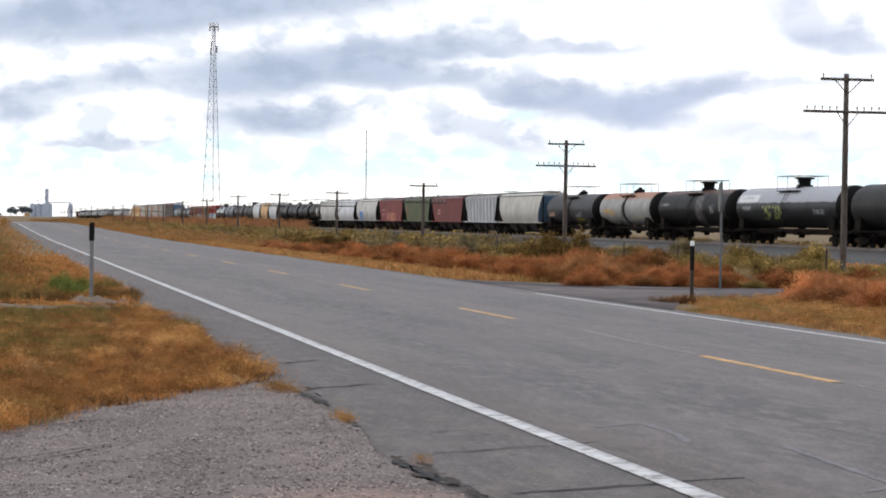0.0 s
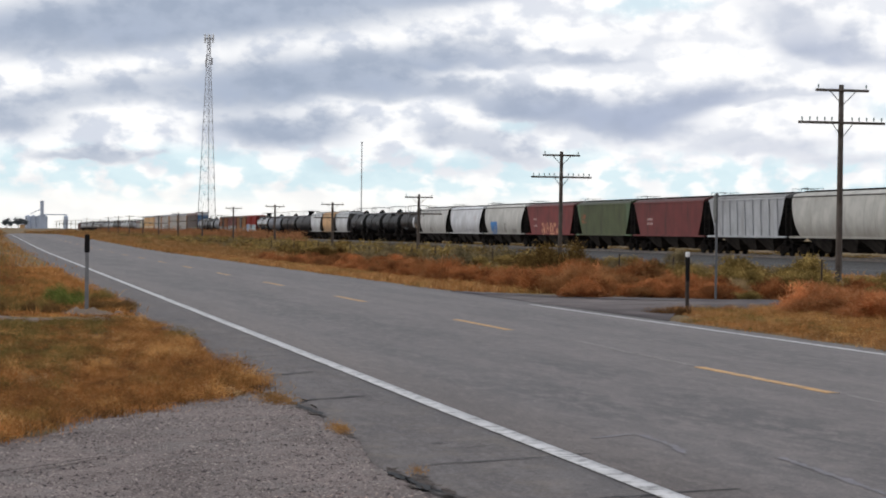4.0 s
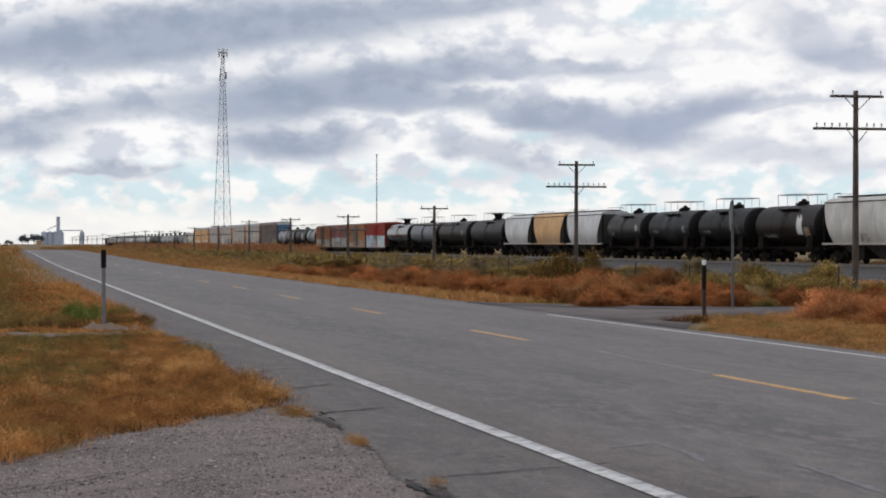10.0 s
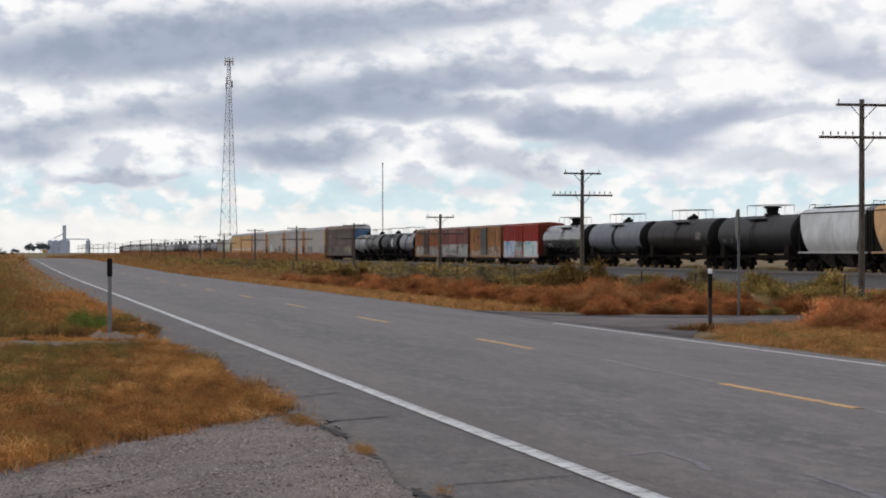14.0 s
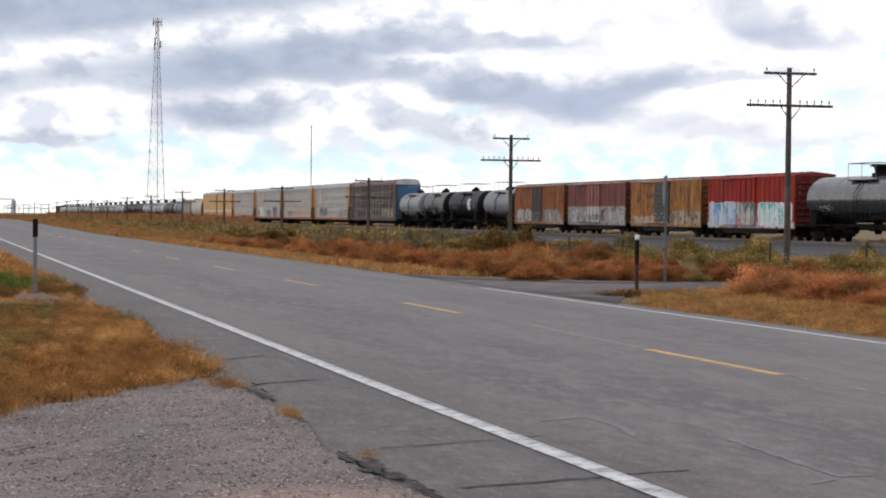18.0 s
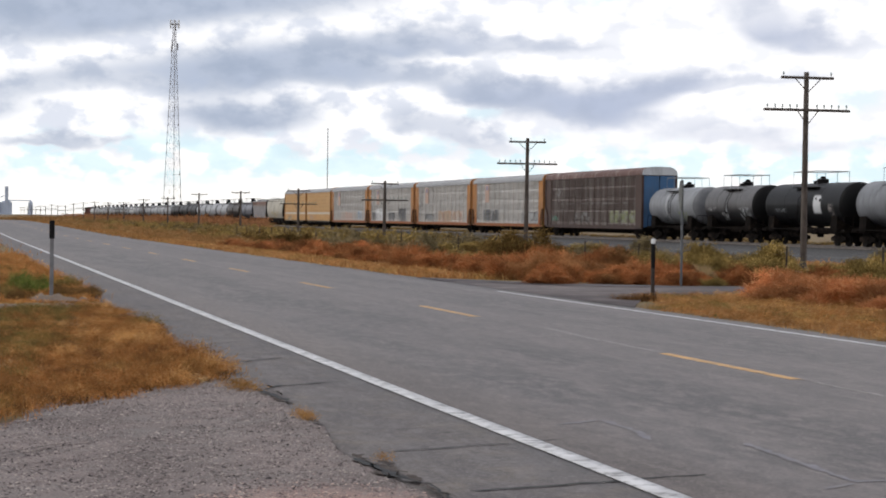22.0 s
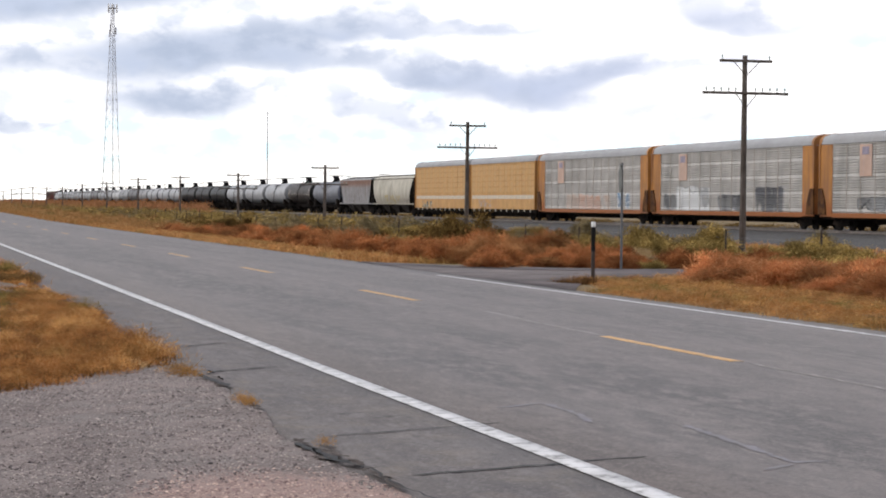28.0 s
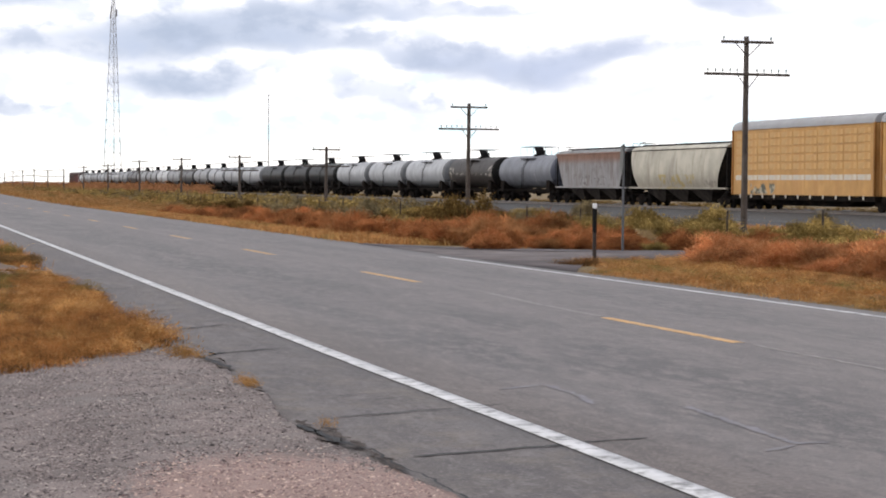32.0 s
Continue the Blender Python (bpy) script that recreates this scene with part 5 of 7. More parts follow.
def rack_unit(car, y0, y1, mat, win_mat, stripe, frame_mat, roof, height):
    """One half of the two-unit yellow rack."""
    zt = height - 0.62
    for s in (-1, 1):
        part("side_screen", Shape().box(1.46 * s - 0.04, 1.46 * s + 0.04, y0, y1, 1.0, zt, 0.01), mat, car)
    n = 11
    step = (y1 - y0 - 0.9) / n
    for k in range(n):
        y = y0 + 0.45 + step * (k + 0.5)
        for z, h in ((2.88, 0.20), (3.42, 0.20), (3.96, 0.20), (4.50, 0.20), (5.0, 0.18)):
            part("vent_panel", lambda: Shape().box(-0.018, 0.0, -step * 0.44, step * 0.44, -h, h, 0.008), win_mat, car, at=pose(-1.5, y, z), key="vent%.2f%.2f" % (step, h))
        part("stripe_panel", lambda: Shape().box(-0.014, 0.0, -step * 0.47, step * 0.47, -0.17, 0.17), stripe, car, at=pose(-1.5, y, 2.16), key="stripe%.2f" % step)
        part("side_post", lambda: Shape().box(-0.008, 0.0, -0.015, 0.015, 1.0, zt, 0.003), mat, car, at=pose(-1.5, y + step / 2, 0), key="ypost")
        part("deck_stake", lambda: Shape().box(-0.06, 0.0, -0.07, 0.07, 0.78, 1.02, 0.01), stripe, car, at=pose(-1.5, y, 0), key="stake")
    for y in (y0, y1):
        for s in (-1, 1):
            part("corner_post", Shape().box(1.5 * s - 0.09, 1.5 * s + 0.09, y - 0.08, y + 0.08, 1.0, zt, 0.02), frame_mat, car)
            part("end_door", Shape().box(min(0.03 * s, 1.4 * s), max(0.03 * s, 1.4 * s), y - 0.05, y + 0.05, 1.0, zt, 0.01), mat, car)
    part("roof", Shape().extrude_y(rack_arc(height, 0.66), y0 - 0.05, y1 + 0.05), roof, car, smooth=True)
    part("deck", Shape().box(-1.45, 1.45, y0, y1, 0.66, 1.0, 0.02), UNDER, car)
    part("centre_sill", Shape().extrude_x([(y0 + 3.5, 0.66), (y0 + 5, 0.3), (y1 - 5, 0.3), (y1 - 3.5, 0.66)], -0.9, 0.9), UNDER, car)


# grime, with the slope sheets' shadow also put into the colour
ENDS = material("grimy_shaded_paint", (0.012, 0.0105, 0.0095), 0.9, vary=0.35, scale=1.0, dirt=(0.03, 0.024, 0.019), dirt_amount=0.3, dirt_scale=1.2, spec=0.1)
BAYS = material("dusty_discharge_bay", (0.050, 0.041, 0.035), 0.9, vary=0.35, scale=1.2, dirt=(0.02, 0.016, 0.014), dirt_amount=0.4, dirt_scale=1.4, spec=0.1)
GUSSET = material("rust_stained_plate", (0.055, 0.027, 0.016), 0.85, vary=0.3, scale=1.5, fine=9, dirt=(0.15, 0.065, 0.022), dirt_amount=0.45, dirt_scale=1.6, spec=0.1)
EMBLEM = material("faded_blue_emblem", (0.25, 0.22, 0.28), 0.6, vary=0.3, scale=3)

# ---- the cars in their order, by the coupler gaps along the track at the start ----
def paint(name, c, **k):
    a = dict(rough=0.55, vary=0.14, scale=0.8, fine=9, dirt=tuple(v * 0.5 + 0.002 for v in c), dirt_amount=0.28, dirt_scale=0.9, streak=1.3, spec=0.22)
    a.update(k)
    return material(name, c, **a)


W_ = (0.55, 0.55, 0.55)
GREY_W, INK, TEAL, BLUE = (0.36, 0.37, 0.38), (0.02, 0.02, 0.025), (0.10, 0.32, 0.34), (0.10, 0.20, 0.42)
PINK, GOLD, LIME = (0.50, 0.20, 0.14), (0.45, 0.30, 0.05), (0.22, 0.26, 0.06)


def grime_and_shade(then=None, dust=(0.17, 0.145, 0.12)):
    """Brown travel dust, and shade put into the colour, over the lower half of a car's side."""
    def extra(nt, vec, col):
        if then:
            col = then(nt, vec, col)
        z = axes(nt, vec)[2]
        mp = nt.nodes.new("ShaderNodeMapping")
        mp.inputs["Scale"].default_value = (1.0, 1.0, 0.3)
        nt.links.new(vec, mp.inputs[0])
        n = math_node(nt, "MULTIPLY", math_node(nt, "SUBTRACT", noise_node(nt, mp.outputs[0], 1.1, 4, 0.6), 0.5), 2.2)
        return mix_node(nt, math_node(nt, "MULTIPLY", ramp_node(nt, math_node(nt, "ADD", z, n), 2.9, 1.1), 0.55), col, dust)
    return extra


def tags(*specs, then=None):
    """Spray-painted lettering too wild to read: outlined swollen shapes, (y0, y1, z0, z1, fill, second fill, outline, grain)."""
    def extra(nt, vec, col):
        if then:
            col = then(nt, vec, col)
        x, y, z = axes(nt, vec)
        for k, (y0, y1, z0, z1, c1, c2, edge, grain) in enumerate(specs):
            mp = nt.nodes.new("ShaderNodeMapping")
            mp.inputs["Location"].default_value, mp.inputs["Scale"].default_value = (0, 5.3 * k + y0, 2.1 * k), (0.2, 1.0, 0.75)
            nt.links.new(vec, mp.inputs[0])
            n, hue = math_node(nt, "ADD", noise_node(nt, mp.outputs[0], grain, 1.5, 0.45), 0.05), noise_node(nt, mp.outputs[0], grain * 0.55, 2, 0.5)
            n = math_node(nt, "SUBTRACT", n, math_node(nt, "MULTIPLY", math_node(nt, "SUBTRACT", 1.0, math_node(nt, "MULTIPLY", window(nt, y, y0, y1, 0.35), window(nt, z, z0, z1, 0.22))), 0.6))
            col = mix_node(nt, ramp_node(nt, n, 0.355, 0.375), col, edge)
            fill = mix_node(nt, ramp_node(nt, hue, 0.46, 0.54), c1, c2)
            fill = mix_node(nt, math_node(nt, "MULTIPLY", ramp_node(nt, z, z1, z0 + 0.3 * (z1 - z0)), 0.35), fill, tuple(0.5 * v + 0.25 for v in c2))
            inner = ramp_node(nt, n, 0.425, 0.445)
            col = mix_node(nt, inner, col, fill)
            col = mix_node(nt, math_node(nt, "MULTIPLY", window(nt, n, 0.565, 0.595, 0.012), 0.85), col, edge)
        return col
    return extra


def weathered(then=None, rust=(0.085, 0.042, 0.026), scuff=(0.30, 0.26, 0.22), amount=0.9):
    """Rust runs and pale scuffs over paint and graffiti alike."""
    def extra(nt, vec, col):
        if then:
            col = then(nt, vec, col)
        mp = nt.nodes.new("ShaderNodeMapping")
        mp.inputs["Scale"].default_value = (1.0, 1.0, 0.16)
        nt.links.new(vec, mp.inputs[0])
        run, blot = noise_node(nt, mp.outputs[0], 2.6, 5, 0.68), noise_node(nt, vec, 0.9, 5, 0.65)
        col = mix_node(nt, math_node(nt, "MULTIPLY", ramp_node(nt, run, 0.47, 0.63), amount), col, rust)
        col = mix_node(nt, math_node(nt, "MULTIPLY", ramp_node(nt, blot, 0.51, 0.64), amount * 0.8), col, tuple(c * 0.8 for c in rust))
        return mix_node(nt, math_node(nt, "MULTIPLY", ramp_node(nt, run, 0.40, 0.28), amount * 0.5), col, scuff)
    return extra


def build_train():
    black, dark = (0.007, 0.0065, 0.0065), (0.028, 0.026, 0.025)
    # heads near black: shade on the car ends is put into their paint
    HEAD = paint("shaded_tank_head", (0.007, 0.0065, 0.0065), spec=0.1)
    BAND = paint("sooty_band", (0.008, 0.0075, 0.0075), spec=0.1)
    GRIME = paint("grey_roof_paint", (0.20, 0.195, 0.19), dirt=(0.08, 0.07, 0.06))
    RUSTROOF = paint("rusty_roof_paint", (0.19, 0.10, 0.07), dirt=(0.34, 0.30, 0.27), dirt_amount=0.35)
    GALVROOF = paint("galvanised_roof", (0.33, 0.33, 0.335), dirt=(0.29, 0.28, 0.275), dirt_amount=0.25, streak=0.0, dirt_scale=0.25, vary=0.06, spec=0.15, rough=0.7)
    REDROOF = paint("red_boxcar_roof", (0.22, 0.03, 0.02), dirt=(0.13, 0.03, 0.022), dirt_amount=0.3)
    s = 108.5

    def tank(L, c, label, marks_=None, **k):
        nonlocal s
        mk = {n: k.pop(n) for n in ("dirt", "dirt_amount", "rough", "spec", "vary") if n in k}
        mk.setdefault("spec", 0.08 if c[0] < 0.06 else 0.22)
        mk.setdefault("rough", 0.42 if c[0] < 0.06 else 0.45)
        m = paint("tank_paint", c, extra=marks_, **mk)
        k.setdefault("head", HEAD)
        tank_car(s, s + L, m, label, **k)
        s += L

    def hopper(L, c, label, marks_=None, end=None, roof=None, **k):
        nonlocal s
        mk = {n: k.pop(n) for n in ("dirt", "dirt_amount") if n in k}
        if c[0] > 0.4:      # old paint, gone dull
            c = tuple(v * 0.85 for v in c)
            mk["dirt"] = tuple(v * 0.8 for v in mk["dirt"])
        body = paint("hopper_paint", c, extra=grime_and_shade(marks_) if k.get("curved") else marks_, **mk)
        hopper_car(s, s + L, body, label, roof or (body if k.get("curved") else GRIME), end=end, **k)
        s += L

    def boxcar(L, c, label, marks_=None, door=None, **k):
        nonlocal s
        m = paint("boxcar_paint", c, spec=0.1, extra=weathered(marks_, amount=k.pop("wear", 0.7)), dirt=tuple(v * 0.5 + 0.01 for v in c), dirt_amount=0.4)
        d = paint("boxcar_door_paint", door, extra=k.pop("door_marks", marks((-1.2, 2, 1.2, 2.0, (0.2, 0.19, 0.18), door, 0.4, 2)))) if door else m
        # end walls get 0.45 of the side colour, their shade painted in
        box_car(s, s + L, m, d, k.pop("roof", GRIME), label, end=paint("shaded_boxcar_end", tuple(v * 0.45 for v in c), extra=weathered()), **k)
        s += L

    # leading tank cars
    tank(21.7, dark, "dark grey tank car with faint white lettering", marks((-2, 3.5, 2.6, 2.8, W_, GREY_W, 0.75, 5)))
    tank(21.7, (0.009, 0.009, 0.010), "tank car, silver above and glossy black below", tones(3.15, (0.30, 0.305, 0.33), None, 0.06, marks((5.2, 9.2, 3.2, 3.75, W_, W_, 1, 3), (6.2, 8.6, 3.45, 3.6, INK, W_, 0.6, 7), (6.5, 8.2, 2.6, 2.9, GREY_W, INK, 0.6, 6), (0.5, 4.2, 1.9, 2.9, LIME, INK, 0.5, 1.6), (-7.5, -5.5, 2.3, 2.6, GREY_W, INK, 0.55, 5), (-9.0, -8.2, 1.5, 1.75, W_, W_, 1, 3))), dome="funnel", rough=0.42, spec=0.25)
    tank(19.0, (0.012, 0.0105, 0.010), "sooty black tank car with a paler ring", tones(4.0, (0.10, 0.055, 0.04), None, 0.2, marks((-2.8, -1.2, 1.2, 4.0, (0.11, 0.10, 0.10), (0.05, 0.045, 0.045), 1, 1.5), (-5.6, -4.6, 2.4, 3.0, GREY_W, INK, 0.5, 4), (5.5, 7.5, 3.0, 3.2, GREY_W, INK, 0.5, 5))), dome="funnel")
    tank(17.5, (0.27, 0.265, 0.255), "light grey tank car with rust-streaked top and dark band", tones(3.75, (0.30, 0.13, 0.07), None, 0.3, marks((3.0, 6.5, 2.2, 2.75, GOLD, (0.4, 0.2, 0.06), 0.5, 2), (-5, -2, 1.8, 2.2, GOLD, GREY_W, 0.3, 3))), band=BAND, dirt=(0.14, 0.12, 0.10))
    tank(18.9, (0.042, 0.040, 0.042), "dull dark grey tank car with sprayed marks low down", marks((5.5, 7.6, 2.1, 2.5, (0.5, 0.22, 0.08), GREY_W, 0.6, 2.5), (-4.4, -2.2, 2.0, 2.5, GREY_W, INK, 0.55, 2.2), (-4.5, -1.5, 1.5, 1.9, GOLD, (0.1, 0.1, 0.02), 0.6, 2)), band=BAND)
    # covered hoppers
    hopper(19.5, (0.52, 0.50, 0.455), "cream covered hopper with blue-grey end", None, end=paint("blue_end_paint", (0.10, 0.17, 0.25)), curved=True, dirt=(0.38, 0.36, 0.32), height=4.66)
    hopper(17.1, (0.47, 0.475, 0.49), "pale grey covered hopper with upright side ribs", None, ribs=9, dirt=(0.34, 0.33, 0.32))
    hopper(19.3, (0.15, 0.028, 0.025), "dark red covered hopper with small white lettering", marks((4.0, 5.6, 2.75, 2.9, W_, PINK, 0.7, 6), (4.0, 5.6, 2.35, 2.5, W_, PINK, 0.6, 6)), roof=paint("red_roof_paint", (0.09, 0.03, 0.026)), dirt=(0.05, 0.018, 0.015))
    hopper(18.1, (0.075, 0.088, 0.036), "olive green covered hopper with faded red emblem", marks((5.6, 7.0, 2.9, 3.4, (0.30, 0.07, 0.03), (0.12, 0.08, 0.03), 0.8, 2), (5.6, 7.0, 2.5, 2.8, (0.32, 0.09, 0.04), (0.1, 0.08, 0.03), 0.7, 2), (-9, -7.2, 1.2, 4.3, (0.10, 0.15, 0.08), (0.09, 0.13, 0.07), 1, 1), (7.4, 9, 1.2, 4.3, (0.10, 0.15, 0.08), (0.09, 0.13, 0.07), 1, 1)), roof=paint("green_roof_paint", (0.05, 0.055, 0.03)), dirt=(0.035, 0.032, 0.018))
    hopper(18.9, (0.18, 0.030, 0.027), "dark red covered hopper with orange sprayed lettering", marks((-3.4, 3.2, 1.3, 2.55, (0.55, 0.25, 0.14), (0.18, 0.03, 0.027), 0.62, 1.25), (5.0, 6.4, 2.9, 3.05, W_, PINK, 0.55, 6), (5.0, 6.4, 2.2, 2.35, W_, PINK, 0.5, 6)), roof=paint("red_roof_paint", (0.10, 0.03, 0.026)), dirt=(0.06, 0.02, 0.018))
    hopper(19.0, (0.56, 0.54, 0.50), "cream covered hopper with a bright blue patch", marks((2.6, 5.6, 1.25, 2.75, (0.03, 0.16, 0.42), (0.04, 0.20, 0.48), 0.72, 0.8), (-1.4, -0.4, 1.5, 2.6, (0.22, 0.21, 0.19), (0.3, 0.29, 0.27), 0.7, 2), (-5.8, -4.0, 1.4, 1.9, (0.2, 0.2, 0.19), (0.3, 0.29, 0.27), 0.6, 2.5)), curved=True, dirt=(0.42, 0.40, 0.36), height=4.66)
    hopper(17.9, (0.68, 0.68, 0.70), "white covered hopper with pale faded lettering", marks((3.6, 6, 3.2, 3.45, (0.38, 0.37, 0.4), W_, 0.55, 5), (-5.6, -4.4, 2.9, 3.5, (0.45, 0.34, 0.36), W_, 0.5, 3), (-4.5, 0.5, 1.65, 1.9, (0.33, 0.33, 0.42), W_, 0.5, 6)), curved=True, dirt=(0.55, 0.54, 0.54))
    hopper(18.1, (0.55, 0.53, 0.50), "dusty cream covered hopper with rust along the sill", marks((0.6, 2.0, 1.5, 2.1, (0.12, 0.11, 0.1), (0.25, 0.24, 0.22), 0.6, 2), (-8, 8, 1.1, 1.3, (0.34, 0.22, 0.10), (0.4, 0.36, 0.3), 0.7, 2)), curved=True, dirt=(0.42, 0.40, 0.36), height=4.66)
    # short tank cars
    tank(14.1, (0.016, 0.0105, 0.008), "brown-black tank car with white splash and tan panel", marks((-3.4, -2.4, 2.1, 3.5, W_, W_, 0.75, 1.1), (-4.7, -3.7, 1.9, 2.6, (0.28, 0.2, 0.13), (0.2, 0.14, 0.1), 0.9, 1.5), (1.8, 4.2, 1.9, 2.1, GREY_W, INK, 0.6, 5)), r=1.5)
    tank(13.2, black, "grimy black tank car with small grey lettering", marks((2.6, 4.2, 2.3, 2.5, GREY_W, INK, 0.55, 6), (-4.2, -3.4, 2.2, 2.9, (0.12, 0.11, 0.11), INK, 0.6, 3)), r=1.5)
    tank(13.4, (0.011, 0.011, 0.012), "black tank car with a paler middle", marks((-1.6, 1.6, 1.2, 4.5, (0.028, 0.028, 0.029), (0.018, 0.018, 0.019), 1, 1), (2.6, 4.0, 2.4, 2.55, GREY_W, INK, 0.6, 6), (-4.4, -3.6, 2.4, 2.9, GREY_W, INK, 0.5, 3)), r=1.5)
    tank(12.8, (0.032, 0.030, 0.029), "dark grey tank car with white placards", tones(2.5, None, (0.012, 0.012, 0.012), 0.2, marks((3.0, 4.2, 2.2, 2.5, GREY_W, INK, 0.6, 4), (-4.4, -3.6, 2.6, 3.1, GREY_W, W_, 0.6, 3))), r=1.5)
    # short two-bay hoppers
    for L, c, lab, d in ((13.5, (0.60, 0.605, 0.61), "off-white short covered hopper with rounded sides", (0.45, 0.45, 0.45)), (13.3, (0.62, 0.37, 0.17), "tan-orange short covered hopper with rounded sides", (0.56, 0.29, 0.11)), (13.0, (0.62, 0.625, 0.63), "pale grey short covered hopper with rounded sides", (0.47, 0.46, 0.46))):
        hopper(L, c, lab, None, end=paint("grey_end_sheet", (0.10, 0.095, 0.09)), curved=True, bays=2, dirt=d)
    # long tank cars
    tank(18.3, (0.016, 0.0125, 0.012), "dark brown-grey tank car with large hatch", tones(2.4, None, (0.013, 0.013, 0.013), 0.25, marks((3, 7, 2.15, 2.5, (0.14, 0.14, 0.14), INK, 0.55, 1.5))), dome="funnel", rough=0.5, spec=0.2)
    tank(18.7, (0.018, 0.013, 0.012), "dark brown tank car with pale mark near its end", marks((-6.2, -5.0, 2.5, 3.1, (0.2, 0.18, 0.16), (0.07, 0.06, 0.06), 0.7, 3)))
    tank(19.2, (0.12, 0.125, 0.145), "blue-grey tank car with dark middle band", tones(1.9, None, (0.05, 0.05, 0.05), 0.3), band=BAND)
    # paler upper shell puts part of the sky's sheen into the colour
    tank(17.9, (0.085, 0.078, 0.076), "glossy dark tank car, sky sheen painted above, black below", tones(2.75, None, (0.016, 0.016, 0.016), 0.08, marks((3.8, 6.2, 2.1, 2.4, GREY_W, INK, 0.5, 4), (-6.5, -5.2, 1.9, 2.6, LIME, INK, 0.4, 2))), dome="funnel", rough=0.25, spec=0.8)
    # boxcars
    boxcar(17.4, (0.27, 0.016, 0.008), "bright red boxcar with blue and white graffiti", tags((2.2, 7.8, 0.85, 2.75, (0.10, 0.24, 0.44), (0.40, 0.46, 0.52), (0.48, 0.50, 0.53), 1.2), (-1.4, 2.4, 0.85, 2.75, (0.04, 0.11, 0.10), (0.34, 0.38, 0.38), (0.42, 0.16, 0.13), 1.6),
           (-7.6, -1.5, 0.9, 2.7, (0.10, 0.36, 0.38), (0.48, 0.56, 0.56), (0.62, 0.66, 0.66), 1.25), then=marks((-8, 8, 0.85, 1.25, (0.46, 0.50, 0.52), (0.42, 0.30, 0.28), 0.8, 1.5))), roof=REDROOF, wear=0.08)
    boxcar(17.5, (0.36, 0.145, 0.034), "rusty orange boxcar with dark slatted door", tags((-8, -1.2, 0.9, 2.2, (0.34, 0.28, 0.22), (0.28, 0.17, 0.09), (0.12, 0.07, 0.04), 1.3), (2.2, 7.6, 0.9, 1.7, (0.36, 0.31, 0.27), (0.40, 0.25, 0.14), (0.2, 0.1, 0.05), 1.5),
           then=marks((-8, 8, 0.85, 1.35, (0.44, 0.32, 0.2), (0.34, 0.15, 0.05), 0.7, 2), (2.4, 6.5, 2.7, 3.5, (0.10, 0.05, 0.03), (0.2, 0.08, 0.03), 0.4, 1.5))), door=(0.055, 0.05, 0.048), slats=True, roof=RUSTROOF)
    boxcar(17.3, (0.18, 0.055, 0.05), "faded red boxcar, lower half whitewashed with graffiti", tags((-2.2, 4.8, 1.15, 1.85, (0.05, 0.05, 0.05), (0.2, 0.2, 0.2), (0.30, 0.30, 0.29), 0.9), (-8, -2.6, 1.0, 2.3, (0.24, 0.25, 0.23), (0.36, 0.36, 0.34), (0.12, 0.12, 0.12), 1.5), (4.6, 8, 1.0, 2.3, (0.24, 0.25, 0.23), (0.36, 0.36, 0.34), (0.12, 0.12, 0.12), 1.5),
           then=marks((-8.4, 8.4, 0.85, 2.45, (0.36, 0.345, 0.32), (0.24, 0.225, 0.205), 0.78, 1.2))), door=(0.23, 0.075, 0.066), roof=RUSTROOF, wear=0.45, door_marks=tags((-1.3, 2.1, 1.15, 1.85, (0.06, 0.06, 0.06), (0.2, 0.2, 0.2), (0.3, 0.3, 0.29), 1.0), then=marks((-3, 3, 0.85, 2.45, (0.40, 0.39, 0.37), (0.34, 0.33, 0.31), 1, 1.2))))
    boxcar(17.8, (0.29, 0.088, 0.020), "orange boxcar with grey door and pale graffiti", tags((2.2, 7.4, 0.95, 2.35, (0.30, 0.31, 0.32), (0.42, 0.36, 0.28), (0.08, 0.07, 0.07), 1.3), (-7.6, -1.4, 0.95, 2.3, (0.32, 0.30, 0.26), (0.20, 0.18, 0.16), (0.10, 0.08, 0.07), 1.5),
           then=marks((-8, 8, 0.85, 1.3, (0.36, 0.30, 0.22), (0.34, 0.2, 0.08), 0.7, 1.6))), door=(0.060, 0.042, 0.036), roof=RUSTROOF)
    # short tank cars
    # dark lower shells: the shade under the tank's curve is painted in
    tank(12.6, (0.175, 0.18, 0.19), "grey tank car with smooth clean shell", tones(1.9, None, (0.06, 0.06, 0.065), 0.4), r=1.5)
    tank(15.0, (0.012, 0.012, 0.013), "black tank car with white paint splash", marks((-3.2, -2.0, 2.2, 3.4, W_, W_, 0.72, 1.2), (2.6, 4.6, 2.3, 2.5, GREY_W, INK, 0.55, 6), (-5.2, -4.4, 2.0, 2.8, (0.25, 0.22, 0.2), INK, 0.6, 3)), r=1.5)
    tank(12.1, (0.10, 0.095, 0.095), "grimy grey tank car, shade painted below, with pale scrawls", tones(2.5, None, (0.016, 0.015, 0.016), 0.35, marks((-4.2, -2.2, 1.6, 2.6, GREY_W, (0.1, 0.1, 0.1), 0.42, 1.6), (0.2, 1.5, 1.7, 2.6, GREY_W, (0.12, 0.12, 0.12), 0.42, 1.8), (2.4, 4, 2.4, 2.6, W_, INK, 0.6, 5))), r=1.5)
    tank(12.9, (0.225, 0.23, 0.24), "light grey tank car with a bright seam", marks((0.9, 1.3, 1.3, 4.4, (0.38, 0.38, 0.39), (0.3, 0.3, 0.31), 0.9, 2), (-3.5, -1.5, 1.5, 2.3, LIME, (0.2, 0.21, 0.2), 0.45, 2)), r=1.5, head=paint("light_head_paint", (0.17, 0.17, 0.175)))
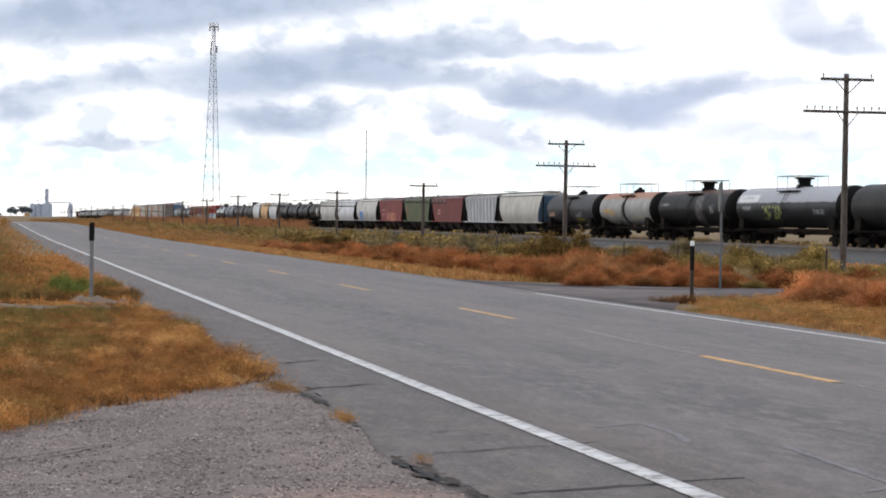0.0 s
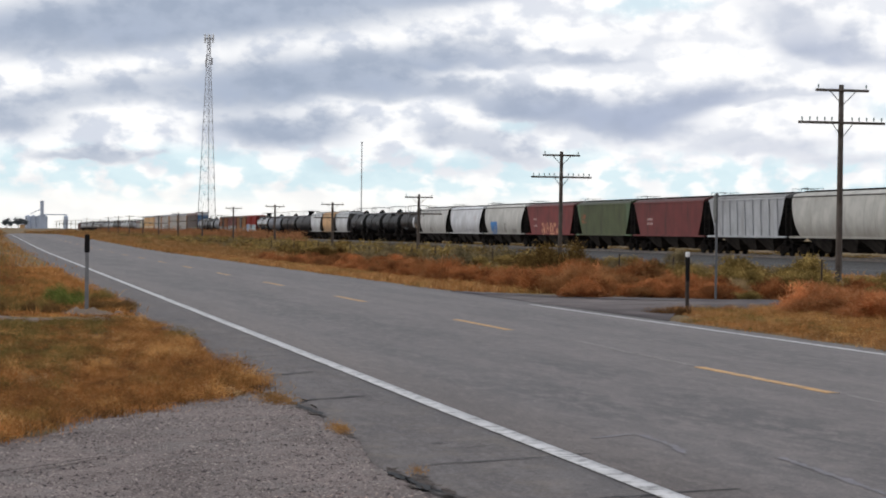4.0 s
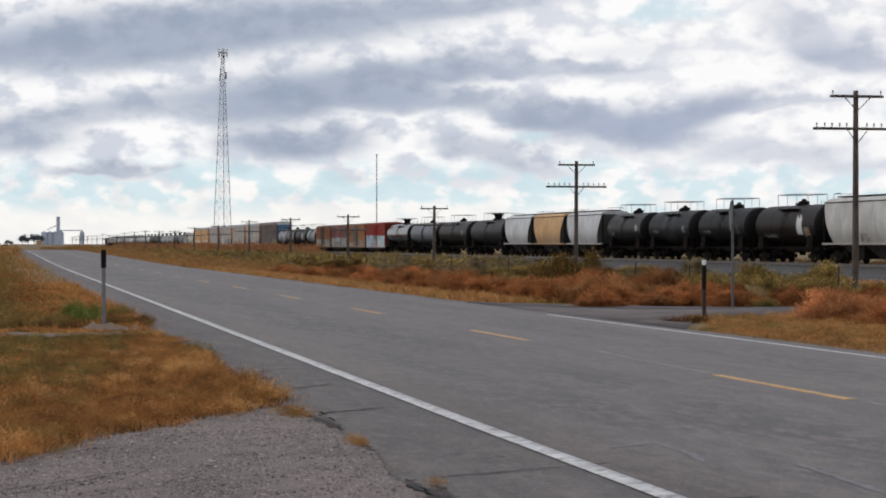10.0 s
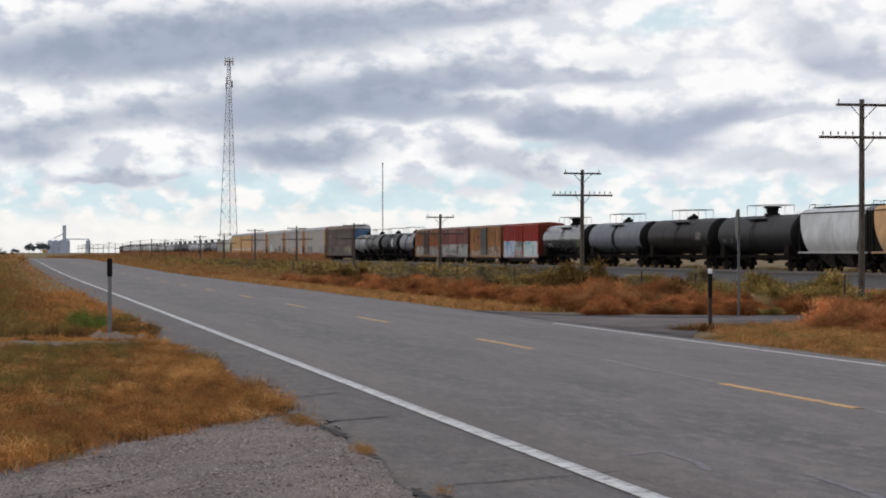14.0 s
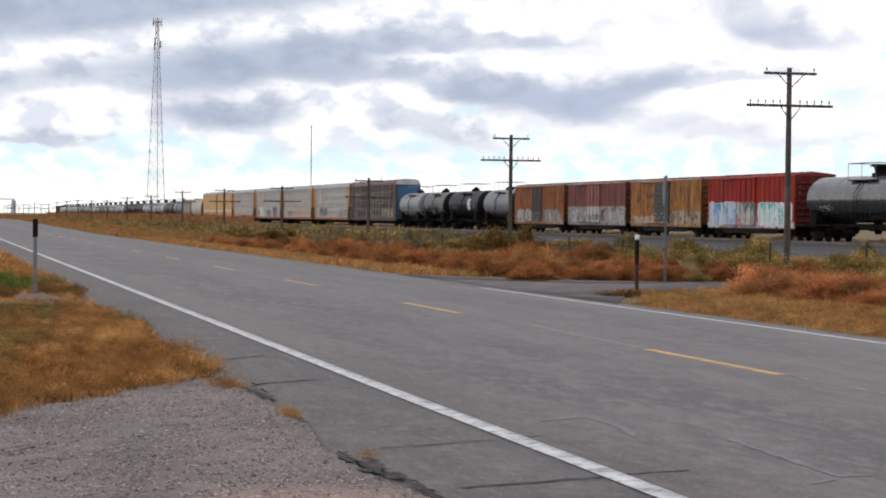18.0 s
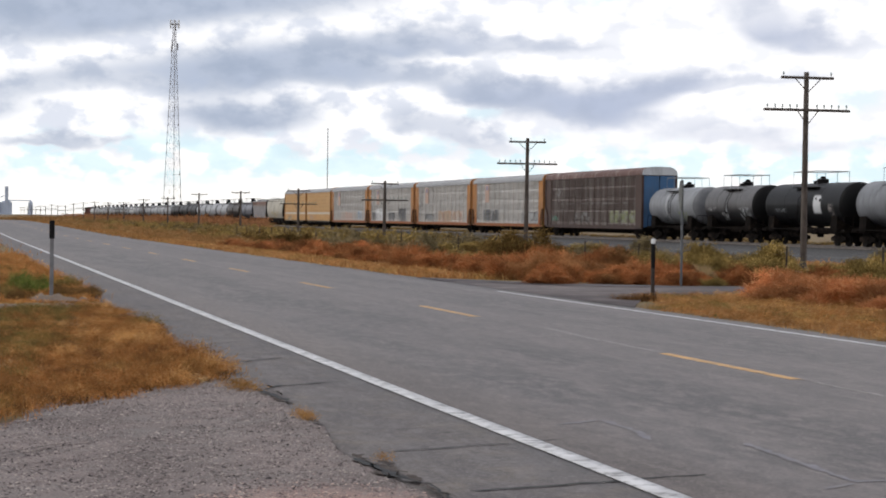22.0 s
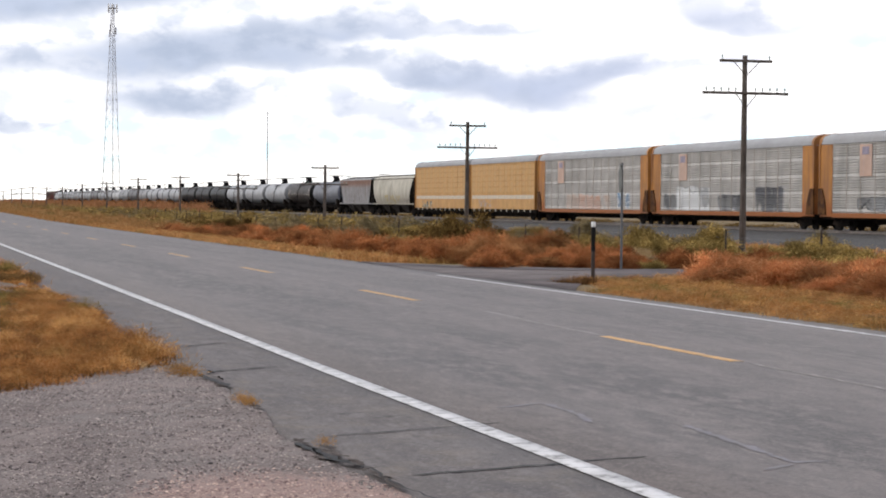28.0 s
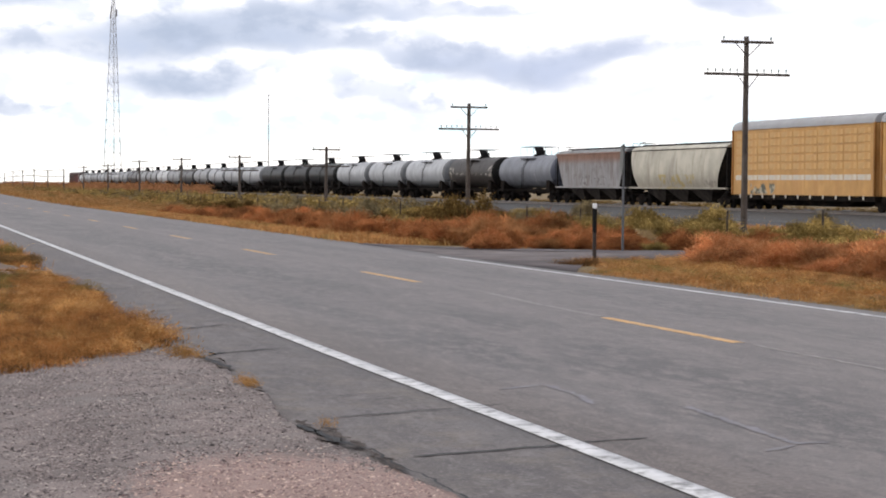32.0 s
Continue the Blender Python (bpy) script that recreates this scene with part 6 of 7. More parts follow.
    # autoracks
    ORANGE = paint("orange_rack_frame", (0.44, 0.190, 0.045), dirt=(0.24, 0.11, 0.05), dirt_amount=0.5, dirt_scale=1.6, extra=tones(1.7, None, (0.27, 0.092, 0.026), 0.5))
    BROWN = paint("rust_brown_frame", (0.06, 0.034, 0.027), extra=weathered(amount=0.5))
    WHITE_CAP = paint("white_roof_paint", (0.50, 0.50, 0.50))
    BLUE_DOOR = paint("blue_end_door", (0.05, 0.115, 0.22), dirt=(0.09, 0.12, 0.17))
    PEACH = paint("peach_emblem_panel", (0.52, 0.35, 0.27), dirt=(0.42, 0.35, 0.31))
    auto_rack(s, s + 29.4, paint("rusty_brown_screen", (0.088, 0.058, 0.047), dirt=(0.25, 0.22, 0.20), dirt_amount=0.36, dirt_scale=1.3, extra=marks((-13, 12.5, 3.05, 3.12, (0.45, 0.44, 0.42), (0.12, 0.09, 0.08), 0.45, 1.1), (-13, -5.5, 1.35, 2.4, (0.26, 0.28, 0.12), (0.32, 0.32, 0.27), 0.62, 1.6), (0.5, 5, 1.35, 2.3, (0.3, 0.29, 0.28), (0.1, 0.08, 0.07), 0.4, 1.2), (9.6, 10.6, 3.6, 4.5, (0.34, 0.34, 0.33), (0.2, 0.16, 0.14), 0.8, 2), (10.2, 12.2, 1.5, 1.9, (0.05, 0.26, 0.16), (0.3, 0.3, 0.28), 0.6, 2))), paint("brown_post", (0.075, 0.055, 0.046)), BROWN, paint("rust_red_rack_roof", (0.115, 0.055, 0.042), dirt=(0.30, 0.24, 0.21), dirt_amount=0.25), "rusty brown autorack with blue end doors", end_doors=BLUE_DOOR, cap=WHITE_CAP)
    s += 29.4
    for k, L in enumerate((28.7, 28.7, 29.2, 28.2)):
        pale, soot, ash = (0.72, 0.72, 0.71), (0.07, 0.07, 0.075), (0.22, 0.215, 0.21)
        scr = (((-12.5, -6, 1.1, 2.4, (0.50, 0.50, 0.49), ash, soot, 0.7), (3, 9.5, 1.2, 2.6, soot, ash, (0.30, 0.29, 0.28), 0.7)),
               ((-10.5, 2, 1.0, 2.5, (0.62, 0.56, 0.50), (0.50, 0.36, 0.24), (0.50, 0.32, 0.24), 0.5), (4, 9, 1.2, 2.1, ash, (0.3, 0.3, 0.3), soot, 0.9)),
               ((2.6, 9.4, 1.0, 2.95, pale, (0.62, 0.62, 0.61), (0.40, 0.40, 0.40), 0.42), (9.0, 12.0, 1.1, 2.4, ash, soot, (0.32, 0.32, 0.32), 0.8), (-2.5, 1.5, 1.1, 2.3, soot, ash, (0.28, 0.28, 0.29), 0.8), (-9.5, -5.0, 1.0, 2.8, soot, (0.12, 0.12, 0.13), ash, 0.7)),
               ((-9.5, -6.5, 1.2, 2.6, (0.12, 0.23, 0.36), (0.22, 0.3, 0.40), pale, 0.7), (-5, 6, 1.1, 2.4, (0.58, 0.38, 0.29), (0.50, 0.40, 0.33), (0.56, 0.50, 0.46), 0.7)))[k]
        lab = ("grey louvred autorack with orange frames and sooty scrawls", "grey louvred autorack with orange frames and pale graffiti", "grey louvred autorack with orange frames and white graffiti", "grey louvred autorack with orange frames and peach stains")[k]
        auto_rack(s, s + L, paint("grey_rack_screen", (0.50, 0.475, 0.445), extra=tags(*scr), dirt=(0.33, 0.315, 0.29), dirt_amount=0.3, vary=0.12), paint("rack_post", (0.40, 0.345, 0.29), dirt=(0.40, 0.22, 0.11), dirt_amount=0.3), ORANGE, GALVROOF, lab, logo=PEACH)
        s += L
    L = 44.4
    car = stand("articulated_rack", s + L / 2, "two-unit yellow articulated autorack with pale stripe", "autorack car", "freight train")
    YEL = paint("yellow_rack_paint", (0.50, 0.28, 0.10), dirt=(0.43, 0.225, 0.08), dirt_amount=0.35, extra=marks((14.6, 18.6, 1.05, 1.75, (0.08, 0.08, 0.06), (0.38, 0.34, 0.25), 0.5, 1.3), (-7.5, -3, 1.2, 1.9, (0.35, 0.28, 0.24), (0.42, 0.22, 0.07), 0.45, 1.2)))
    VENT = paint("pale_yellow_vent", (0.55, 0.335, 0.135), dirt=(0.42, 0.2, 0.06), extra=marks((14.6, 18.6, -9, 9, (0.5, 0.27, 0.08), (0.5, 0.27, 0.08), 0.01, 1)))
    STRIPE = paint("cream_stripe", (0.58, 0.52, 0.43), dirt=(0.45, 0.33, 0.2))
    for a, b in ((-L / 2 + 0.6, -0.45), (0.45, L / 2 - 0.6)):
        rack_unit(car, a, b, YEL, VENT, STRIPE, paint("dark_yellow_frame", (0.33, 0.15, 0.04)), GALVROOF, 6.10)
    running_gear(car, L / 2, 2.6)
    truck(car, 0)
    s += L
    # hoppers and the long string of tank cars behind
    hopper(20.2, (0.52, 0.48, 0.39), "dusty cream covered hopper with yellow graffiti", marks((-4, 3.6, 1.3, 2.4, (0.40, 0.30, 0.10), (0.40, 0.37, 0.3), 0.5, 0.9), (-8, -4, 1.3, 2.0, (0.25, 0.22, 0.19), (0.4, 0.37, 0.3), 0.4, 1.4)), curved=True, dirt=(0.3, 0.26, 0.2), height=4.66)
    hopper(18.4, (0.26, 0.25, 0.25), "grey covered hopper with rust along its top", weathered(amount=0.35, then=tones(3.6, (0.22, 0.12, 0.085), None, 0.35, marks((-4, 3, 1.6, 2.4, (0.12, 0.11, 0.11), (0.28, 0.27, 0.27), 0.35, 1.6)))), ribs=0, dirt=(0.2, 0.17, 0.155))
    tank(18.3, (0.16, 0.165, 0.185), "blue-grey tank car with dark stains", marks((-4, -2.5, 1.4, 2.6, (0.26, 0.26, 0.27), (0.16, 0.16, 0.18), 0.5, 1.5)), dome="drum", head=paint("blue_grey_head", (0.09, 0.095, 0.12)))
    tank(18.2, (0.048, 0.040, 0.036), "dark brown tank car with a row of white marks", marks((5.6, 7.6, 1.9, 3.4, (0.4, 0.36, 0.3), (0.06, 0.05, 0.045), 0.4, 1.4), (-7.6, 5.5, 2.5, 2.75, (0.4, 0.38, 0.34), (0.06, 0.05, 0.045), 0.30, 2.2), (-7.8, -6.6, 2.4, 3.4, (0.38, 0.34, 0.3), (0.06, 0.05, 0.045), 0.45, 1.8)), dome="drum")
    # string colours lightened to put distance haze into the paint
    hazed_shades = {"l": (0.36, 0.365, 0.375), "d": (0.11, 0.107, 0.107), "k": (0.022, 0.0215, 0.0215), "g": (0.28, 0.28, 0.283), "w": (0.5, 0.5, 0.5)}
    text = {"l": "light grey tank car in a long string", "d": "dark grey tank car in a long string", "k": "black tank car in a long string", "g": "dull grey tank car in a long string", "w": "white tank car in a long string"}
    # heads take 0.45 of the shell's colour as painted shade
    heads = {c: paint("shaded_string_head", tuple(v * 0.45 for v in hazed_shades[c])) for c in hazed_shades}
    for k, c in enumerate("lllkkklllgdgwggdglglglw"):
        # the lower shell's darker tone is shade put into the paint
        tank(18.3, hazed_shades[c], text[c], head=heads[c], marks_=tones(1.8, None, tuple(v * 0.6 for v in hazed_shades[c]), 0.3), dome="drum", band=BAND if k in (13, 19) else None)
    boxcar(17.5, (0.15, 0.04, 0.035), "faded dark red boxcar at the tail", marks((-9, -6.5, 1.0, 4.5, (0.5, 0.45, 0.43), (0.4, 0.35, 0.33), 0.9, 1)))
    boxcar(17.5, (0.10, 0.035, 0.025), "brown-red boxcar at the tail", None)


build_track()
build_train()

# ---- dry grass, brush and sage ----
def plant_material(name, dark, light, tip=None, place_scale=0.35, place=None, rough=0.9, clumps=4.5):
    """Leaf or straw colour that differs from blade to blade and, at a larger scale, from place to place."""
    m = bpy.data.materials.new(name)
    m.use_nodes = True
    nt = m.node_tree
    bsdf = nt.nodes["Principled BSDF"]
    g, tc = nt.nodes.new("ShaderNodeNewGeometry"), nt.nodes.new("ShaderNodeTexCoord")
    col = mix_node(nt, g.outputs["Random Per Island"], dark, light)
    if tip:
        col = mix_node(nt, ramp_node(nt, g.outputs["Random Per Island"], 0.80, 0.9), col, tip)
    n = noise_node(nt, g.outputs["Position"], place_scale, 3)
    if place:
        col = mix_node(nt, ramp_node(nt, n, 0.52, 0.66), col, place)
        n2 = noise_node(nt, g.outputs["Position"], place_scale * 3.3, 3)
        col = mix_node(nt, math_node(nt, "MULTIPLY", ramp_node(nt, n2, 0.56, 0.72), 0.7), col, tuple(c * 0.5 for c in dark))
        col = mix_node(nt, math_node(nt, "MULTIPLY", ramp_node(nt, n2, 0.44, 0.28), 0.6), col, tuple(min(1, c * 1.25) for c in light))
    oi = nt.nodes.new("ShaderNodeObjectInfo")
    hs = nt.nodes.new("ShaderNodeHueSaturation")
    clump = math_node(nt, "ADD", 0.62, math_node(nt, "MULTIPLY", ramp_node(nt, noise_node(nt, g.outputs["Position"], clumps, 2, 0.5), 0.36, 0.66), 0.72))
    nt.links.new(math_node(nt, "MULTIPLY", clump, math_node(nt, "ADD", 0.72, math_node(nt, "MULTIPLY", oi.outputs["Random"], 0.55))), hs.inputs["Value"])
    nt.links.new(col, hs.inputs["Color"])
    nt.links.new(hs.outputs[0], bsdf.inputs["Base Color"])
    bsdf.inputs["Roughness"].default_value = rough
    bsdf.inputs["Specular IOR Level"].default_value = 0.1
    # thin leaves let half of the light through
    thin, both = nt.nodes.new("ShaderNodeBsdfTranslucent"), nt.nodes.new("ShaderNodeMixShader")
    nt.links.new(hs.outputs[0], thin.inputs[0])
    both.inputs[0].default_value = 0.45
    nt.links.new(bsdf.outputs[0], both.inputs[1])
    nt.links.new(thin.outputs[0], both.inputs[2])
    nt.links.new(both.outputs[0], nt.nodes["Material Output"].inputs[0])
    return m


DRY_GRASS = plant_material("dry_grass", (0.35, 0.148, 0.046), (0.52, 0.238, 0.077), (0.60, 0.36, 0.145), 0.55, (0.34, 0.205, 0.066))
VERGE_GRASS = plant_material("verge_straw", (0.32, 0.150, 0.052), (0.45, 0.228, 0.085), (0.54, 0.34, 0.15), 0.3, (0.28, 0.19, 0.065), clumps=3.0)
GREEN_GRASS = plant_material("green_weed", (0.15, 0.118, 0.036), (0.25, 0.185, 0.06), (0.36, 0.23, 0.09))
FRESH_WEED = plant_material("fresh_green_weed", (0.08, 0.11, 0.022), (0.18, 0.215, 0.05), (0.27, 0.26, 0.09))
BROWN_GRASS = plant_material("brown_matted_grass", (0.22, 0.098, 0.034), (0.33, 0.15, 0.052), (0.38, 0.2, 0.08))
YELLOW_GRASS = plant_material("yellow_straw_grass", (0.42, 0.215, 0.07), (0.54, 0.295, 0.105), (0.62, 0.39, 0.17))
OLIVE_GRASS = plant_material("olive_brown_grass", (0.17, 0.122, 0.04), (0.30, 0.20, 0.068), (0.38, 0.24, 0.09), 0.3, (0.33, 0.165, 0.055))
STRAW_DULL = plant_material("dull_straw", (0.28, 0.20, 0.10), (0.42, 0.31, 0.17))
STRAW = plant_material("pale_straw", (0.34, 0.22, 0.10), (0.55, 0.40, 0.21))
RED_THATCH = plant_material("dark_red_weed", (0.14, 0.082, 0.032), (0.29, 0.165, 0.062))
DARK_THATCH = plant_material("dark_thatch", (0.09, 0.048, 0.02), (0.18, 0.088, 0.034))
TUMBLE = plant_material("rust_brown_weed", (0.29, 0.104, 0.038), (0.44, 0.175, 0.065), (0.48, 0.235, 0.10), 0.35, (0.37, 0.19, 0.08), clumps=2.0)
PALE_WEED = plant_material("pale_rust_weed", (0.37, 0.146, 0.058), (0.53, 0.228, 0.092), (0.58, 0.31, 0.14), clumps=1.0)
FAR_WEED = plant_material("tan_brown_weed", (0.25, 0.125, 0.048), (0.38, 0.205, 0.08), (0.44, 0.29, 0.13), 0.06, (0.27, 0.19, 0.07), clumps=0.8)
# darker than the rust weed: the unlit dense stand's shade is in the colour
TALL_WEED = plant_material("tall_shaded_weed", (0.20, 0.090, 0.042), (0.33, 0.155, 0.07), (0.39, 0.20, 0.095), clumps=0.8)
RABBIT = plant_material("yellow_rabbitbrush_leaf", (0.175, 0.122, 0.040), (0.385, 0.265, 0.085), (0.55, 0.40, 0.145), clumps=2.5)
SAGE = plant_material("grey_green_sage_leaf", (0.125, 0.098, 0.052), (0.235, 0.185, 0.098), (0.32, 0.25, 0.135), clumps=2.5)
OLIVE = plant_material("olive_brush_leaf", (0.082, 0.052, 0.017), (0.19, 0.116, 0.036), (0.29, 0.18, 0.06), clumps=2.5)


def blades(rng, x, y, z, height, width, lean, per=8, spread=0.06):
    """Bent three-cornered blades in tufts at the given places; arrays of vertices and of quads."""
    n = len(x) * per
    bx = np.repeat(x, per) + rng.normal(0, spread, n)
    by = np.repeat(y, per) + rng.normal(0, spread, n)
    bz = np.repeat(z, per)
    h = np.repeat(height, per) * rng.uniform(0.45, 1.15, n)
    a = rng.uniform(0, 2 * np.pi, n)
    w = width * rng.uniform(0.6, 1.3, n)
    la = rng.uniform(0, 2 * np.pi, n)
    ln = h * np.abs(rng.normal(0, lean, n))
    ca, sa = np.cos(a) * w / 2, np.sin(a) * w / 2
    lx, ly = np.cos(la) * ln, np.sin(la) * ln
    v = np.empty((n, 5, 3))
    v[:, 0] = np.stack([bx - ca, by - sa, bz - 0.02], -1)
    v[:, 1] = np.stack([bx + ca, by + sa, bz - 0.02], -1)
    v[:, 2] = np.stack([bx + ca * 0.8 + lx * 0.35, by + sa * 0.8 + ly * 0.35, bz + h * 0.6], -1)
    v[:, 3] = np.stack([bx + lx, by + ly, bz + h * 0.98], -1)
    v[:, 4] = np.stack([bx - ca * 0.8 + lx * 0.35, by - sa * 0.8 + ly * 0.35, bz + h * 0.6], -1)
    k = np.arange(n)[:, None] * 5
    f = np.concatenate([k + [0, 1, 2, 4], k + [4, 2, 3, 3]], 1).reshape(-1, 4)
    return v.reshape(-1, 3), f


def blade_mesh(name, mat, v, f):
    q, t = f[0::2], f[1::2][:, :3]
    tri = np.concatenate([q[:, [0, 1, 2]], q[:, [0, 2, 3]], t])
    return sheet(name, mat, v, tri)


def grass_patch(name, mat, label, area, count, height, width, seed, lean=0.5, per=8, spread=0.07, keep=None, hscale=None):
    rng = np.random.default_rng(seed)
    x = rng.uniform(area[0], area[1], count)
    y = rng.uniform(area[2], area[3], count)
    if keep is not None:
        k = keep(x, y, rng)
        x, y = x[k], y[k]
    h = height * rng.uniform(0.5, 1.2, len(x)) * (0.15 + 1.8 * np.array([noise.noise(Vector((a * 1.6, b * 0.9, seed))) * 0.5 + 0.5 for a, b in zip(x, y)]))
    if area[1] < 4 and area[3] < 50:
        h = h * np.interp(y, [20, 30, 36], [1.0, 0.7, 0.5])
    lump = 0.05 * np.array([noise.noise(Vector((a * 1.1, b * 0.8, 4.2))) for a, b in zip(x, y)])
    v, f = blades(rng, x, y, land_z(x, y) + lump, h, width, lean, per, spread)
    ob = new(name, blade_mesh(name, mat, v, f))
    return tagged(ob, label, "grass", kind="stuff")


def wave(y, k, a, s):
    return a * np.sin(y * k + s) + 0.6 * a * np.sin(y * k * 2.7 + 1.7 * s)


def left_edge(y):
    """Where the grass ends against the pavement's ragged edge."""
    return 2.78 + wave(y, 0.9, 0.06, 1.0) - 0.35 * np.exp(-((y - 36.8) / 1.2) ** 2)


def drive_edge(x):
    """The y at which the grass begins behind the gravel drive."""
    return np.interp(x, [-9, -2, 0.0, 0.4, 0.84, 1.43, 1.87, 2.26, 2.56, 2.8], [8.5, 12.6, 14.7, 15.6, 17.1, 17.8, 18.0, 19.0, 19.5, 20.5]) + wave(x, 3.1, 0.16, 0.5) + wave(x, 11.0, 0.09, 1.9)


def near_keep(x, y, rng):
    bare = (np.abs(y - 36.2 + 0.25 * (1.9 - x)) < 0.75 + 0.35 * np.sin(1.7 * x) + 0.3 * np.sin(5 * x + y)) & (x < 2.0)
    return (x < left_edge(y)) & (y > drive_edge(x)) & ~bare


def mounds(keep, edge):
    """Soft rounded tussocks: most orange-brown, olive ones further off, a dark matted front that paints in its shade
    and a few pale straw ones.
    """
    rng = random.Random(61)
    pick = np.random.default_rng(62)
    p = np.array(scatter(rng, (-0.8, 2.85, 14.3, 35.6), 0.21, 9000))
    p = p[keep(p[:, 0], p[:, 1], pick)]
    green = (((p[:, 0] - 0.3) / 0.9) ** 2 + ((p[:, 1] - 28.8) / 6.0) ** 2 + pick.normal(0, 0.9, len(p)) < 0.8) | (((p[:, 0] - 1.2) / 0.9) ** 2 + ((p[:, 1] - 33.2) / 2.2) ** 2 + pick.normal(0, 0.8, len(p)) < 0.8)
    front = (p[:, 1] < drive_edge(p[:, 0]) + 0.30) & (pick.uniform(0, 1, len(p)) < 0.65)
    size = lambda q, w, h: [(w * rng.uniform(0.6, 1.4), h * rng.uniform(0.25, 1.95) * float(np.interp(y, [16, 24, 34], [1.0, 0.9, 0.7]))) for x, y in q]
    tone = np.array([noise.noise(Vector((x * 1.5, y * 0.6, 7.7))) + 0.6 * noise.noise(Vector((x * 4.0, y * 1.8, 2.2))) for x, y in p]) + pick.normal(0, 0.22, len(p))
    rest = ~green & ~front
    for k, (mat, sel, label, w, h) in enumerate(((DRY_GRASS, (tone >= -0.16) & (tone <= 0.34), "soft rounded tussocks of orange-brown dry grass", 0.50, 0.20), (BROWN_GRASS, tone < -0.16, "matted brown tussocks in the dry grass", 0.46, 0.15), (YELLOW_GRASS, tone > 0.34, "yellow straw tussocks in the dry grass", 0.46, 0.23))):
        q = p[rest & sel]
        far_brush("grass_tussocks", mat, label, "fluff", q, size(q, w, h), 520, 220 + k, 0.8)
    q = p[green]
    far_brush("green_tussocks", GREEN_GRASS, "soft olive-green tussocks among the dry grass", "fluff", q, size(q, 0.50, 0.19), 480, 202, 0.9)
    q = p[front]
    far_brush("dark_tussocks", DARK_THATCH, "dark matted grass painting in the shade at the drive's edge", "fluff", q, size(q, 0.42, 0.12), 420, 203, 0.9)
    far_brush("straw_tussock", STRAW, "pale straw tuft standing in the dry grass", "fluff", [(0.50, 20.9), (0.62, 21.1), (0.42, 21.2), (2.35, 19.5)], [(0.36, 0.26), (0.28, 0.2), (0.25, 0.18), (0.3, 0.16)], 420, 204, 0.9)
    q = [(2.62, 18.65), (2.70, 18.5), (2.66, 18.3), (2.58, 18.8), (2.74, 15.95), (2.77, 15.8), (2.76, 15.65), (2.78, 12.97)]
    far_brush("edge_tufts", YELLOW_GRASS, "dry tufts sprouting from the broken pavement edge", "fluff", q, [(0.32, 0.2)] * 4 + [(0.20, 0.17)] * 3 + [(0.15, 0.16)], 420, 230, 1.2)
    far_brush("green_tuft", OLIVE_GRASS, "olive tuft growing at the pavement's edge", "weed", [(2.82, 29.3), (2.70, 29.7), (2.6, 29.2)], [(0.5, 0.3), (0.42, 0.24), (0.36, 0.2)], 1000, 205, 0.9)
    spots = lambda n, cx, cy, rx, ry: [(cx + rx * rng.uniform(-1, 1), cy + ry * rng.uniform(-1, 1)) for _ in range(n)]
    q = spots(9, 1.75, 42.6, 0.28, 1.2)
    far_brush("green_weeds", FRESH_WEED, "clump of taller green weeds behind the delineator post", "weed", q, [(0.62 * rng.uniform(0.8, 1.2), 0.66 * rng.uniform(0.6, 1.1)) for _ in q], 900, 206, 0.9)
    q = spots(7, 2.55, 45.2, 0.3, 1.0) + spots(5, 1.2, 40.5, 0.3, 0.6)
    far_brush("green_weeds", GREEN_GRASS, "low green weeds beside the pavement's edge", "weed", q, [(0.5 * rng.uniform(0.8, 1.2), 0.42 * rng.uniform(0.6, 1.1)) for _ in q], 700, 207, 0.9)
    q = spots(22, 2.45, 40.4, 0.42, 0.7) + spots(18, 1.0, 38.8, 0.8, 0.5)
    far_brush("dark_weeds", RED_THATCH, "dark reddish dry weeds around the post's foot", "weed", q, [(0.42 * rng.uniform(0.8, 1.2), 0.33 * rng.uniform(0.6, 1.2)) for _ in q], 600, 208, 0.9)
    p = np.array(scatter(rng, (-5, 2.85, 38.8, 75), 0.30, 7000))
    p = p[p[:, 0] < edge(p[:, 1]) - 0.12]
    g = 0.9 - p[:, 0] + 0.6 * np.sin(p[:, 0] * 1.3 + 0.21 * p[:, 1]) + pick.normal(0, 0.45, len(p)) > 0
    q = p[~g]
    far_brush("grass_tussocks", DRY_GRASS, "soft orange-brown tussocks along the far verge", "weed", q, size(q, 0.62, 0.22), 170, 209, 2.0)
    q = p[g]
    far_brush("green_tussocks", OLIVE_GRASS, "olive tussocks along the far verge", "weed", q, size(q, 0.6, 0.26), 170, 210, 2.0)
    # the right-hand verge, mown lower
    p = np.array(scatter(rng, (12.6, 19, 24, 42.5), 0.27, 9000))
    p = p[(p[:, 0] > 12.72 + 1.2 * smooth01((p[:, 1] - 34.5) / 4)) & (p[:, 1] < 41.0 + 0.25 * (p[:, 0] - 12.5))]
    g = np.abs(p[:, 0] - 14.6 - 0.5 * np.sin(p[:, 1] * 0.5)) + pick.normal(0, 0.35, len(p)) < 0.55
    tone = np.array([noise.noise(Vector((x * 0.9, y * 0.5, 3.7))) for x, y in p]) + pick.normal(0, 0.2, len(p))
    for k, (mat, sel, label) in enumerate(((VERGE_GRASS, np.abs(tone) <= 0.22, "soft straw-orange tussocks on the verge"), (DRY_GRASS, tone < -0.22, "orange-brown tussocks on the verge"), (YELLOW_GRASS, tone > 0.22, "yellow straw tussocks on the verge"))):
        q = p[~g & sel]
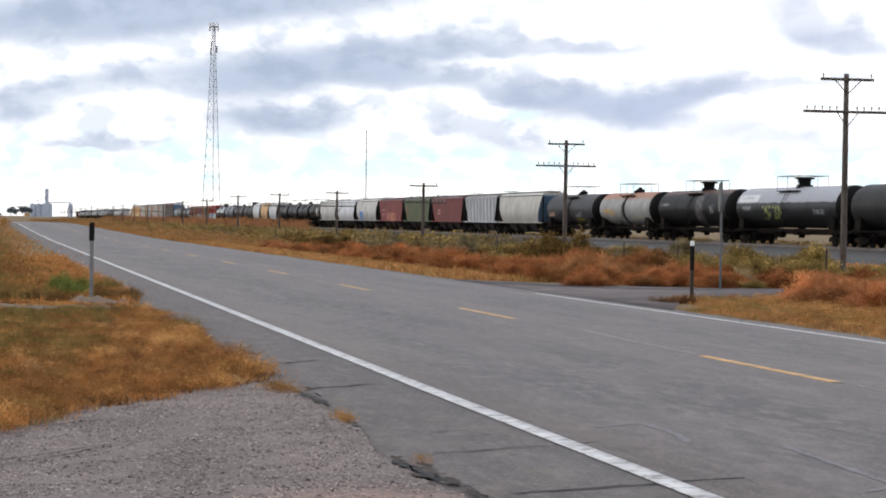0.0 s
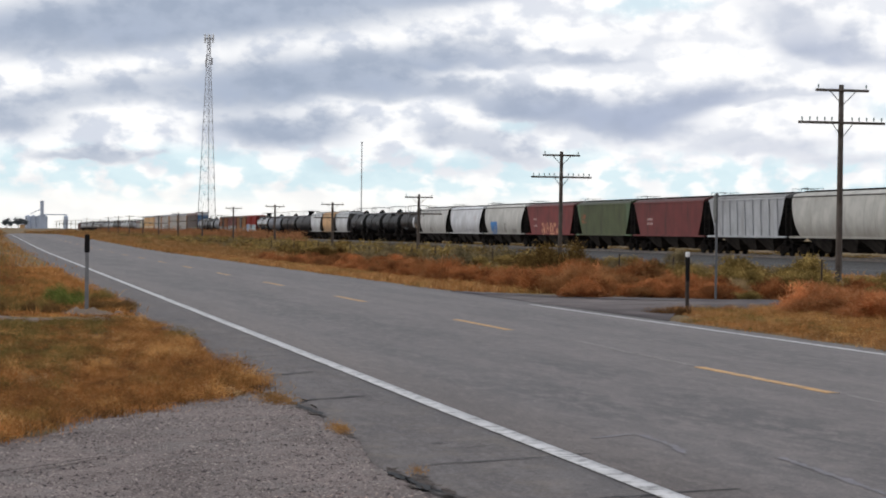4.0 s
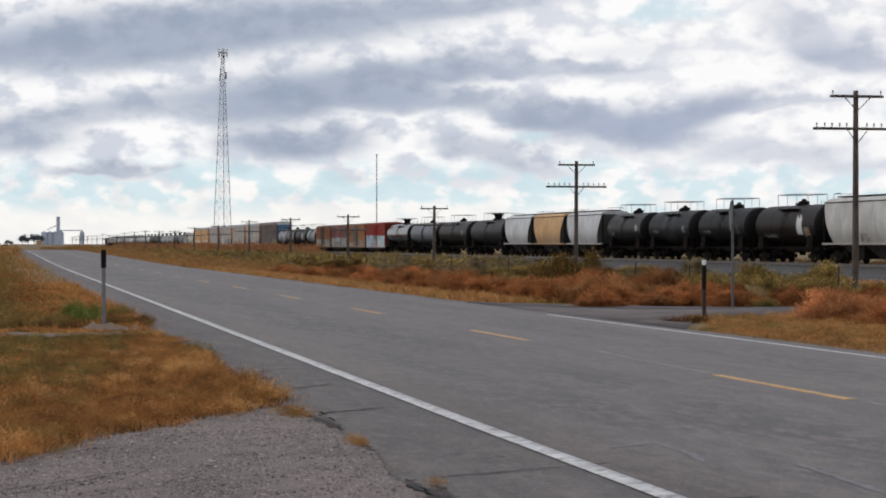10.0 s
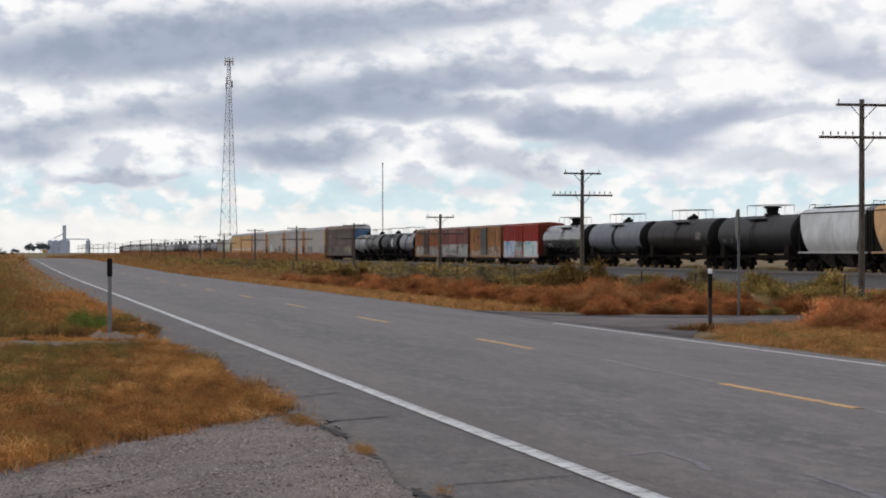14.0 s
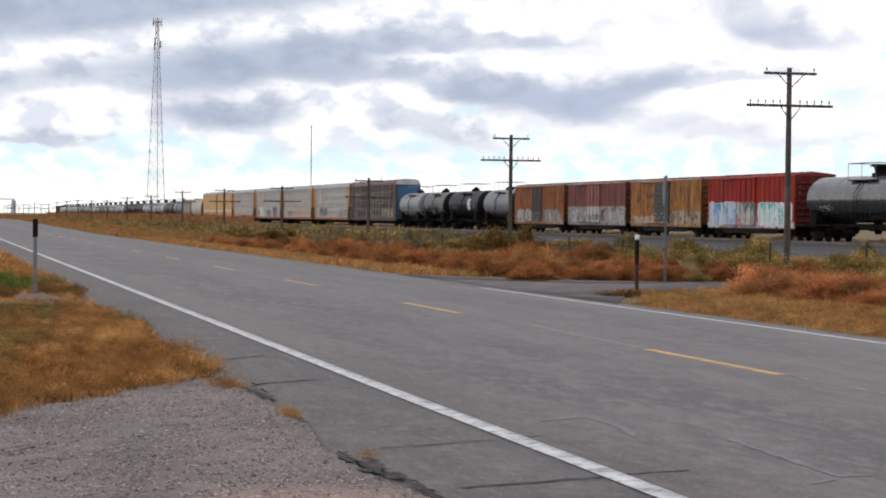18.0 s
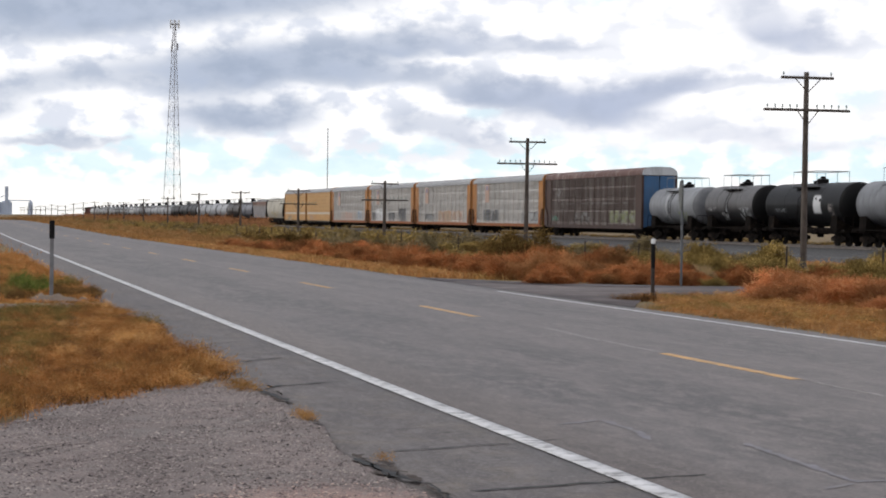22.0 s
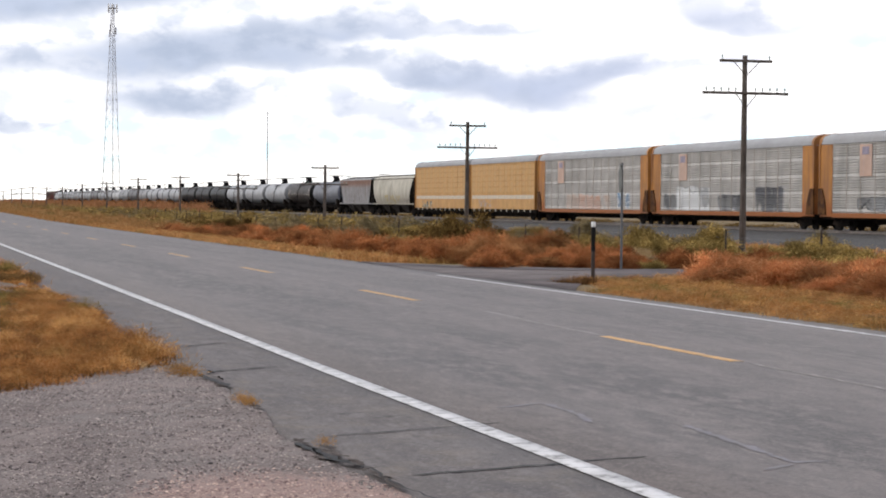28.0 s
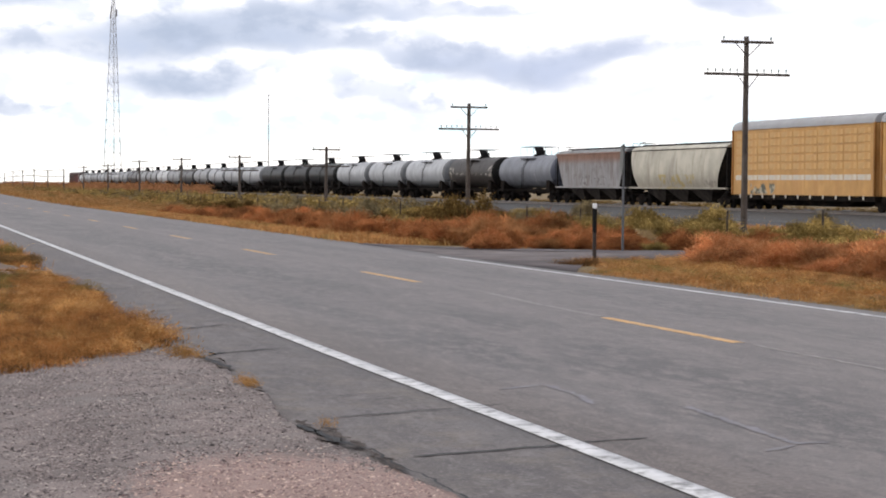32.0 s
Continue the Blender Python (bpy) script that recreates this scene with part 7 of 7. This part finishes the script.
        far_brush("verge_tussocks", mat, label, "fluff", q, size(q, 0.52, 0.22), 190, 240 + k, 1.6)
    q = p[g]
    far_brush("verge_tussocks", GREEN_GRASS, "greenish tussocks in the middle of the verge", "fluff", q, size(q, 0.5, 0.17), 150, 212, 1.7)


def build_grass():
    patch = lambda x, y, cx, cy, rx, ry: ((x - cx) / rx) ** 2 + ((y - cy) / ry) ** 2
    grass_patch("grass_near", DRY_GRASS, "matted orange-brown dry grass beside the gravel drive", (-0.8, 2.95, 14, 38.5), 9000, 0.075, 0.0065, 1, 1.7, 12, 0.085, near_keep)
    mounds(near_keep, left_edge)
    grass_patch("grass_thatch", DARK_THATCH, "dark matted thatch low in the dry grass", (-0.8, 2.9, 14, 40), 4200, 0.08, 0.012, 2, 1.1, 10, 0.09, lambda x, y, r: near_keep(x, y, r) & (np.sin(x * 4.1 + 1.3 * np.sin(y * 1.1)) * np.sin(y * 1.7 + x) > 0.1))
    grass_patch("grass_side", DRY_GRASS, "dry orange-brown grass on the verge", (-14, -0.7, 6, 45), 9000, 0.2, 0.02, 3, 0.7, 8, 0.1, near_keep)
    grass_patch("green_weeds", GREEN_GRASS, "low green weeds growing through the dry grass", (-0.3, 2.4, 20, 36), 4600, 0.13, 0.010, 4, 0.7, 8, 0.07,
                lambda x, y, r: near_keep(x, y, r) & ((patch(x, y, 0.35, 28.5, 0.85, 6.0) < 1) | (patch(x, y, 1.0, 33.4, 1.3, 2.0) < 1)) & (r.uniform(0, 1, len(x)) < 0.5))
    grass_patch("grass_clump", DARK_THATCH, "dark dry clump at the verge's tip", (12.4, 14.2, 36.5, 40.5), 800, 0.17, 0.012, 16, 0.9, 9, 0.09, lambda x, y, r: patch(x, y, 13.55, 39.1, 0.4, 0.6) < 1)
    far_keep = lambda x, y, r: (x < left_edge(y) - 0.002 * (y - 40)) & ((np.abs(y - 36.2 + 0.25 * (1.9 - x)) > 1.6) | (x > 2.0))
    grass_patch("grass_far_left", DRY_GRASS, "orange-brown dry grass along the highway's verge", (-6, 2.95, 38, 80), 9000, 0.12, 0.014, 7, 1.3, 10, 0.18, lambda x, y, r: far_keep(x, y, r) & (x > 0.7 + r.normal(0, 0.4, len(x))))
    grass_patch("grass_far_green", OLIVE_GRASS, "olive and brown grass further from the highway", (-8, 1.6, 38.5, 110), 12000, 0.16, 0.018, 17, 1.2, 10, 0.22, lambda x, y, r: far_keep(x, y, r) & (x < 0.9 + r.normal(0, 0.5, len(x)) - 0.008 * (y - 40)))
    grass_patch("grass_far_left", DRY_GRASS, "dry grass along the far verge", (-16, 2.95, 80, 330), 9000, 0.12, 0.035, 8, 1.2, 7, 0.4, lambda x, y, r: far_keep(x, y, r) & (x > 0.2 + r.normal(0, 0.8, len(x))))
    grass_patch("grass_far_green", OLIVE_GRASS, "olive grass on the far verge", (-16, 2.0, 100, 330), 6000, 0.25, 0.06, 18, 0.8, 7, 0.4, lambda x, y, r: far_keep(x, y, r) & (x < 0.6 + r.normal(0, 0.8, len(x))))
    right_edge = lambda y: 12.55 + wave(y, 0.8, 0.07, 2.0)
    verge = lambda x, y, r: (x > right_edge(y) + 1.1 * smooth01((y - 34.5) / 4)) & (y < 41.0 + 0.25 * (x - 12.5))
    grass_patch("verge_grass", VERGE_GRASS, "orange straw-coloured verge grass between highway and side road", (12.4, 19, 20, 43.5), 10000, 0.075, 0.008, 9, 1.7, 10, 0.14, verge)
    grass_patch("verge_weeds", GREEN_GRASS, "low green weeds in the verge", (12.5, 18, 24, 40), 160, 0.10, 0.014, 10, 0.7, 8, 0.1, lambda x, y, r: verge(x, y, r) & (np.sin(x * 1.3 + y * 0.7) > 0.5))
    strip = lambda x, y, r: (x > right_edge(y) + 0.02) & (x < 16.8 + 1.2 * np.sin(y * 0.13)) & ~((y < 53) & (y > 42))
    grass_patch("verge_grass", VERGE_GRASS, "orange dry grass strip along the highway's far side", (12.4, 18.2, 51.5, 130), 17000, 0.17, 0.018, 11, 1.3, 9, 0.2, strip)
    grass_patch("verge_grass", VERGE_GRASS, "orange dry grass strip in the distance", (12.4, 19, 130, 340), 16000, 0.22, 0.045, 12, 0.9, 7, 0.35, strip)
    field = lambda x, y, r: (x > 15) & ~((y < 49) & (y > 41) & (x < 30))
    grass_patch("field_grass", DRY_GRASS, "sparse dry grass between the bushes", (15, 37.5, 50, 200), 9000, 0.22, 0.03, 14, 0.6, 7, 0.15, field)


def bush_shape(kind, seed, n, fat=1.0):
    """Vertices and triangles of one bush about a metre wide: tumbleweed of thin radiating stalks, or sage of leaf clumps on stems."""
    rng = np.random.default_rng(seed)
    if kind in ("weed", "fluff"):
        c = 34
        ca, ce = rng.uniform(0, 2 * np.pi, c), np.arccos(rng.uniform(0.0, 1, c))
        cr = rng.uniform(0.15, 0.50, c) * (0.85 + 0.2 * np.sin(2 * ca + seed))
        cc = np.stack([np.sin(ce) * np.cos(ca) * cr, np.sin(ce) * np.sin(ca) * cr, 0.08 + np.cos(ce) * cr * 1.1], -1)
        k = rng.integers(0, c, n)
        p = cc[k] + rng.normal(0, 0.085, (n, 3))
        d = p / (np.linalg.norm(p, axis=1)[:, None] + 1e-6) + rng.normal(0, 0.8, (n, 3)) + [0, 0, 0.4 if kind == "weed" else -0.15]
        d /= np.linalg.norm(d, axis=1)[:, None]
        side = np.cross(d, rng.normal(0, 1, (n, 3)))
        side /= np.linalg.norm(side, axis=1)[:, None]
        L, w = rng.uniform(0.06, 0.17, n)[:, None], rng.uniform(0.004, 0.009, n)[:, None] * fat * 1.2
        v = np.stack([p - side * w, p + side * w, p + d * L], 1)
    else:
        c = 17
        ca, ce = rng.uniform(0, 2 * np.pi, c), np.arccos(rng.uniform(0.1, 1, c))
        cr = rng.uniform(0.25, 0.58, c) * (0.8 + 0.25 * np.sin(3 * ca + seed))
        cc = np.stack([np.sin(ce) * np.cos(ca) * cr, np.sin(ce) * np.sin(ca) * cr, 0.12 + np.cos(ce) * cr * 1.15], -1)
        k = rng.integers(0, c, n)
        p = cc[k] + rng.normal(0, 0.085, (n, 3))
        d = rng.normal(0, 1, (n, 3)) + [0, 0, 1.0]
        d /= np.linalg.norm(d, axis=1)[:, None]
        side = np.cross(d, rng.normal(0, 1, (n, 3)))
        side /= np.linalg.norm(side, axis=1)[:, None]
        L, w = rng.uniform(0.035, 0.085, n)[:, None] * (0.4 + 0.6 * fat), rng.uniform(0.007, 0.016, n)[:, None] * (0.15 + 0.85 * fat)
        v = np.stack([p - side * w, p + side * w, p + d * L], 1)
    v[..., 2] = np.maximum(v[..., 2], 0.0)
    return v


def bush_mesh(name, kind, mat, seed, n):
    v = bush_shape(kind, seed, n, 0.8)
    return sheet(name, mat, v.reshape(-1, 3), np.arange(len(v) * 3).reshape(-1, 3))


def scatter(rng, area, gap, tries):
    """Places in an area, no two nearer than gap."""
    pts, grid = [], {}
    for _ in range(tries):
        x, y = rng.uniform(area[0], area[1]), rng.uniform(area[2], area[3])
        c = (int(x / gap), int(y / gap))
        if any((x - a) ** 2 + (y - b) ** 2 < gap * gap for i in (-1, 0, 1) for j in (-1, 0, 1) for a, b in grid.get((c[0] + i, c[1] + j), ())):
            continue
        grid.setdefault(c, []).append((x, y))
        pts.append((x, y))
    return pts


def far_brush(name, mat, label, kind, places, sizes, tris, seed, fat=2.2):
    """Brush too far off to tell bush from bush: many bushes in one mesh."""
    rng = np.random.default_rng(seed)
    protos = [bush_shape(kind, seed + k, tris, fat) for k in range(4)]
    out = []
    for (x, y), (w, h) in zip(places, sizes):
        v = protos[rng.integers(4)].copy()
        a = rng.uniform(0, 6.28)
        r = np.array([[math.cos(a), -math.sin(a)], [math.sin(a), math.cos(a)]])
        v[..., :2] = v[..., :2] @ r * w
        v[..., 2] *= h
        out.append(v + [x, y, -0.01 if 2.5 < x < 3.0 and y < 21 else float(land_z(x, y))])
    v = np.concatenate(out)
    ob = new(name, sheet(name, mat, v.reshape(-1, 3), np.arange(len(v) * 3).reshape(-1, 3)))
    return tagged(ob, label, "brush", kind="stuff")


SIDE_ROAD = lambda x, y: (12 < x < 34) and (41.8 + 0.02 * (x - 12) < y < 47.0 - 0.02 * (x - 12))


def build_bushes():
    rng = random.Random(11)
    weeds = [bush_mesh("tumbleweed", "weed", TUMBLE, 20 + k, 9000) for k in range(5)]
    shrubs = {"rabbitbrush": [bush_mesh("rabbitbrush", "sage", RABBIT, 40 + k, 9500) for k in range(3)],
              "sagebrush": [bush_mesh("sagebrush", "sage", SAGE, 50 + k, 9500) for k in range(3)],
              "bunchgrass": [bush_mesh("bunchgrass", "weed", STRAW_DULL, 65 + k, 6000) for k in range(2)],
              "greasewood": [bush_mesh("greasewood", "sage", OLIVE, 60 + k, 9500) for k in range(3)]}
    words = {"tumbleweed": "rust-brown dry weed bush, fine and twiggy", "rabbitbrush": "yellow-green rabbitbrush in late bloom",
             "sagebrush": "grey-green sagebrush on the dry ground", "greasewood": "dark olive-brown bushy shrub", "bunchgrass": "pale straw bunchgrass between the bushes"}

    def place(kind, me, x, y, w, h):
        ob = new(kind, me)
        ob.matrix_basis = pose(x, y, float(land_z(x, y)) - 0.03, 0, 0, rng.uniform(0, 360)) @ Matrix.Diagonal((w, w * rng.uniform(0.85, 1.15), h, 1))
        tagged(ob, words[kind], "bush", {"tumbleweed": "brown weeds by the highway"}.get(kind, "sage and brush by the railway"))

    # rust-brown weeds: a belt beyond the verge, and a thick stand beside the side road
    for x, y in scatter(rng, (14.6, 19.2, 48.5, 110), 0.85, 3000):
        if not SIDE_ROAD(x, y) and rng.random() < 1.25 - abs(x - 16.6) * 0.28:
            k = rng.uniform(0.65, 1.25)
            place("tumbleweed", rng.choice(weeds), x, y, 1.5 * k, rng.uniform(0.55, 1.02) * k)
    pale = [bush_mesh("tumbleweed", "weed", PALE_WEED, 26 + k, 7000) for k in range(3)]
    for x, y in scatter(rng, (16.4, 21.5, 29, 41.2), 0.70, 900):
        if x > 16.4 + 0.10 * (41 - y) * 0.4 and x - 0.42 * y > -0.2:
            k = rng.uniform(0.85, 1.25)
            place("tumbleweed", rng.choice(pale), x, y, 1.45 * k, rng.uniform(0.46, 0.78) * k)
    for x, y in scatter(rng, (17.5, 24.5, 47.6, 51.5), 0.9, 300):
        k = rng.uniform(0.6, 1.1)
        place("tumbleweed", rng.choice(weeds), x, y, 1.4 * k, rng.uniform(0.45, 0.75) * k)
    # sage and rabbitbrush up to the ballast
    for x, y in scatter(rng, (18.4, 34.5, 44, 125), 1.45, 5000):
        deep = math.degrees(math.atan2(x, y)) < 16.2
        clear = abs(math.degrees(math.atan2(x, y)) - 23.8) < 0.5 and y < 66
        if not clear and not SIDE_ROAD(x, y) and x < (36 if deep else np.interp(y, [44, 55, 65, 75, 90, 125], [23.8, 26, 27.8, 29.5, 32, 35])):
            kind = rng.choices(("rabbitbrush", "sagebrush", "greasewood", "bunchgrass"), (4.4 if y > 62 else 6.5, 2.4 if y > 62 else 0.0, 1.7 if y > 62 else 0.0, 1.6))[0]
            k = rng.uniform(0.45, 1.2) * (1.0 if y > 60 else 0.85)
            place(kind, rng.choice(shrubs[kind]), x, y, (0.9 if kind == "bunchgrass" else 1.75) * k, (0.95 if deep else 0.98) * k * (0.75 if kind == "bunchgrass" else 1))
    for kind, x, y, k in (("greasewood", 19.6, 72.0, 1.10), ("greasewood", 20.8, 72.8, 1.25), ("greasewood", 21.6, 71.6, 0.85), ("greasewood", 25.6, 76.0, 0.6), ("greasewood", 18.0, 108.5, 1.0), ("greasewood", 19.0, 109.5, 0.9),
                          ("sagebrush", 19.5, 104, 1.05), ("sagebrush", 20.9, 105, 0.95), ("sagebrush", 18.6, 83, 1.15), ("sagebrush", 19.7, 84.2, 1.1), ("bunchgrass", 17.9, 79.5, 0.7), ("bunchgrass", 18.6, 76.0, 0.6),
                          ("sagebrush", 34.2, 97.5, 0.85), ("rabbitbrush", 21.6, 55.5, 0.85), ("rabbitbrush", 22.9, 54.6, 0.9), ("rabbitbrush", 23.8, 56.4, 0.95), ("sagebrush", 26.8, 55.0, 0.8), ("rabbitbrush", 25.6, 52.6, 0.7), ("rabbitbrush", 22.6, 58.5, 0.9), ("rabbitbrush", 25.0, 49.7, 0.75), ("rabbitbrush", 23.9, 49.2, 0.6), ("rabbitbrush", 24.0, 53.4, 0.42), ("rabbitbrush", 21.9, 51.8, 0.62), ("rabbitbrush", 20.6, 52.6, 0.6), ("rabbitbrush", 21.0, 42.0, 0.7), ("rabbitbrush", 21.9, 42.8, 0.6)):
        place(kind, rng.choice(shrubs[kind]), x, y, 1.75 * k, 1.5 * k)
    size = lambda n, w, h: [(w * rng.uniform(0.7, 1.3), h * rng.uniform(0.7, 1.25)) for _ in range(n)]
    p = scatter(rng, (14.8, 20.5, 110, 330), 1.5, 4000)
    far_brush("brown_brush", FAR_WEED, "belt of tan-brown weeds along the highway", "weed", p, size(len(p), 1.7, 0.8), 420, 70)
    p = scatter(rng, (19.5, 37, 120, 340), 2.2, 6000)
    q = [a for i, a in enumerate(p) if i % 4 == 3]
    far_brush("olive_brush", OLIVE, "dark olive brush in the middle distance", "sage", q, size(len(q), 2.2, 1.0), 300, 95)
    q = [a for i, a in enumerate(p) if i % 4 < 2]
    far_brush("sage_brush", RABBIT, "yellow-green brush in the middle distance", "sage", q, size(len(q), 2.3, 1.05), 320, 80)
    q = [a for i, a in enumerate(p) if i % 4 == 2]
    far_brush("sage_brush", SAGE, "grey-green brush in the middle distance", "sage", q, size(len(q), 2.1, 1.05), 280, 90)
    p = [(x, y) for x, y in scatter(rng, (41, 50, 265, 760), 2.3, 6500) if x < 0.154 * y]
    far_brush("tall_brush", TALL_WEED, "tall rust-brown weeds beside the railway", "weed", p, size(len(p), 3.0, 2.6), 420, 100)
    p = scatter(rng, (14, 44, 330, 700), 4.0, 6000)
    far_brush("distant_brush", FAR_WEED, "tan and olive brush far along the railway", "weed", p, size(len(p), 4.0, 1.7), 160, 110)
    p = scatter(rng, (-30, 2.0, 230, 420), 3.5, 900)
    far_brush("left_brush", FAR_WEED, "low tan brush on the far verge", "weed", p, size(len(p), 3.2, 1.5), 160, 120)
    p = scatter(rng, (-9, 1.0, 52, 130), 2.2, 260)
    far_brush("left_weeds", TUMBLE, "scattered brown weeds on the verge", "weed", p, size(len(p), 1.2, 0.5), 160, 130)


def build_verge_track():
    """A bare strip of pale dirt leading off through the grass, and brush on the railway's far side."""
    xs, m = np.linspace(-14, 2.2, 110), bpy.data.materials["pale_dirt"]
    rows = [[(x, 36.2 - 0.25 * (1.9 - x) + k * (0.7 + 0.3 * math.sin(1.7 * x) + 0.25 * math.sin(4.3 * x)) + 0.25 * math.sin(3 * x + k) + 0.18 * math.sin(7.1 * x + 2 * k), (0.012 + 0.03 * math.sin(5.3 * x) * math.sin(2.2 * x + 1)) if abs(k) < 0.9 else -0.05) for x in xs] for k in (-1.0, -0.6, 0.0, 0.6, 1.0)]
    v = np.array(rows)
    v[..., 2] += land_z(v[..., 0], v[..., 1])
    n = len(xs)
    i, j = np.meshgrid(np.arange(n - 1), np.arange(4))
    a = (j * n + i).ravel()
    ob = new("dirt_track", sheet("dirt_track", m, v.reshape(-1, 3), np.stack([a, a + 1, a + n + 1, a + n], 1), True))
    tagged(ob, "strip of bare pale dirt across the verge", "dirt track", kind="structure")
    # heaped dirt at the delineator post's foot
    gx, gy = np.meshgrid(np.linspace(0.6, 3.0, 33), np.linspace(37.2, 40.2, 31))
    r2 = ((gx - 1.95) / 0.95) ** 2 + ((gy - 38.6) / 1.2) ** 2
    bump = np.array([[noise.noise(Vector((a * 4, b * 3, 0.4))) + 0.5 * noise.noise(Vector((a * 10, b * 8, 1.4))) for a, b in zip(ra, rb)] for ra, rb in zip(gx, gy)])
    gz = np.where(gx > 2.6, -0.05, land_z(gx, gy)) + 0.11 * np.exp(-1.6 * r2) * (1 + 1.1 * bump) - 0.04
    i, j = np.meshgrid(np.arange(32), np.arange(30))
    a = (j * 33 + i).ravel()
    ob = new("dirt_mound", sheet("dirt_mound", m, np.stack([gx, gy, gz], -1).reshape(-1, 3), np.stack([a, a + 1, a + 34, a + 33], 1), True))
    tagged(ob, "low mound of pale dirt at the delineator post's foot", "dirt")
    rng = random.Random(77)
    p = scatter(rng, (65, 78, 60, 480), 2.6, 5000)
    far_brush("trackside_brush", OLIVE, "dull brown-green brush on the railway's far side", "sage", p, [(2.4 * rng.uniform(0.7, 1.3), 0.7 * rng.uniform(0.7, 1.2)) for _ in p], 150, 140)


material("pale_dirt", (0.185, 0.135, 0.103), 0.95, vary=0.25, scale=2, fine=12, bump=0.02, dirt=(0.15, 0.11, 0.08), dirt_amount=0.35, dirt_scale=2.5)
def fence():
    """A line of old posts between the brush and the railway's land."""
    f = thing("fence", pose(0, 0, 0), "line of old wooden fence posts in the brush", "fence")
    rng = random.Random(3)
    for k in range(22):
        y = 47.2 + 6.25 * k
        x = 23.0 + rng.uniform(-0.1, 0.1)
        part("post", Shape().tube((0, 0, -0.2), (rng.uniform(-0.05, 0.05), 0, 1.05 + rng.uniform(-0.1, 0.15)), 0.032, 0.028, 8), DARK_WOOD, f, at=pose(x, y, float(land_z(x, y))), smooth=True)
    for z in (0.45, 0.9):
        part("wire", Shape().tube((23, 47.2, z - 0.2), (23, 47.2 + 6.25 * 21, z - 0.2), 0.0018, n=4), GALV, f)


fence()
build_grass()
build_bushes()
build_verge_track()


def motions():
    """The whole train rolls past at one even speed."""
    for car, s in CARS:
        walk(car, [(t, pose(TRACK_X, s - SPEED * t, RAIL_Z)) for t in (0, 8, 16, 24, 32)])


motions()
